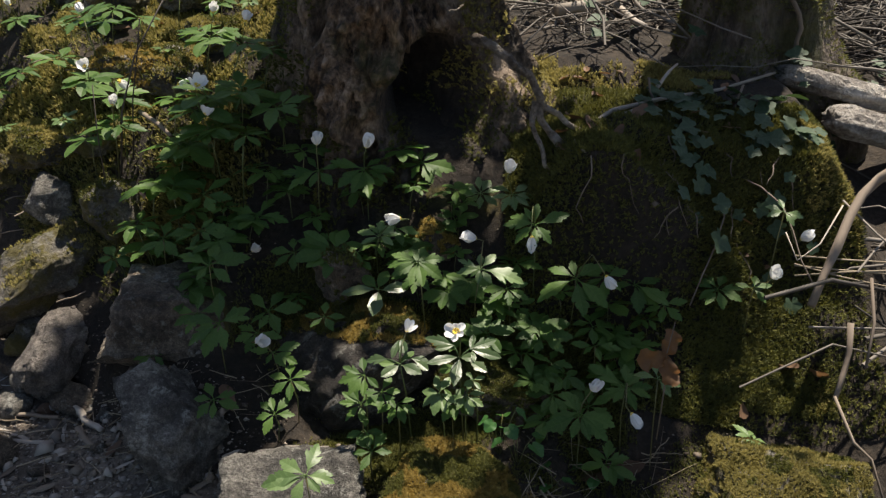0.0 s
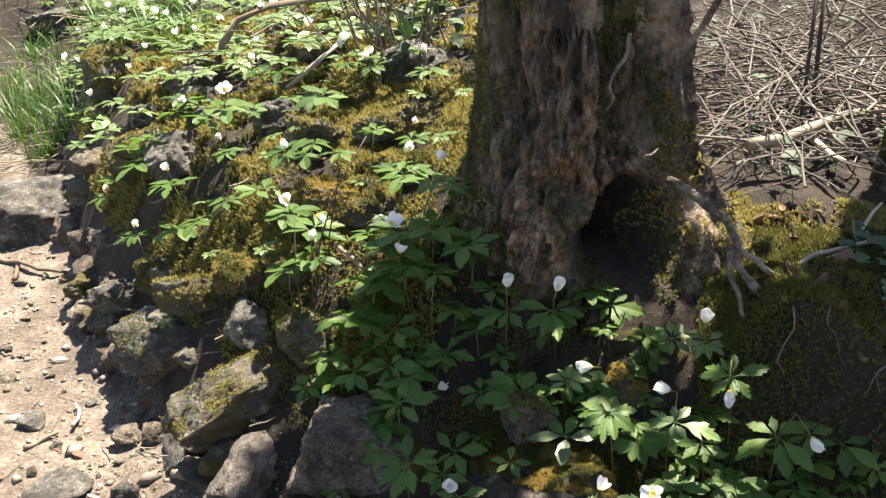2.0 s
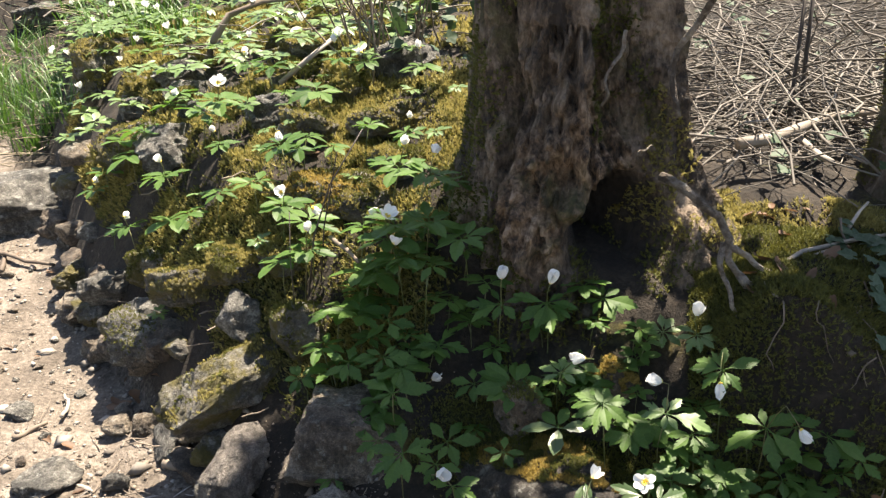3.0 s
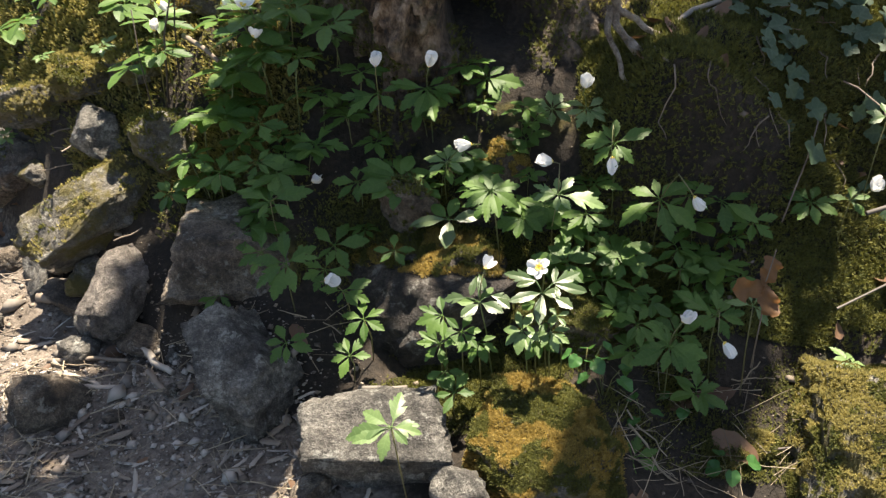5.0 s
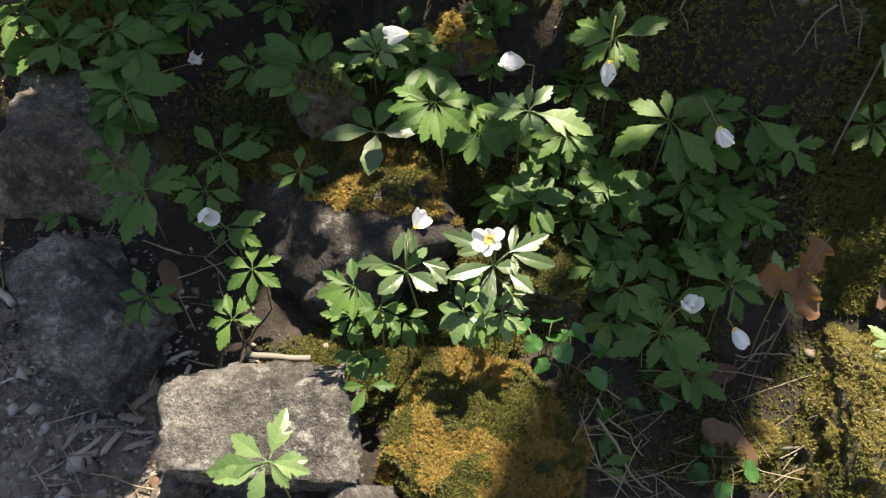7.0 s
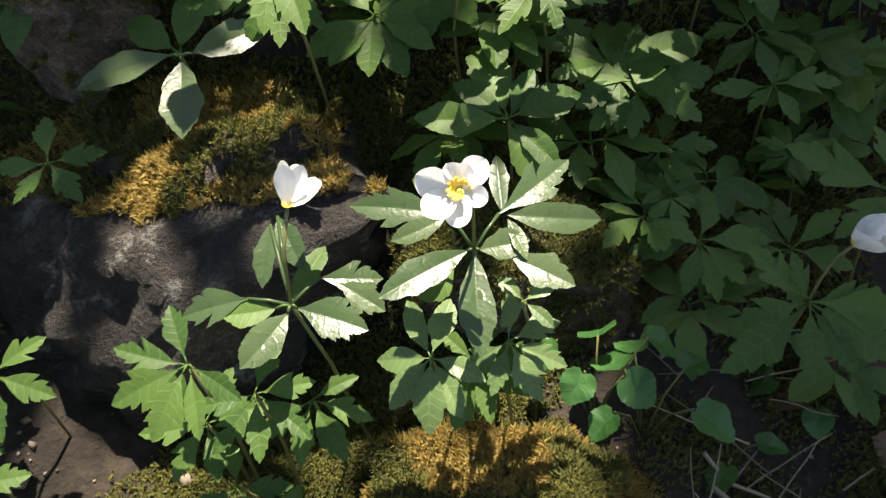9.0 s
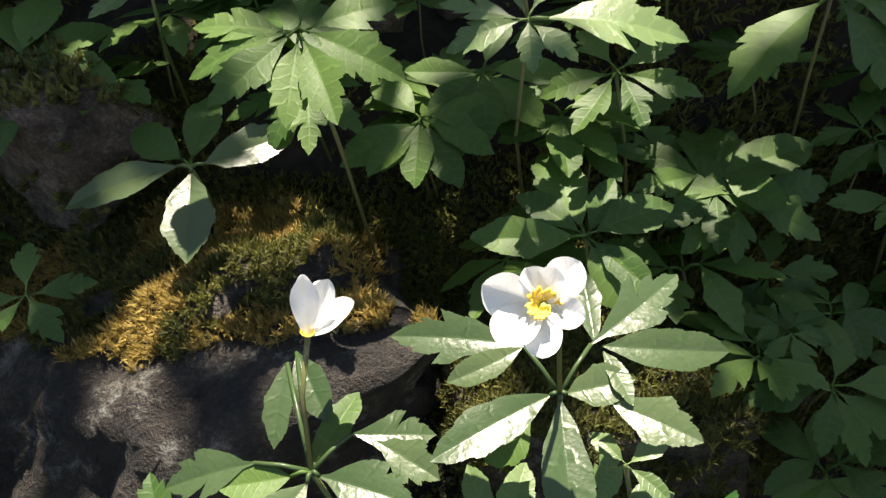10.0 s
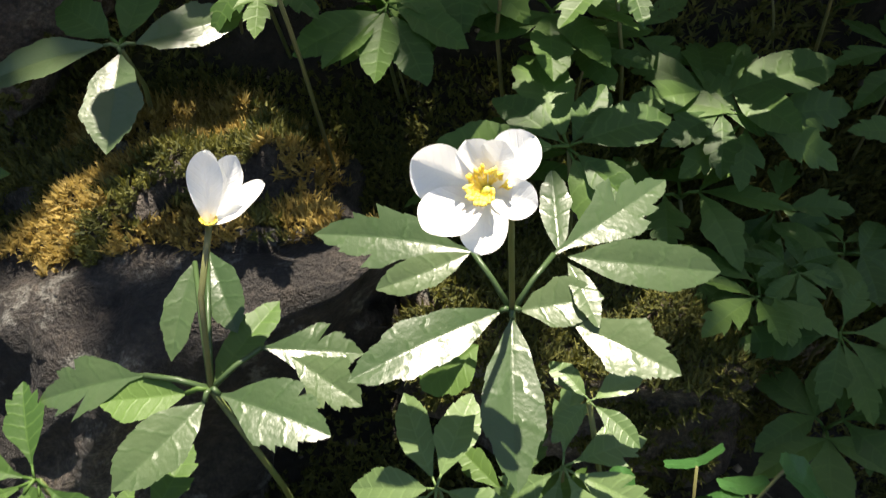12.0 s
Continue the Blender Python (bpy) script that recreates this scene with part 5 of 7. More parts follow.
star(-0.105, 0.868, 0.074, ((150, 3.0), (125, 3.0), (182, 2.7), (225, 2.6), (-80, 2.4), (55, 2.6), (8, 2.8)), 33)
star(-0.100, 0.850, 0.048, ((200, 2.4), (250, 2.2), (300, 2.2), (350, 2.4), (90, 2.0)), 34)
star(-0.089, 0.821, 0.040, ROSETTE[:6], 35)
star(0.010, 0.868, 0.078, ((200, 2.6), (240, 2.8), (275, 2.6), (320, 2.8), (0, 2.6), (60, 2.2), (130, 2.2)), 36)
star(-0.148, 0.721, 0.095, ((74, 3.9), (148, 3.7), (190, 4.6), (206, 4.3), (-47, 2.6), (-14, 3.1), (5, 2.8), (250, 3.4)), 37, mat_=LEAF_PALE, label=LBL_PALE)
star(-0.482, 1.115, 0.140, ROSETTE, 38)
star(-0.400, 0.985, 0.062, ((150, 2.6), (190, 2.8), (235, 2.6), (20, 2.8), (80, 2.4), (-40, 2.6)), 39)
star(0.455, 1.105, 0.215, ((150, 2.6), (95, 2.2), (200, 2.6), (-20, 2.6), (-70, 2.4)), 40, mat_=LEAF_PALE, flower=((0.478, 1.09, 0.180), (0.5, -0.3, 0.6), 40))
star(0.425, 1.085, 0.105, ((160, 2.6), (70, 2.4), (10, 2.6), (-60, 2.6)), 41, flower=((0.438, 1.062, 0.135), (0.3, -0.3, 0.8), 45))
star(-0.002, 1.035, 0.134, ((200, 3.8), (226, 3.4), (255, 3.2), (285, 3.4), (320, 3.6), (350, 3.6), (30, 3.0), (120, 3.0)), 43, "plain")
star(-0.045, 1.050, 0.150, ((190, 3.4), (230, 3.0), (270, 3.2), (310, 3.4), (10, 3.2), (90, 2.6)), 44)
star(0.028, 1.052, 0.140, ((170, 3.2), (215, 3.2), (260, 3.4), (300, 3.4), (345, 3.6), (60, 2.8)), 45, "plain")
star(0.078, 1.030, 0.140, ((180, 3.0), (230, 3.4), (280, 3.2), (330, 3.4), (20, 3.0), (110, 2.6)), 46)
star(-0.075, 1.110, 0.190, ((185, 3.4), (240, 3.2), (290, 3.4), (345, 3.4), (80, 2.6)), 47)
star(-0.215, 1.085, 0.165, ((170, 3.4), (225, 3.4), (275, 3.2), (330, 3.4), (30, 3.2), (100, 2.8)), 48)
star(0.215, 1.075, 0.130, ((165, 3.4), (215, 3.4), (265, 3.6), (315, 3.2), (20, 3.4), (95, 2.8)), 49)
star(-0.098, 0.868, 0.118, ((160, 3.0), (195, 3.2), (235, 3.0), (275, 2.8), (320, 2.6), (100, 2.4)), 50)
star(-0.078, 0.862, 0.098, ((185, 2.6), (230, 2.8), (270, 2.6), (315, 2.8), (0, 2.4), (60, 2.2)), 51)
star(-0.060, 0.868, 0.075, ((200, 2.6), (245, 2.6), (290, 2.8), (335, 2.6), (20, 2.2)), 52)
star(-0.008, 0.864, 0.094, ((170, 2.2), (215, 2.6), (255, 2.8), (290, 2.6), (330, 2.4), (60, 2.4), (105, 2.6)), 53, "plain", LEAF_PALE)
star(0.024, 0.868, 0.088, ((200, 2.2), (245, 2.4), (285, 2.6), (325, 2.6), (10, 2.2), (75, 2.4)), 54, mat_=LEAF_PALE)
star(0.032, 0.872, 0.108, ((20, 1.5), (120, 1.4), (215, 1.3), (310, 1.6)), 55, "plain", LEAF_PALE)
star(0.118, 0.800, -0.055, ((120, 3.0), (165, 3.2), (205, 3.0), (70, 3.0), (20, 3.2), (-30, 3.0), (250, 2.8)), 56)
star(0.183, 0.930, 0.020, ((170, 3.6), (210, 3.2), (130, 3.4), (80, 3.0), (30, 3.4), (-30, 3.4), (260, 3.2)), 57)
star(-0.165, 1.000, 0.115, ((180, 2.6), (230, 2.4), (300, 2.6), (0, 2.6), (90, 2.4)), 58)
star(-0.335, 1.000, 0.120, ((170, 3.6), (215, 3.4), (260, 3.4), (310, 3.6), (20, 3.4), (90, 3.0)), 59)
star(-0.255, 0.990, 0.095, ((150, 3.2), (200, 3.2), (250, 3.4), (300, 3.2), (350, 3.4), (70, 3.0)), 60)
star(-0.200, 0.915, 0.075, ((160, 3.0), (220, 2.8), (280, 3.0), (330, 3.0), (30, 2.8), (95, 2.6)), 61)
star(-0.430, 1.070, 0.125, ((165, 3.0), (215, 3.2), (270, 3.0), (320, 3.2), (20, 3.0), (85, 2.8)), 62)
star(0.300, 1.075, 0.085, ((160, 3.2), (210, 3.2), (260, 3.4), (310, 3.4), (10, 3.4), (80, 3.0)), 63)
star(-0.135, 1.235, 0.300, ((200, 3.6), (250, 3.2), (310, 3.4), (20, 3.2), (100, 2.8)), 42)

LEAFY = [
    (-0.242, 1.234, 0.08, 0.9),
    (-0.348, 1.204, 0.09, 1.0),
    (-0.299, 1.175, 0.1, 1.0),
    (-0.402, 1.197, 0.09, 1.0),
    (-0.397, 1.158, 0.08, 1.0),
    (-0.441, 1.177, 0.08, 1.0),
    (-0.359, 1.245, 0.09, 1.0),
    (-0.310, 1.250, 0.09, 1.0),
    (-0.215, 1.190, 0.08, 0.9),
    (-0.438, 1.134, 0.07, 0.9),
    (-0.310, 1.080, 0.06, 0.9),
]
FLOWERS = [
    (-0.501, 1.283, 0.1, 1.0),
    (-0.417, 1.250, 0.1, 1.0),
    (-0.353, 1.220, 0.1, 1.0),
]
BANK_FLOWERS = [
    (-0.340, 1.318, 0.1, 1.0),
    (-0.511, 1.259, 0.1, 1.0),
    (-0.562, 1.320, 0.1, 0.9),
    (-0.568, 1.402, 0.12, 1.0),
    (-0.918, 1.677, 0.08, 1.0),
    (-0.777, 1.598, 0.08, 1.0),
    (-0.827, 1.499, 0.08, 0.9),
    (-0.384, 1.353, 0.1, 1.0),
    (-0.335, 1.195, 0.1, 1.0),
]
for i, (x, y, high, sc) in enumerate(LEAFY):
    plant_at(x, y, high, templates, i, sc)
for i, (x, y, high, sc) in enumerate(FLOWERS + BANK_FLOWERS):
    plant_at(x, y, high, flowering, i + 3, sc)
plant_at(0.389, 0.914, 0.07, pale_ones, 4, 0.6)

# low leaves in the shade under them
for i in range(74):
    if i < 26:
        x, y = rng.uniform(-0.44, -0.20), rng.uniform(1.04, 1.27)
    elif i < 44:
        x, y = rng.uniform(-0.20, 0.03), rng.uniform(1.06, 1.20)
    elif i < 64:
        x, y = rng.uniform(-0.02, 0.30), rng.uniform(1.00, 1.10)
    else:
        x, y = rng.uniform(0.08, 0.26), rng.uniform(0.89, 0.99)
    plant_at(x, y, rng.uniform(0.025, 0.055), templates, i + 90, rng.uniform(0.5, 0.8))

# the bank beyond, thick with anemones
spots, far_leaves, far_petals = [], Shape(), Shape()


def joined(shape, mesh, m):
    """Adds a mesh, moved by m, to a shape."""
    layer = mesh.uv_layers[0].data
    uvs = [(0.5, 0.5)] * len(mesh.vertices)
    for lp in mesh.loops:
        uvs[lp.vertex_index] = tuple(layer[lp.index].uv)
    shape.add([m @ v.co for v in mesh.vertices], [tuple(p.vertices) for p in mesh.polygons], uvs)


while len(spots) < 500:
    x, y = rng.uniform(-2.6, -0.28), rng.uniform(1.25, 4.0)
    d = (y - float(foot(x))) * 0.85
    if d < 0.05 or d > 1.45 or (d < 0.16 and rng.random() < 0.6) or (x > -0.40 and y > 1.7):
        continue
    if any((x - p) ** 2 + (y - q) ** 2 < 0.0016 for p, q in spots):
        continue
    spots.append((x, y))
    blooms, high, sc = rng.random() < 0.20, rng.uniform(0.05, 0.09), rng.uniform(0.7, 1.05)
    if y < 1.78:
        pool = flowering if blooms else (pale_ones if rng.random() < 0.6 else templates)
        plant_at(x, y, high, pool, len(spots) * 3 + 1, sc)
        continue
    top = Matrix.Translation((x, y, height(x, y) + high)) @ pose(0, 0, 0, rng.uniform(-8, 12), rng.uniform(-10, 10), rng.uniform(0, 360)) @ Matrix.Scale(sc, 4)
    for k in range(3):
        joined(far_leaves, FAR_MESHES[rng.randrange(6)], top @ pose(0, 0, 0, rng.uniform(-8, 8), rng.uniform(-16, 8), k * 120 + rng.uniform(-14, 14)))
    if blooms:
        for k in range(6):
            joined(far_petals, PETALS[k % 4], top @ pose(0, 0, 0.035, 0, 0, k * 60) @ pose(0, 0, 0, 0, -(90 - rng.uniform(35, 65)), 0))
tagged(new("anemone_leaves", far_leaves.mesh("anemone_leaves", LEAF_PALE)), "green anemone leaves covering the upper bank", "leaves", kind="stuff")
tagged(new("anemone_petals", far_petals.mesh("anemone_petals", PETAL)), "white anemone flowers on the upper bank", "flowers", kind="stuff")


# ---- the two flowers that the camera comes to ----
def hero_leaf(plant, joint, tip, width, up, seed, kind="plain", mat=None, foot_=None):
    """One leaflet from its joint to its tip, with the stalk that carries it."""
    sh = Shape()
    joint, tip = Vector(joint), Vector(tip)
    ln = (tip - joint).length
    kind = kind if kind == "plain" else ("lobed", "split")[seed % 2]
    sh.leaflet(joint, tip - joint + Vector((0, 0, 0.10 * ln)), up, ln * 1.03, width * (1.55 if kind == "plain" else 2.0), seed, kind, 0.10, 0.26, (0.0, 0.2, 0.4, 0.6, 0.8, 1.0))
    if foot_ is not None:
        foot_ = Vector(foot_)
        sh.tube([foot_, foot_.lerp(joint, 0.5) + Vector((0, 0, 0.001)), joint], [0.0008, 0.0007, 0.0007], 6)
    return part("leaf", sh.mesh("leaf", mat or LEAF_HERO), plant)


open_anemone = empty("wood_anemone", pose(0.0203, 0.8927, 0.0161))
hero_leaf(open_anemone, (-0.0108, -0.0015, 0.1297), (-0.0455, 0.0124, 0.1319), 0.0070, (0.05, -0.45, 1.0), 1, "lobed", LEAF_HERO, (-0.0040, -0.0120, 0.1187))
hero_leaf(open_anemone, (-0.0115, -0.0017, 0.1295), (-0.0323, -0.0092, 0.1267), 0.0054, (0.05, -0.45, 1.0), 2, "plain", LEAF_HERO, None)
hero_leaf(open_anemone, (0.0081, -0.0014, 0.1246), (0.0417, 0.0168, 0.1218), 0.0070, (0.05, -0.45, 1.0), 3, "lobed", LEAF_HERO, (-0.0040, -0.0120, 0.1187))
hero_leaf(open_anemone, (0.0113, -0.0023, 0.1237), (0.0449, -0.0095, 0.1142), 0.0079, (0.05, -0.45, 1.0), 4, "plain", LEAF_HERO, None)
hero_leaf(open_anemone, (0.0097, -0.0002, 0.1231), (0.0127, 0.0254, 0.1272), 0.0050, (0.05, -0.45, 1.0), 5, "plain", LEAF_HERO, None)
hero_leaf(open_anemone, (0.0109, -0.0039, 0.1234), (0.0148, -0.0204, 0.1191), 0.0037, (0.05, -0.45, 1.0), 6, "plain", LEAF_HERO, None)
hero_leaf(open_anemone, (-0.0067, -0.0122, 0.1198), (-0.0414, -0.0257, 0.1204), 0.0087, (0.05, -0.45, 1.0), 7, "plain", LEAF_HERO, (-0.0040, -0.0120, 0.1187))
hero_leaf(open_anemone, (-0.0044, -0.0143, 0.1191), (-0.0117, -0.0498, 0.1071), 0.0089, (0.05, -0.45, 1.0), 8, "plain", LEAF_HERO, (-0.0040, -0.0120, 0.1187))
hero_leaf(open_anemone, (-0.0021, -0.0127, 0.1195), (0.0164, -0.0143, 0.1199), 0.0079, (0.05, -0.45, 1.0), 9, "plain", LEAF_HERO, (-0.0040, -0.0120, 0.1187))
hero_leaf(open_anemone, (0.0077, -0.0169, 0.1182), (0.0281, -0.0337, 0.1140), 0.0070, (0.05, -0.45, 1.0), 10, "lobed", LEAF_HERO, None)
hero_leaf(open_anemone, (-0.0127, -0.0082, 0.1048), (-0.0271, -0.0153, 0.0997), 0.0083, (0.05, -0.45, 1.0), 11, "plain", LEAF, None)
part("stem", stick_mesh("stem", [Vector((0, 0, -0.03)), Vector((-0.0032, -0.0066, 0.0653)), Vector((-0.0040, -0.0120, 0.1187))], 0.0009, 0.0008, STEM, 8, 0.0), open_anemone)
part("flower_stalk", stick_mesh("flower_stalk", [Vector((-0.0040, -0.0120, 0.1187)), Vector((-0.0021, -0.0108, 0.1486)), Vector((-0.0057, -0.0165, 0.1627)), Vector((-0.0072, -0.0195, 0.1617))], 0.0007, 0.0007, STEM, 8, 0.0), open_anemone)
add_flower(open_anemone, Vector((-0.0072, -0.0195, 0.1617)), (-0.205, -0.769, 0.753), 66, 5, 6, BIG_PETALS, 0.95, 1.0, [((-0.831, 0.318, 0.456), 0.886), ((-0.893, -0.398, -0.208), 0.837), ((-0.267, -0.807, -0.528), 0.718), ((0.769, 0.299, 0.565), 0.767), ((-0.272, 0.426, 0.863), 0.608), ((0.475, 0.297, 0.828), 0.595), ((0.790, -0.612, -0.013), 0.608)])
tagged(open_anemone, "wide open white anemone with yellow stamens and sunlit leaves", "flower", GROUP)
cup_anemone = empty("wood_anemone", pose(-0.0457, 0.8867, 0.0199))
hero_leaf(cup_anemone, (-0.0251, -0.0039, 0.1117), (-0.0515, -0.0017, 0.1074), 0.0070, (0.05, -0.45, 1.0), 21, "lobed", LEAF_HERO, (-0.0100, -0.0080, 0.1078))
hero_leaf(cup_anemone, (-0.0159, -0.0079, 0.1077), (-0.0357, -0.0097, 0.1081), 0.0075, (0.05, -0.45, 1.0), 22, "plain", LEAF, (-0.0100, -0.0080, 0.1078))
hero_leaf(cup_anemone, (-0.0115, -0.0112, 0.1073), (-0.0288, -0.0307, 0.1034), 0.0087, (0.05, -0.45, 1.0), 23, "plain", LEAF_HERO, (-0.0100, -0.0080, 0.1078))
hero_leaf(cup_anemone, (-0.0080, -0.0098, 0.1074), (0.0164, -0.0233, 0.1040), 0.0083, (0.05, -0.45, 1.0), 24, "lobed", LEAF_HERO, (-0.0100, -0.0080, 0.1078))
hero_leaf(cup_anemone, (0.0024, -0.0004, 0.1106), (0.0249, -0.0038, 0.1046), 0.0070, (0.05, -0.45, 1.0), 25, "lobed", LEAF_HERO, (-0.0100, -0.0080, 0.1078))
hero_leaf(cup_anemone, (0.0089, -0.0033, 0.1091), (0.0244, -0.0164, 0.1043), 0.0062, (0.05, -0.45, 1.0), 26, "lobed", LEAF_HERO, None)
hero_leaf(cup_anemone, (-0.0099, -0.0052, 0.1065), (0.0053, 0.0163, 0.1081), 0.0062, (0.05, -0.45, 1.0), 27, "plain", LEAF, (-0.0100, -0.0080, 0.1078))
hero_leaf(cup_anemone, (-0.0132, 0.0244, 0.1191), (-0.0217, 0.0038, 0.1084), 0.0056, (0.05, -0.45, 1.0), 28, "plain", LEAF_HERO, (-0.0100, -0.0080, 0.1078))
hero_leaf(cup_anemone, (-0.0101, 0.0275, 0.1196), (-0.0042, 0.0074, 0.1099), 0.0065, (0.05, -0.45, 1.0), 29, "plain", LEAF_HERO, (-0.0100, -0.0080, 0.1078))
part("stem", stick_mesh("stem", [Vector((0, 0, -0.03)), Vector((-0.0045, -0.0044, 0.0593)), Vector((-0.0100, -0.0080, 0.1078))], 0.0009, 0.0008, STEM, 8, 0.0), cup_anemone)
part("flower_stalk", stick_mesh("flower_stalk", [Vector((-0.0100, -0.0080, 0.1078)), Vector((-0.0074, 0.0025, 0.1274)), Vector((-0.0023, 0.0112, 0.1405))], 0.0007, 0.0008, STEM, 8, 0.0), cup_anemone)
add_flower(cup_anemone, Vector((-0.0023, 0.0112, 0.1405)), (0.38, -0.05, 1.0), 27, 2, 6, CUP_PETALS, 1.0, 0.5, [((-0.104, 0.842, 0.530), 0.937), ((0.132, 0.415, 0.900), 0.998), ((0.561, 0.399, 0.725), 1.008), ((0.944, 0.146, 0.294), 0.944), ((0.867, 0.497, -0.035), 0.832), ((0.338, 0.880, 0.333), 0.956)])
tagged(cup_anemone, "white anemone with cupped petals beside the wide open one", "flower", GROUP)
glossy_anemone = empty("wood_anemone", pose(-0.1001, 1.0368, 0.0974))
hero_leaf(glossy_anemone, (0.0009, -0.0108, 0.0446), (-0.0434, -0.0131, 0.0406), 0.0105, (0.05, -0.45, 1.0), 31, "plain", LEAF_HERO, (0.0060, -0.0120, 0.0434))
hero_leaf(glossy_anemone, (0.0116, -0.0118, 0.0438), (0.0477, -0.0030, 0.0398), 0.0115, (0.05, -0.45, 1.0), 32, "plain", LEAF_HERO, (0.0060, -0.0120, 0.0434))
hero_leaf(glossy_anemone, (0.0059, -0.0133, 0.0420), (0.0022, -0.0487, 0.0273), 0.0125, (0.05, -0.45, 1.0), 33, "plain", LEAF_HERO, (0.0060, -0.0120, 0.0434))
hero_leaf(glossy_anemone, (0.0052, -0.0007, 0.0409), (0.0161, 0.0233, 0.0524), 0.0105, (0.05, -0.45, 1.0), 34, "plain", LEAF, (0.0060, -0.0120, 0.0434))
hero_leaf(glossy_anemone, (0.0018, -0.0047, 0.0438), (-0.0174, 0.0119, 0.0507), 0.0100, (0.05, -0.45, 1.0), 35, "plain", LEAF, (0.0060, -0.0120, 0.0434))
part("stem", stick_mesh("stem", [Vector((0, 0, -0.03)), Vector((0.0060, -0.0020, 0.0217)), Vector((0.0060, -0.0120, 0.0434))], 0.0010, 0.0009, STEM, 8, 0.0), glossy_anemone)
tagged(glossy_anemone, "glossy anemone leaves above the rusty moss", "flower", GROUP)

# ---- heart-leaved violets ----
def heart_leaf(size, seed):
    sh = Shape()
    r = random.Random(seed)
    m, rings_ = 36, (0.0, 0.3, 0.6, 0.82, 1.0)
    verts, uvs, faces = [], [], []
    for q in rings_:
        for k in range(m):
            th = 2 * math.pi * k / m
            out = 0.42 + 0.13 * math.exp(-(around(th, 0.0) / 0.42) ** 2) - 0.15 * math.exp(-(around(th, math.pi) / 0.30) ** 2)
            out *= q * (1 + (0.025 * math.cos(9 * 2 * th) if q == 1.0 else 0))
            x, y = out * math.cos(th), out * math.sin(th) * 1.06
            verts.append((size * (x + 0.34), size * y, size * (0.22 * abs(y) - 0.22 * x * x + 0.02 * math.sin(12 * x) * abs(y) * 4 + r.uniform(-0.004, 0.004))))
            uvs.append((0.5 + y, 0.4 + x))
    faces = [(i * m + k, i * m + (k + 1) % m, (i + 1) * m + (k + 1) % m, (i + 1) * m + k) for i in range(len(rings_) - 1) for k in range(m)]
    sh.add(verts, faces, uvs)
    return sh.mesh("leaf", HEART)


HEARTS = [heart_leaf(0.019 + 0.003 * s, s) for s in range(3)]


def violet(x, y, seed, leaves, tall=0.035):
    r = random.Random(seed)
    z = height(x, y)
    plant = empty("violet", pose(x, y, z))
    for k in range(leaves):
        th = 2 * math.pi * k / leaves + r.uniform(-0.5, 0.5)
        reach = r.uniform(0.008, 0.024)
        top = Vector((math.cos(th) * reach, math.sin(th) * reach, tall * r.uniform(0.6, 1.2)))
        part("stalk", stick_mesh("stalk", [Vector((0, 0, -0.01)), top * 0.5 + Vector((0, 0, 0.006)), top], 0.0006, 0.0005, STEM, 5), plant)
        ob = part("leaf", HEARTS[r.randrange(3)], plant)
        ob.matrix_basis = Matrix.Translation(top) @ pose(0, 0, 0, r.uniform(-25, 25), r.uniform(10, 50), math.degrees(th))
    return tagged(plant, "low violet plant with glossy heart-shaped leaves", "plant", "violets beside the mossy stones")


violet(0.065, 0.878, 1, 5, 0.075)
violet(0.088, 0.868, 2, 5, 0.055)
violet(0.197, 0.897, 3, 4, 0.025)
violet(0.135, 0.858, 4, 3, 0.025)
violet(0.236, 0.811, 5, 4, 0.025)


# ---- ivy ----
def ivy_leaf(size, seed):
    sh = Shape()
    r = random.Random(seed)
    ring = []
    for k in range(21):
        th = -math.pi + 2 * math.pi * k / 20
        lob = 0.62 + 0.12 * math.cos(5 * th) + 0.16 * math.cos(th) + (-0.25 if abs(th) > 2.9 else 0)
        ring.append((size * (0.45 + lob * math.cos(th)) * 0.7, size * lob * math.sin(th) * 0.7, size * (0.10 * abs(math.sin(th)) - 0.10 * lob * lob * r.uniform(0.3, 1))))
    verts = [(size * 0.3, 0, 0)] + ring
    uvs = [(0.5, 0.3)] + [(0.5 + 0.5 * y / size, x / size) for x, y, z in ring]
    sh.add(verts, [(0, i, i + 1) for i in range(1, 21)], uvs)
    return sh.mesh("leaf", IVY)


IVIES = [ivy_leaf(0.03 + 0.004 * s, s) for s in range(5)]


def ivy_patch(places, label, seed, stems=()):
    r = random.Random(seed)
    plant = empty("ivy")
    for a, b in stems:
        part("stem", stick_mesh("stem", wander(a, b, 10, 0.12, seed), 0.002, 0.001, TWIG, 6), plant)
    for p, n, sc in places:
        ob = part("leaf", IVIES[r.randrange(5)], plant)
        n = (Vector(n) + Vector((r.uniform(-0.4, 0.4), r.uniform(-0.4, 0.4), r.uniform(-0.2, 0.5)))).normalized()
        ob.matrix_basis = Matrix.Translation(p) @ n.to_track_quat("Z", "Y").to_matrix().to_4x4() @ pose(0, 0, 0, 0, 0, r.uniform(0, 360)) @ Matrix.Scale(sc, 4)
    return tagged(plant, label, "ivy")


places = []
for _ in range(90):
    x, y = rng.uniform(0.29, 0.53), rng.uniform(1.14, 1.36)
    z, e = height(x, y), 0.012
    n = Vector((z - height(x + e, y), z - height(x, y + e), e)).normalized()
    places.append((Vector((x, y, z)) + n * rng.uniform(0.008, 0.025), n * 1.6, rng.uniform(0.5, 0.95)))
ivy_patch(places, "grey-green ivy trailing over the mossy earth mound", 4, (((0.30, 1.33, 0.33), (0.50, 1.06, 0.12)), ((0.45, 1.35, 0.31), (0.33, 1.05, 0.10))))
places = []
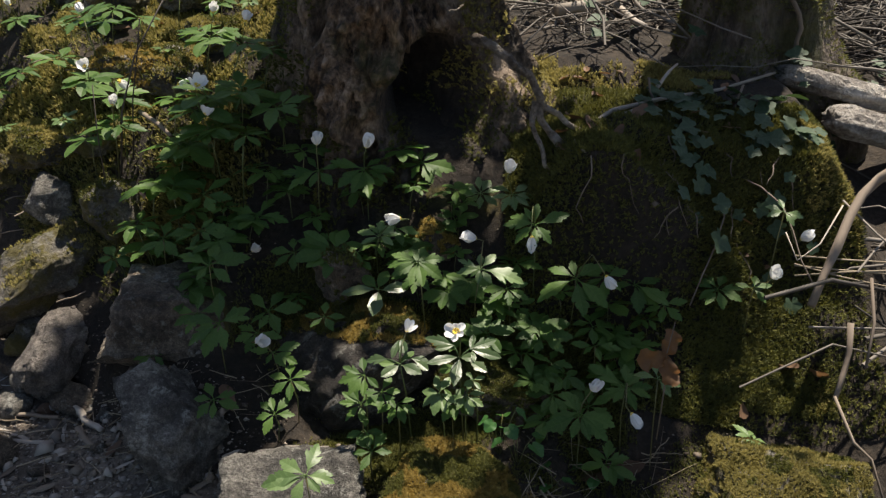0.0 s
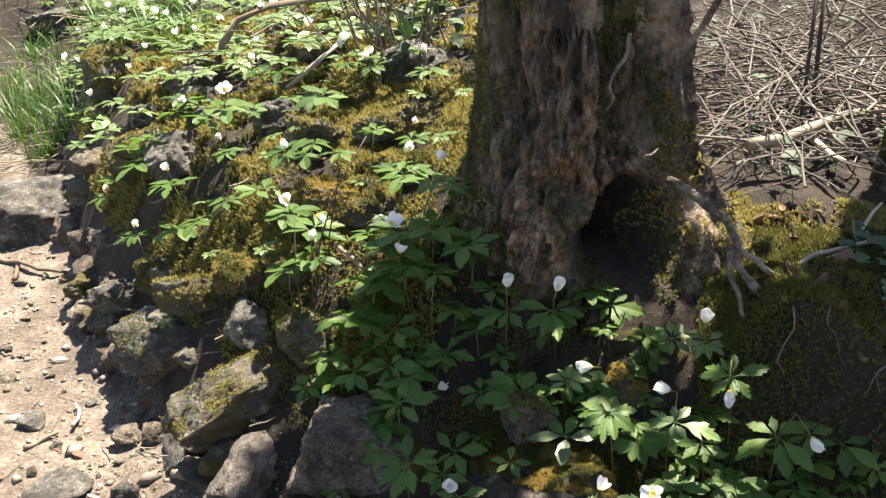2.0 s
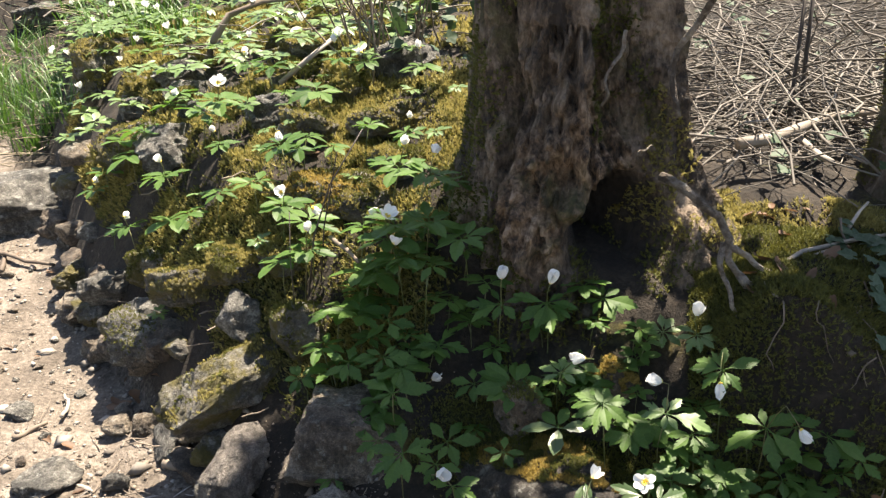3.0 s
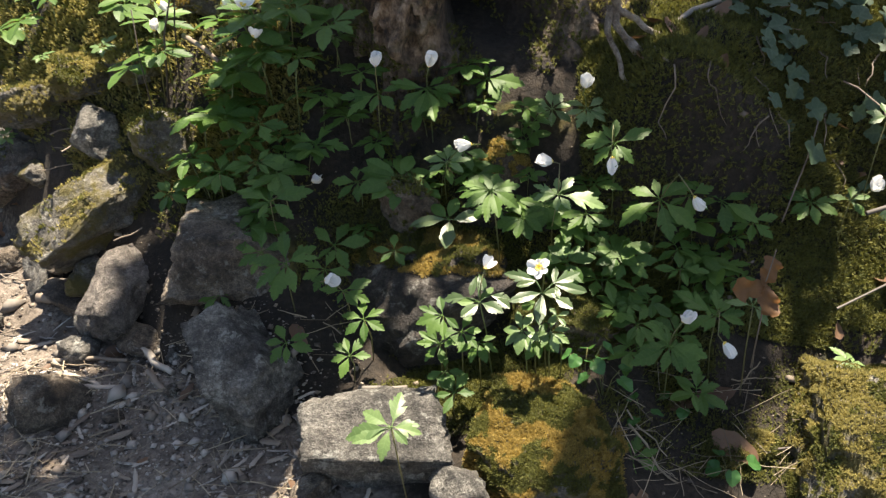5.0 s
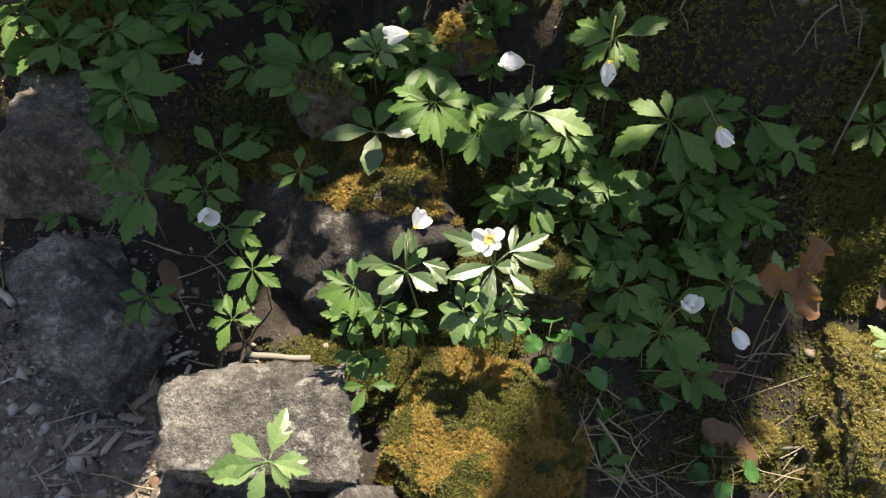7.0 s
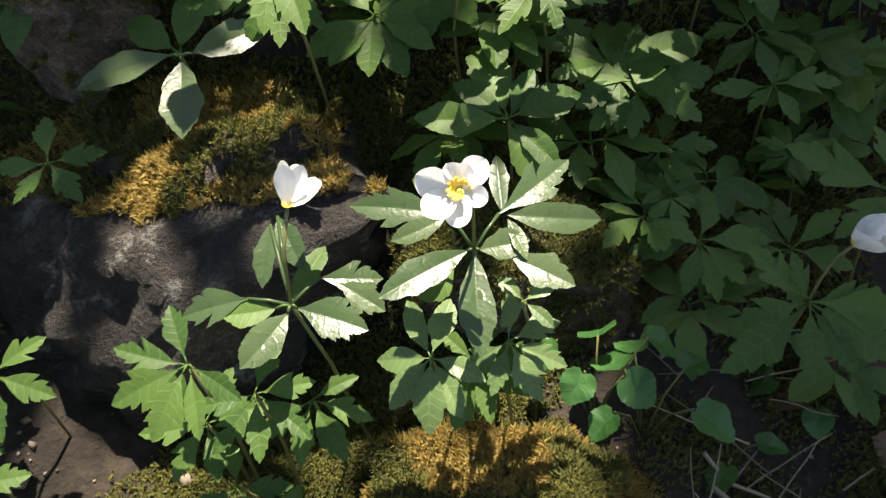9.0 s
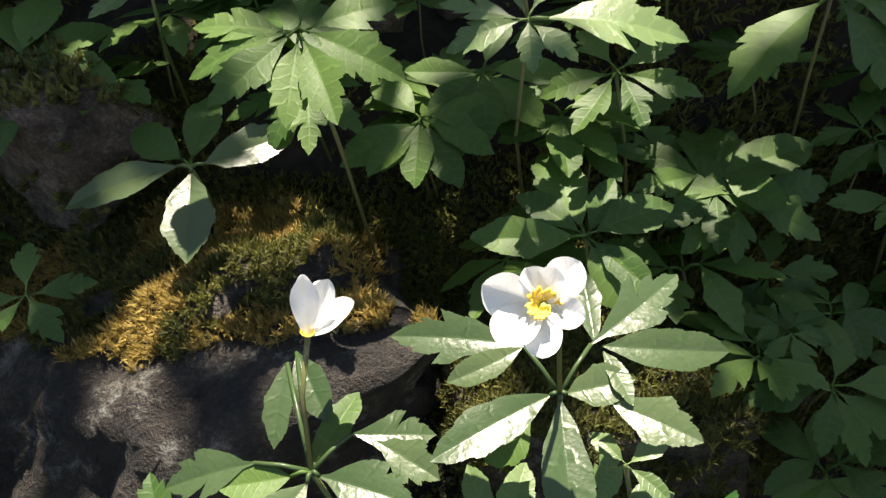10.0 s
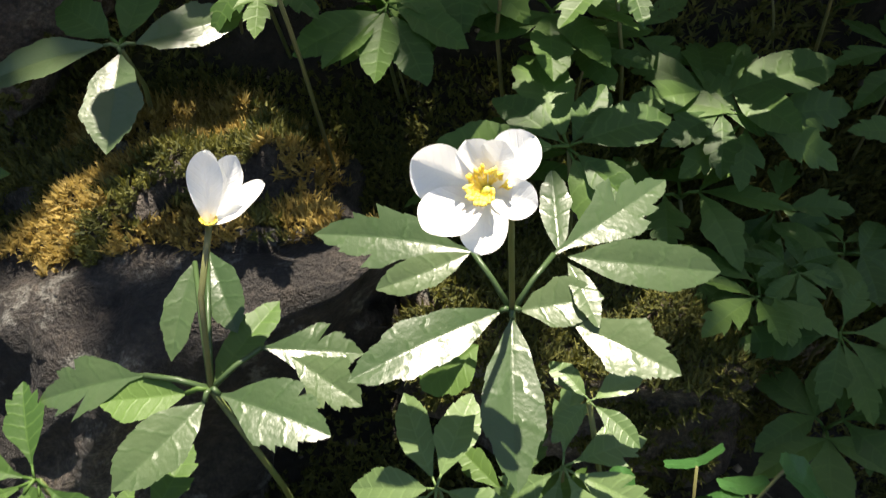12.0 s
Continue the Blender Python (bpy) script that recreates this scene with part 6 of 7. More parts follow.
for _ in range(150):
    x, y = rng.uniform(0.14, 1.1), rng.uniform(1.42, 2.7)
    places.append((Vector((x, y, height(x, y) + rng.uniform(0.02, 0.09))), Vector((0, -0.2, 1)), rng.uniform(0.5, 1.0)))
ivy_patch(places, "scattered green ivy runners among dry canes", 9)
places = []
for _ in range(110):
    th, ph = rng.uniform(0, 2 * math.pi), rng.uniform(0, 1)
    v = Vector((math.cos(th) * 0.15, math.sin(th) * 0.15, 0.03 + 0.36 * ph))
    places.append((Vector((-0.40, 1.92, height(-0.40, 1.92))) + v * rng.uniform(0.6, 1.05), Vector((v.x, v.y, 0.12)), rng.uniform(0.7, 1.2)))
ivy_patch(places, "dark ivy bush behind the old tree", 6, (((-0.40, 1.92, 0.38), (-0.36, 1.90, 0.85)), ((-0.42, 1.94, 0.38), (-0.48, 1.95, 0.8))))


# ---- grass ----
def grass_clump(x, y, blades, tall, seed, reach=0.10):
    sh = Shape()
    r = random.Random(seed)
    for _ in range(blades):
        th, off = r.uniform(0, 2 * math.pi), r.uniform(0, reach * 0.5)
        bx, by = math.cos(th) * off, math.sin(th) * off
        lean, h = r.uniform(0.3, 1.5), tall * r.uniform(0.4, 1.05)
        way = Vector((math.cos(th + r.uniform(-0.7, 0.7)), math.sin(th + r.uniform(-0.7, 0.7)), 0))
        side = Vector((-way.y, way.x, 0))
        verts, uvs = [], []
        for i in range(7):
            s = i / 6
            p = Vector((bx, by, -0.01)) + way * (lean * h * s * s * 0.8) + Vector((0, 0, h * (s - 0.36 * lean * s * s)))
            w = 0.0021 * (1 - s) ** 0.6 + 0.0002
            verts += [p - side * w, p + side * w]
            uvs += [(0.2, s), (0.8, s)]
        sh.add(verts, [(2 * i, 2 * i + 1, 2 * i + 3, 2 * i + 2) for i in range(6)], uvs)
    ob = new("grass_clump", sh.mesh("grass_clump", GRASS))
    ob.location = (x, y, height(x, y))
    return tagged(ob, "bright green tuft of long grass blades", "grass", "grass tufts at the path's edge", "stuff")


grass_clump(-1.803, 2.500, 66, 0.24, 21, 0.16)
grass_clump(-1.971, 2.603, 66, 0.24, 22, 0.16)
grass_clump(-1.793, 2.653, 54, 0.22, 23, 0.16)
grass_clump(-2.098, 2.912, 66, 0.25, 24, 0.16)
grass_clump(-2.148, 2.810, 54, 0.24, 25, 0.16)
grass_clump(-2.266, 3.353, 54, 0.24, 26, 0.16)
grass_clump(-2.452, 3.443, 54, 0.24, 27, 0.16)
grass_clump(-1.560, 2.327, 42, 0.18, 28, 0.16)
grass_clump(-1.534, 2.786, 36, 0.26, 29, 0.16)
grass_clump(-1.181, 2.308, 30, 0.22, 30, 0.16)
grass_clump(-1.990, 2.700, 42, 0.24, 1, 0.16)
grass_clump(-1.766, 2.554, 42, 0.22, 2, 0.16)
grass_clump(-2.314, 3.103, 36, 0.24, 3, 0.16)
grass_clump(-1.340, 2.448, 30, 0.26, 4, 0.16)
grass_clump(-2.186, 3.526, 24, 0.22, 5, 0.16)
grass_clump(-2.169, 3.148, 30, 0.24, 6, 0.16)
grass_clump(-1.320, 2.537, 18, 0.25, 7, 0.16)
grass_clump(-2.039, 3.511, 18, 0.2, 8, 0.16)
grass_clump(-1.907, 3.033, 30, 0.26, 31, 0.16)
grass_clump(-1.513, 2.544, 30, 0.26, 32, 0.16)
grass_clump(-1.616, 2.833, 36, 0.3, 33, 0.16)
grass_clump(-1.452, 2.776, 30, 0.28, 34, 0.16)
grass_clump(-2.122, 3.525, 36, 0.28, 35, 0.16)
grass_clump(-1.236, 2.519, 24, 0.26, 36, 0.16)


# ---- dead wood ----
def log_mesh(a, b, r, seed, seg=40, rings=50, ragged=0.25):
    a, b = Vector(a), Vector(b)
    way = (b - a).normalized()
    s1 = way.cross(Vector((0, 0, 1))).normalized()
    s2 = s1.cross(way)
    verts = []
    for i in range(rings + 1):
        s = i / rings
        for k in range(seg):
            th = 2 * math.pi * k / seg
            c, q = math.cos(th), math.sin(th)
            groove = abs(noise.noise(Vector((c * 4, q * 4, s * 1.2 + seed)))) * 0.30 + abs(noise.noise(Vector((c * 12, q * 12, s * 2.5 + seed)))) * 0.12
            rad = r * (1.08 - groove + 0.12 * noise.noise(Vector((c, q, s * 4 + seed))))
            along = s + (ragged * 0.3 * noise.noise(Vector((c * 5, q * 5, seed))) if i == 0 else 0)
            if s < 0.12:
                rad *= 0.55 + 0.45 * (s / 0.12) ** 0.5
            verts.append(a.lerp(b, along) + (s1 * c * rad + s2 * q * rad * 0.8))
    i = np.arange(rings)[:, None] * seg
    k = np.arange(seg)[None, :]
    faces = [tuple(int(n) for n in f) for f in np.stack([i + k, i + (k + 1) % seg, i + seg + (k + 1) % seg, i + seg + k], -1).reshape(-1, 4)]
    sh = Shape()
    sh.add(verts + [a + way * 0.01], faces + [((rings + 1) * seg, (n + 1) % seg, n) for n in range(seg)])
    return sh.mesh("dead_log", LOG)


def wood(name, mesh, label, category, group=""):
    return tagged(new(name, mesh), label, category, group)


wood("dead_log", log_mesh((0.552, 1.493, 0.281), (0.911, 1.535, 0.175), 0.026, 3), "split weathered grey log with deep grain", "log")
wood("dead_log", log_mesh((0.626, 1.437, 0.223), (0.972, 1.514, 0.098), 0.034, 8, ragged=0.1), "smooth grey barkless log under another", "log")
wood("stick", stick_mesh("stick", [Vector((0.640, 1.168, 0.262)), Vector((0.610, 1.182, 0.230)), Vector((0.585, 1.169, 0.210)), Vector((0.562, 1.143, 0.188)), Vector((0.534, 1.100, 0.159)), Vector((0.515, 1.075, 0.138)), Vector((0.491, 1.042, 0.104))], 0.0075, 0.006, TWIG), "bent grey-brown branch beside the mound", "stick", "sticks lying about")
wood("stick", stick_mesh("stick", [Vector((0.532, 1.006, 0.101)), Vector((0.529, 0.986, 0.069)), Vector((0.520, 0.970, 0.043)), Vector((0.505, 0.945, 0.021))], 0.0045, 0.0035, TWIG), "short bleached stick standing in litter", "stick", "sticks lying about")
wood("stick", stick_mesh("stick", [Vector((0.505, 0.947, 0.025)), Vector((0.516, 0.893, -0.006)), Vector((0.534, 0.875, -0.018)), Vector((0.545, 0.823, -0.065))], 0.0022, 0.0015, TWIG), "thin pale stick on dark soil", "stick", "sticks lying about")
wood("straw", stick_mesh("straw", [Vector((0.483, 1.105, 0.131)), Vector((0.547, 1.095, 0.129)), Vector((0.642, 1.093, 0.121))], 0.0013, 0.0011, STRAW), "straight thin dry straw", "stick", "sticks lying about")
wood("straw", stick_mesh("straw", [Vector((0.483, 1.097, 0.119)), Vector((0.547, 1.093, 0.127)), Vector((0.642, 1.097, 0.128))], 0.0013, 0.0011, STRAW), "straight thin dry straw", "stick", "sticks lying about")
wood("straw", stick_mesh("straw", [Vector((0.483, 1.112, 0.143)), Vector((0.547, 1.102, 0.142)), Vector((0.642, 1.102, 0.135))], 0.0013, 0.0011, STRAW), "straight thin dry straw", "stick", "sticks lying about")
wood("straw", stick_mesh("straw", [Vector((0.483, 1.106, 0.133)), Vector((0.547, 1.089, 0.121)), Vector((0.641, 1.082, 0.102))], 0.0013, 0.0011, STRAW), "straight thin dry straw", "stick", "sticks lying about")
wood("straw", stick_mesh("straw", [Vector((0.565, 1.182, 0.194)), Vector((0.600, 1.131, 0.166)), Vector((0.637, 1.094, 0.142))], 0.0015, 0.0015, PALE_STICK), "straight thin dry straw", "stick", "sticks lying about")
wood("straw", stick_mesh("straw", [Vector((0.557, 1.160, 0.197)), Vector((0.516, 1.113, 0.161)), Vector((0.480, 1.091, 0.147)), Vector((0.472, 1.129, 0.171))], 0.0012, 0.001, PALE_STICK), "straight thin dry straw", "stick", "sticks lying about")
wood("stick", stick_mesh("stick", [Vector((0.569, 1.055, 0.140)), Vector((0.563, 1.007, 0.100)), Vector((0.542, 0.959, 0.062))], 0.0025, 0.002, TWIG), "upright green-brown twig among straws", "stick", "sticks lying about")
wood("stick", stick_mesh("stick", [Vector((0.174, 1.218, 0.267)), Vector((0.196, 1.241, 0.283)), Vector((0.239, 1.267, 0.302)), Vector((0.322, 1.318, 0.301)), Vector((0.425, 1.388, 0.289)), Vector((0.541, 1.485, 0.283))], 0.004, 0.0025, PALE_STICK), "pale crooked twig lying on the mound", "stick", "sticks lying about")
wood("stick", stick_mesh("stick", [Vector((0.170, 1.219, 0.269)), Vector((0.222, 1.256, 0.286)), Vector((0.289, 1.292, 0.299))], 0.003, 0.002, PALE_STICK), "pale crooked twig lying on the mound", "stick", "sticks lying about")
wood("stick", stick_mesh("stick", [Vector((0.318, 1.346, 0.309)), Vector((0.345, 1.399, 0.316)), Vector((0.365, 1.435, 0.316))], 0.003, 0.002, PALE_STICK), "short pale twig on moss", "stick", "sticks lying about")
wood("stick", stick_mesh("stick", [Vector((0.175, 1.538, 0.378)), Vector((0.233, 1.564, 0.379)), Vector((0.287, 1.619, 0.382)), Vector((0.368, 1.747, 0.368)), Vector((0.462, 1.812, 0.363))], 0.011, 0.008, PALE_STICK), "white fallen branch on brushwood", "stick", "sticks lying about")
wood("stick", stick_mesh("stick", [Vector((0.291, 1.637, 0.361)), Vector((0.310, 1.538, 0.358)), Vector((0.324, 1.516, 0.356))], 0.006, 0.004, PALE_STICK), "white fallen branch on brushwood", "stick", "sticks lying about")
wood("sapling", stick_mesh("sapling", [Vector((0.288, 1.751, 0.179)), Vector((0.298, 1.782, 0.314)), Vector((0.312, 1.831, 0.485)), Vector((0.320, 1.857, 0.611))], 0.0048, 0.0038, DARK_STEM), "slender dark upright sapling stem", "stick", "sticks lying about")
wood("sapling", stick_mesh("sapling", [Vector((0.314, 1.771, 0.209)), Vector((0.320, 1.797, 0.335)), Vector((0.329, 1.839, 0.493)), Vector((0.334, 1.860, 0.610))], 0.0048, 0.0038, DARK_STEM), "slender dark upright sapling stem", "stick", "sticks lying about")
wood("sapling", stick_mesh("sapling", [Vector((0.677, 1.662, 0.175)), Vector((0.662, 1.683, 0.289)), Vector((0.644, 1.685, 0.412))], 0.004, 0.003, PALE_STICK), "slender pale upright cane", "stick", "sticks lying about")
wood("stick", stick_mesh("stick", [Vector((-0.986, 2.049, 0.418)), Vector((-0.949, 2.020, 0.473)), Vector((-0.925, 2.071, 0.522)), Vector((-0.861, 2.137, 0.544)), Vector((-0.658, 2.084, 0.565)), Vector((-0.497, 2.089, 0.588))], 0.01, 0.006, TWIG), "grey crooked fallen branch", "stick", "sticks lying about")
wood("stick", stick_mesh("stick", [Vector((-1.112, 2.179, 0.423)), Vector((-0.999, 2.108, 0.446)), Vector((-0.933, 2.030, 0.464))], 0.008, 0.007, TWIG), "grey crooked fallen branch", "stick", "sticks lying about")
wood("stick", stick_mesh("stick", [Vector((-0.709, 1.779, 0.429)), Vector((-0.651, 1.790, 0.472)), Vector((-0.602, 1.823, 0.509))], 0.006, 0.004, PALE_STICK), "pale straight stick leaning on the bank", "stick", "sticks lying about")
wood("sapling", stick_mesh("sapling", [Vector((-0.496, 1.229, 0.219)), Vector((-0.485, 1.252, 0.312)), Vector((-0.458, 1.272, 0.390)), Vector((-0.406, 1.298, 0.471))], 0.0016, 0.001, DARK_STEM), "thin dark bare sapling", "stick", "sticks lying about")
wood("sapling", stick_mesh("sapling", [Vector((-0.478, 1.242, 0.238)), Vector((-0.473, 1.271, 0.323)), Vector((-0.453, 1.280, 0.405)), Vector((-0.443, 1.277, 0.442))], 0.0014, 0.0008, DARK_STEM), "thin dark bare sapling", "stick", "sticks lying about")
wood("sapling", stick_mesh("sapling", [Vector((-0.511, 1.203, 0.218)), Vector((-0.520, 1.231, 0.283)), Vector((-0.517, 1.243, 0.355))], 0.0012, 0.0008, DARK_STEM), "thin dark bare sapling", "stick", "sticks lying about")
wood("stick", stick_mesh("stick", [Vector((-0.466, 1.274, 0.302)), Vector((-0.427, 1.235, 0.297)), Vector((-0.405, 1.213, 0.288))], 0.004, 0.003, TWIG), "mossy stick between plants", "stick", "sticks lying about")
wood("stick", stick_mesh("stick", wander((-1.540, 1.828, 0.003), (-1.312, 1.763, 0.004), 6, 0.05, 2), 0.006, 0.004, TWIG), "brown twig lying on the path", "stick", "sticks lying about")
wood("stick", stick_mesh("stick", wander((-1.435, 1.738, -0.006), (-1.490, 1.854, 0.006), 4, 0.05, 3), 0.006, 0.005, TWIG), "brown twig lying on the path", "stick", "sticks lying about")
wood("stick", stick_mesh("stick", wander((-0.210, 0.868, 0.004), (-0.150, 0.866, 0.006), 6, 0.02, 6), 0.0034, 0.0030, CANE), "bleached wood fragment behind the slab", "stick", "sticks lying about")
wood("stick", stick_mesh("stick", wander((-0.529, 0.983, -0.027), (-0.473, 0.938, -0.028), 6, 0.10, 5), 0.006, 0.0042, PALE_STICK), "splintered bleached wood fragment on soil", "stick", "sticks lying about")
wood("stick", stick_mesh("stick", wander((-0.729, 1.112, -0.031), (-0.660, 1.094, -0.026), 6, 0.10, 10), 0.008, 0.0056, TWIG), "broken brown stick on soil", "stick", "sticks lying about")
wood("stick", stick_mesh("stick", wander((-0.664, 0.979, -0.039), (-0.544, 0.966, -0.030), 6, 0.10, 15), 0.004, 0.0028, TWIG), "thin bent root on soil", "stick", "sticks lying about")
wood("stick", stick_mesh("stick", wander((-0.508, 0.945, -0.030), (-0.428, 0.862, -0.032), 6, 0.10, 15), 0.005, 0.0035, TWIG), "bent rootlet on dark soil", "stick", "sticks lying about")
wood("stick", stick_mesh("stick", wander((-0.652, 1.146, 0.020), (-0.550, 1.136, 0.069), 6, 0.10, 10), 0.004, 0.0028, PALE_STICK), "peeling curved root under the long stone", "stick", "sticks lying about")
wood("stick", stick_mesh("stick", wander((-0.981, 1.228, -0.038), (-1.017, 1.298, -0.039), 6, 0.10, 16), 0.004, 0.0028, PALE_STICK), "small stick on the path", "stick", "sticks lying about")
wood("stick", stick_mesh("stick", wander((-1.032, 1.159, -0.038), (-0.999, 1.211, -0.039), 6, 0.10, 16), 0.005, 0.0035, TWIG), "small stick on the path", "stick", "sticks lying about")
wood("stick", stick_mesh("stick", wander((0.116, 0.839, -0.038), (0.171, 0.792, -0.092), 6, 0.10, 6), 0.0016, 0.0011, STRAW), "long dry straw in the hollow", "stick", "sticks lying about")
wood("stick", stick_mesh("stick", wander((0.280, 0.849, -0.095), (0.340, 0.848, -0.101), 6, 0.10, 7), 0.0022, 0.0015, DARK_STEM), "thin dark twig across the mossy block", "stick", "sticks lying about")
wood("stick", stick_mesh("stick", wander((0.116, 0.855, -0.031), (0.163, 0.825, -0.083), 6, 0.10, 2), 0.0012, 0.0008, STRAW), "long dry straw in the hollow", "stick", "sticks lying about")
wood("stick", stick_mesh("stick", wander((0.259, 0.909, -0.058), (0.296, 0.943, -0.042), 6, 0.10, 0), 0.001, 0.0007, STRAW), "dry straw in the hollow", "stick", "sticks lying about")
wood("stick", stick_mesh("stick", wander((0.256, 0.920, -0.049), (0.313, 0.927, -0.058), 6, 0.10, 7), 0.001, 0.0007, STRAW), "dry straw in the hollow", "stick", "sticks lying about")


dead_spots = []


def clear_spot(c, v):
    """Whether a cane keeps off the second trunk's foot and the logs beside it."""
    return not any(0.40 < (c + v * k).x < 0.80 and 1.34 < (c + v * k).y < 1.74 for k in (-1, -0.5, 0, 0.5, 1))


def cane_heap(name, box, count, seed, label, mat=CANE, length=(0.15, 0.6), lift=0.10, thick=(0.0012, 0.0042), flat=0.22):
    sh = Shape()
    r = random.Random(seed)
    x0, x1, y0, y1 = box
    for j in range(count):
        x, y = r.uniform(x0, x1), r.uniform(y0, y1)
        th, ln = r.uniform(0, math.pi), r.uniform(*length)
        v = Vector((math.cos(th), math.sin(th) * 0.7, r.gauss(0, flat))).normalized() * ln * 0.5
        c = Vector((x, y, height(x, y) + abs(v.z) + r.random() ** 2 * lift + 0.003))
        rad = r.uniform(*thick)
        if not clear_spot(c, v) and mat is CANE and r.random() < 0.93:
            continue
        sh.tube(wander(c - v, c + v, 5, 0.03 if mat is STRAW else 0.09, j + seed), [rad, rad, rad * 0.9, rad * 0.8, rad * 0.7, rad * 0.5], 5, 0.0, False)
    return tagged(new(name, sh.mesh(name, mat)), label, "brushwood", kind="stuff")


cane_heap("brushwood", (0.14, 1.9, 1.40, 3.4), 1700, 2, "tangled heap of dry grey canes and twigs", thick=(0.0006, 0.0024), length=(0.12, 0.5))
cane_heap("brushwood", (0.14, 1.3, 1.75, 2.3), 420, 21, "bleached canes lying thick behind the second trunk", thick=(0.001, 0.0030), length=(0.12, 0.42), lift=0.07)
cane_heap("brushwood", (0.62, 1.3, 0.95, 1.7), 190, 3, "dry canes lying beside the mossy mound")
cane_heap("brushwood", (-1.0, -0.3, 1.95, 3.2), 130, 4, "dry stalks behind the flowering bank", lift=0.08, flat=0.2, thick=(0.0008, 0.0022), length=(0.12, 0.4))
cane_heap("brushwood", (-2.0, 1.6, 2.9, 5.5), 700, 5, "dry stalks and twigs deeper in the wood", lift=0.2, length=(0.3, 0.8), thick=(0.001, 0.004), flat=0.12)
cane_heap("fine_twigs", (-0.9, -0.24, 0.68, 0.98), 300, 6, "thin broken twigs and straws on the soil", STRAW, (0.015, 0.07), 0.006, (0.0004, 0.0011), 0.12)
cane_heap("fine_twigs", (0.10, 0.40, 0.74, 0.93), 90, 7, "dry grass straws in the hollow between stones", STRAW, (0.02, 0.09), 0.02, (0.0003, 0.0006), 0.25)
cane_heap("fine_twigs", (-1.4, -0.55, 1.0, 1.9), 90, 8, "thin twigs lying on trodden soil", TWIG, (0.02, 0.09), 0.004, (0.0006, 0.0016), 0.05)

cane_heap("dead_grass", (-3.2, -1.55, 1.95, 4.0), 700, 12, "matted dead grass on the slope by the path", STRAW, (0.08, 0.3), 0.05, (0.0008, 0.002), 0.15)

for j in range(290):
    x, y = rng.uniform(0.14, 1.0), rng.uniform(1.42, 2.2)
    th, ln = rng.uniform(0, math.pi), rng.uniform(0.12, 0.45)
    v = Vector((math.cos(th), math.sin(th) * 0.7, rng.gauss(0, 0.2))).normalized() * ln * 0.5
    c = Vector((x, y, height(x, y) + abs(v.z) + 0.02 + rng.random() * 0.06))
    rad = rng.uniform(0.0008, 0.0030) if j % 4 else rng.uniform(0.002, 0.0036)
    if not clear_spot(c, v):
        continue
    wood("dry_cane", stick_mesh("dry_cane", wander(c - v, c + v, 5, 0.09, j), rad, rad * 0.6, CANE, 6), "dry grey-brown cane in the brushwood heap", "cane", "dry canes in the heap")

for j in range(26):
    x, y = rng.uniform(0.14, 0.50), rng.uniform(1.13, 1.24)
    z = height(x, y)
    end = Vector((x + rng.uniform(-0.04, 0.04), y - rng.uniform(0.02, 0.05), z - rng.uniform(0.02, 0.08)))
    wood("rootlet", stick_mesh("rootlet", wander((x, y, z + 0.004), end, 6, 0.12, j), 0.0014, 0.0005, TWIG, 5), "thin brown rootlet hanging from the earth mound", "root", "rootlets on the mound")
for j in range(36):
    x, y = rng.uniform(0.12, 0.52), rng.uniform(1.14, 1.45)
    dead_spots.append((x, y))

# upright brown stalks growing behind the flowers
for j in range(26):
    x, y = rng.gauss(-0.50, 0.05), rng.gauss(1.90, 0.05)
    z = height(x, y)
    top = Vector((x + rng.uniform(-0.22, 0.12), y + rng.uniform(-0.12, 0.12), z + rng.uniform(0.25, 0.5)))
    wood("dead_stalk", stick_mesh("dead_stalk", wander((x, y, z - 0.01), top, 6, 0.06, j), 0.0022, 0.0011, TWIG, 5), "thin upright brown dead stalk", "stalk", "dead stalks behind the flowers")


# ---- pebbles, crumbs and leaf litter ----
def crumbs(name, box, count, size, mat, label, seed, keep):
    """Many small angular grains lying on the ground."""
    r = np.random.default_rng(seed)
    base = np.array([(1, 0, 0), (-1, 0, 0), (0, 1, 0), (0, -1, 0), (0, 0, 1), (0, 0, -1)], dtype=float)
    tri = np.array([(0, 2, 4), (2, 1, 4), (1, 3, 4), (3, 0, 4), (2, 0, 5), (1, 2, 5), (3, 1, 5), (0, 3, 5)])
    verts, faces = [], []
    n = 0
    for _ in range(count):
        x, y = r.uniform(box[0], box[1]), r.uniform(box[2], box[3])
        if r.random() > keep(x, y):
            continue
        s = size * (0.35 + r.pareto(2.6) * 0.5)
        s = min(s, size * 4)
        a = r.uniform(0, 6.28)
        v = (base * r.uniform(0.55, 1.25, (6, 1))) * (s, s * r.uniform(0.6, 1), s * r.uniform(0.4, 0.8))
        c, q = math.cos(a), math.sin(a)
        v = v @ np.array([(c, -q, 0), (q, c, 0), (0, 0, 1)])
        verts.append(v + (x, y, height(x, y) + s * 0.2))
        faces.append(tri + n * 6)
        n += 1
    me = quick_mesh(name, np.concatenate(verts), np.concatenate(faces), mat)
    return tagged(new(name, me), label, "gravel", kind="stuff")


crumbs("path_grit", (-2.2, -0.4, 0.85, 2.6), 9000, 0.0042, GRIT, "pale grit and gravel on the trodden path", 1, path_share)
crumbs("path_gravel", (-2.0, -0.5, 0.85, 2.3), 1500, 0.0085, GRIT, "small angular stones on the trodden path", 5, path_share)
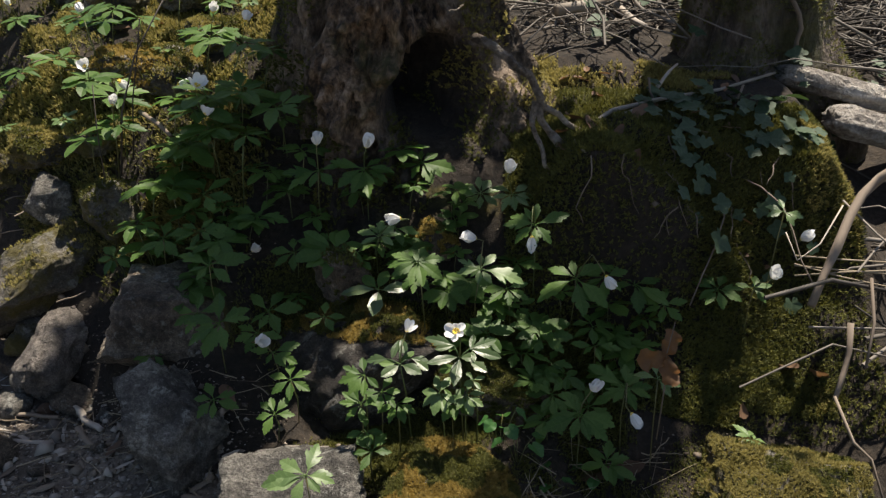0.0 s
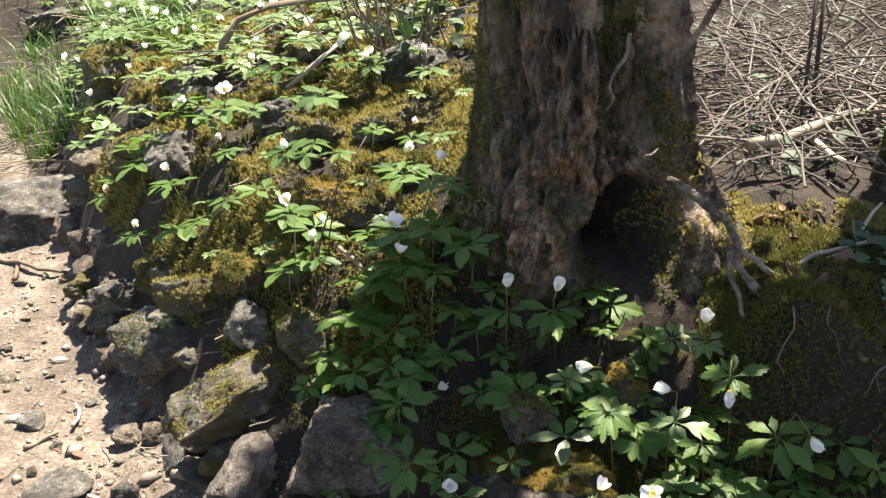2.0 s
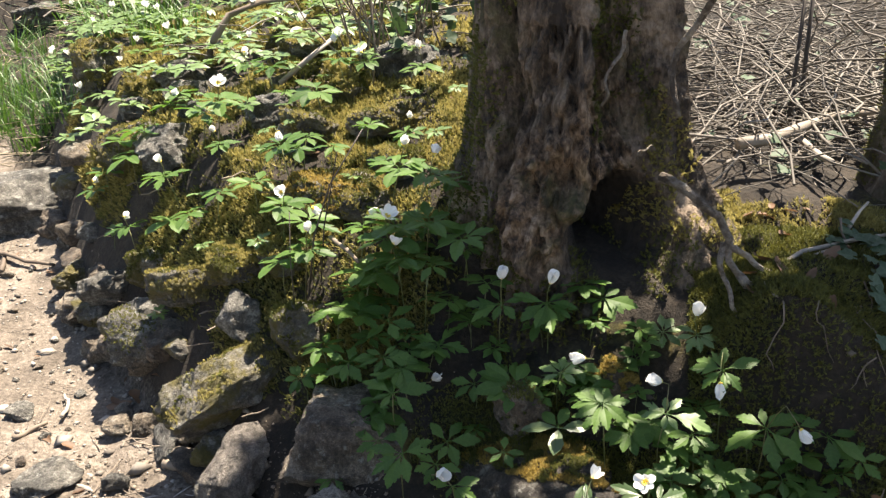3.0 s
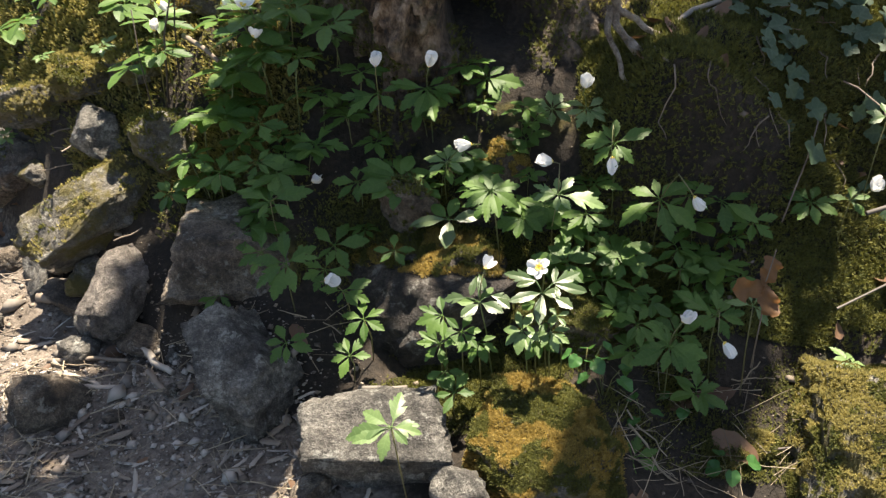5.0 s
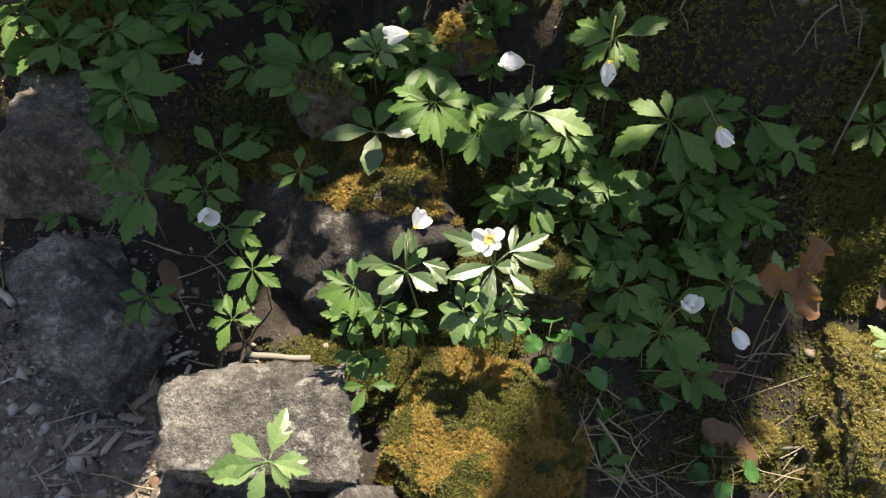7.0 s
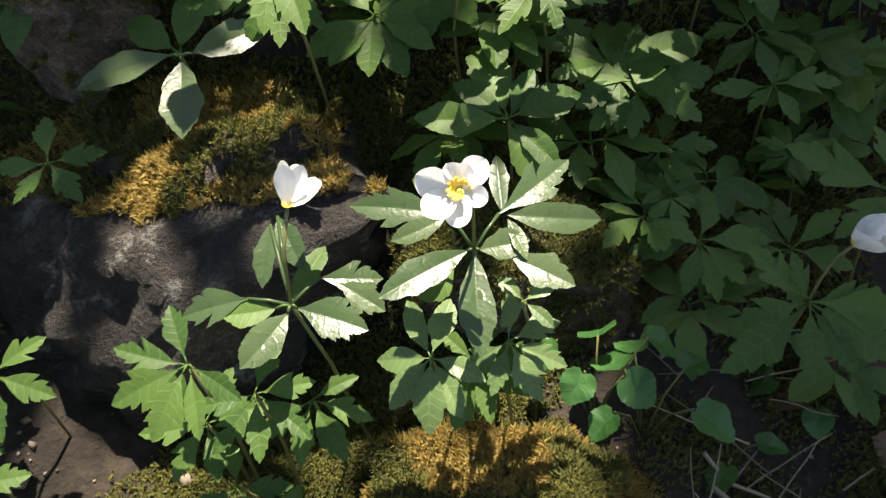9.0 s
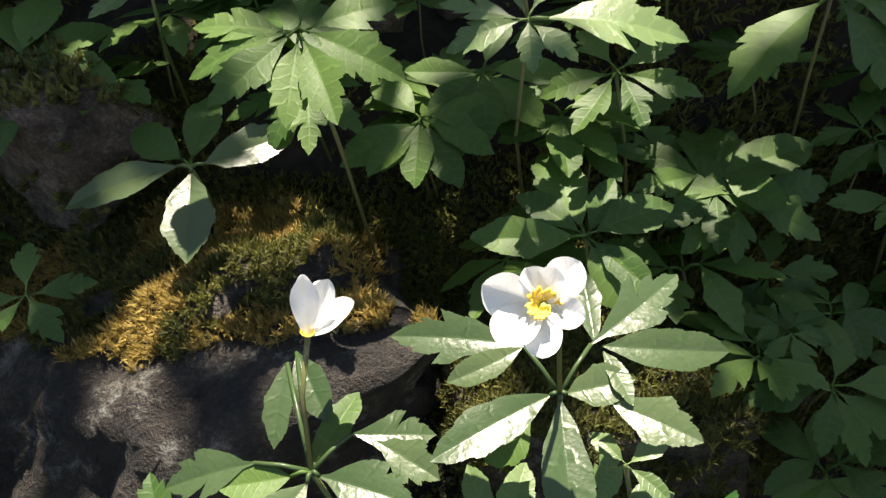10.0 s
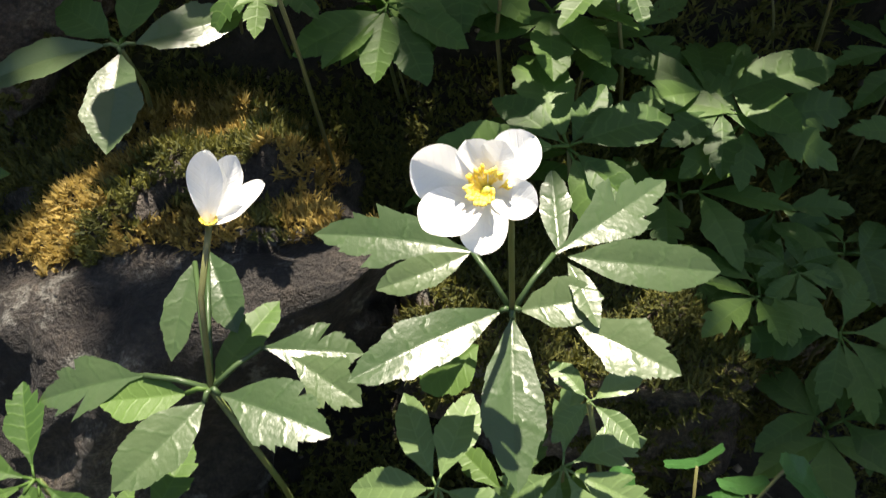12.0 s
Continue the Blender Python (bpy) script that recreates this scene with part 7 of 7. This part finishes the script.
crumbs("soil_gravel", (-0.85, -0.26, 0.62, 1.0), 5000, 0.0048, GRIT, "broken stones and debris on shaded soil", 9, lambda x, y: 0.8 if y < float(foot(x)) + 0.06 else 0.1)
PEBBLES = []
for s in range(7):
    sh = Shape()
    sh.add(*stone_shape((0.03, 0.022, 0.016), 200 + s, 0.4, 1.0, 3))
    PEBBLES.append(sh.mesh("pebble", (STONE_PALE, STONE_GREY, STONE_BROWN)[s % 3]))
for i in range(270):
    x, y = rng.uniform(-1.7, -0.1), rng.uniform(0.7, 2.0)
    if y - float(foot(x)) > 0.04 or (y < 0.8 and x > -0.3):
        continue
    sc = 0.35 + 0.5 * rng.random() ** 2 + (0.7 if rng.random() < 0.2 else 0)
    ob = new("pebble", PEBBLES[rng.randrange(7)])
    ob.matrix_basis = pose(x, y, height(x, y) + 0.003 * sc, rng.uniform(-15, 15), rng.uniform(-15, 15), rng.uniform(0, 360)) @ Matrix.Scale(sc, 4)
    tagged(ob, "small angular pebble lying on the trodden soil", "pebble", "pebbles on the path")
crumbs("soil_crumbs", (-0.9, 0.5, 0.62, 1.15), 15000, 0.0030, CRUMB, "dark soil crumbs and fine debris", 2, lambda x, y: 0.8 if y < float(foot(x)) + 0.10 and x < -0.2 else 0.10)


def litter_leaf_mesh(size, seed, mat):
    sh = Shape()
    r = random.Random(seed)
    sh.blade((-size * 0.5, 0, 0), (1, 0, 0), (0, 0, 1), size, size * 0.27, "plain", r.uniform(-0.25, 0.3), r.uniform(-0.3, 0.5), 12, seed, True)
    return sh.mesh("dead_leaf", mat)


LITTER = [litter_leaf_mesh(0.04 + 0.006 * (s % 4), s, BEECH) for s in range(6)]


def dead_leaf(x, y, turn, tilt=(0, 0), scale=1.0, i=0, lift=0.004, label="curled brown dead leaf lying on the ground"):
    ob = new("dead_leaf", LITTER[i % 6])
    ob.matrix_basis = pose(x, y, height(x, y) + lift, tilt[0], tilt[1], turn) @ Matrix.Scale(scale, 4)
    return tagged(ob, label, "leaf", "dead leaves on the ground")


dead_leaf(-0.659, 1.100, 70, (0, 50), 1.4, 1)
dead_leaf(-0.559, 0.992, 20, (20, 0), 1.0, 2)
dead_leaf(-0.436, 1.023, 30, (0, 10), 1.0, 3)
dead_leaf(-0.898, 1.284, 20, (10, 0), 1.3, 4)
dead_leaf(-0.858, 1.286, -25, (0, 20), 1.2, 5)
dead_leaf(0.531, 1.061, 60, (0, 40), 1.6, 6)
dead_leaf(0.483, 1.069, 120, (0, 30), 1.2, 7)
dead_leaf(0.187, 1.241, 40, (0, 30), 1.2, 8)
dead_leaf(0.202, 1.214, 100, (30, 0), 1.1, 9)
dead_leaf(0.188, 0.896, 10, (0, 10), 1.3, 10)
dead_leaf(-0.289, 0.929, -60, (0, 20), 1.0, 11)
dead_leaf(-0.926, 1.162, 0, (0, 10), 0.9, 12)
dead_leaf(-0.572, 1.527, 0, (0, 10), 0.9, 13)
for i in range(190):
    x, y = rng.uniform(-1.5, 0.7), rng.uniform(0.72, 2.2)
    if x > -0.28 and y > 0.82 and x < 0.6:
        continue
    d = (y - float(foot(x))) * 0.85
    if d < 0.12 or rng.random() < 0.5 or x > 0.1:
        dead_leaf(x, y, rng.uniform(0, 360), (rng.uniform(-25, 25), rng.uniform(-25, 25)), rng.uniform(0.3, 0.75), i)

# bleached splinters of wood on the soil
def chip_mesh(length, width, seed):
    sh = Shape()
    r = random.Random(seed)
    n, rows_ = 7, []
    for i in range(n + 1):
        s = i / n
        w = width * (0.5 + 0.5 * math.sin(math.pi * (0.1 + 0.8 * s))) * r.uniform(0.75, 1.2) * (0.35 if i in (0, n) else 1)
        bow = 0.08 * length * math.sin(2.5 * s + seed)
        for c, q in ((-1, 0), (-0.4, 0.5), (0.5, 0.45), (1, 0), (0.2, -0.4)):
            rows_.append((length * (s - 0.5), c * w + bow, q * width * 0.7))
    faces = [(i * 5 + k, i * 5 + (k + 1) % 5, (i + 1) * 5 + (k + 1) % 5, (i + 1) * 5 + k) for i in range(n) for k in range(5)]
    sh.add(rows_, faces + [(4, 3, 2, 1, 0), tuple(n * 5 + k for k in range(5))])
    return sh.mesh("wood_chip", (LOG, PALE_STICK, TWIG)[seed % 3], False)


CHIPS = [chip_mesh(0.024 + 0.007 * (s % 4), 0.0022 + 0.0009 * (s % 3), s) for s in range(9)]
for i in range(330):
    x, y = rng.uniform(-0.85, -0.12), rng.uniform(0.66, 1.06)
    if y > float(foot(x)) + 0.03:
        continue
    ob = new("wood_chip", CHIPS[rng.randrange(9)])
    ob.matrix_basis = pose(x, y, height(x, y) + 0.003, rng.uniform(-15, 15), rng.uniform(-12, 12), rng.uniform(0, 360)) @ Matrix.Scale(rng.uniform(0.4, 1.3), 4)
    tagged(ob, "bleached splinter of wood lying on dark soil", "wood chip", "wood chips on the soil")
for i, (x, y) in enumerate(dead_spots):
    dead_leaf(x, y, rng.uniform(0, 360), (rng.uniform(-30, 30), rng.uniform(-30, 30)), rng.uniform(0.35, 0.8), i, 0.008)
dead_leaf(0.252, 0.845, -38, (35, 12), 1.25, 3, 0.012)
dead_leaf(0.235, 0.905, 8, (12, 0), 1.5, 4, 0.012)
dead_leaf(0.405, 0.985, 60, (50, 10), 1.0, 5, 0.03)

# a withered leaf caught upright on a stalk
dry = empty("dry_leaf", pose(0.261, 0.876, 0.140))
for k, (way, ln, wd, bend, fold_) in enumerate((((-0.95, -0.1, -0.12), 0.036, 0.0150, 0.25, 0.35), ((0.12, -0.35, -0.85), 0.036, 0.0135, -0.25, 0.5), ((0.35, 0.1, 0.85), 0.034, 0.0125, 0.3, -0.4), ((0.1, 0.25, -0.95), 0.030, 0.011, 0.4, -0.3))):
    sh = Shape()
    sh.blade((0, 0, 0), way, (0.15, -1, 0.35), ln, wd, "crumpled", bend, fold_, 24, 60 + k)
    part("lobe", sh.mesh("lobe", DRY), dry)
part("stalk", stick_mesh("stalk", [Vector((0.002, 0.004, -0.13)), Vector((0.004, 0.004, -0.05)), Vector((0.001, 0.002, 0.0)), Vector((0.006, 0.0, 0.05))], 0.001, 0.0007, TWIG, 5), dry)
tagged(dry, "withered orange-brown leaf caught on a thin stalk", "leaf")
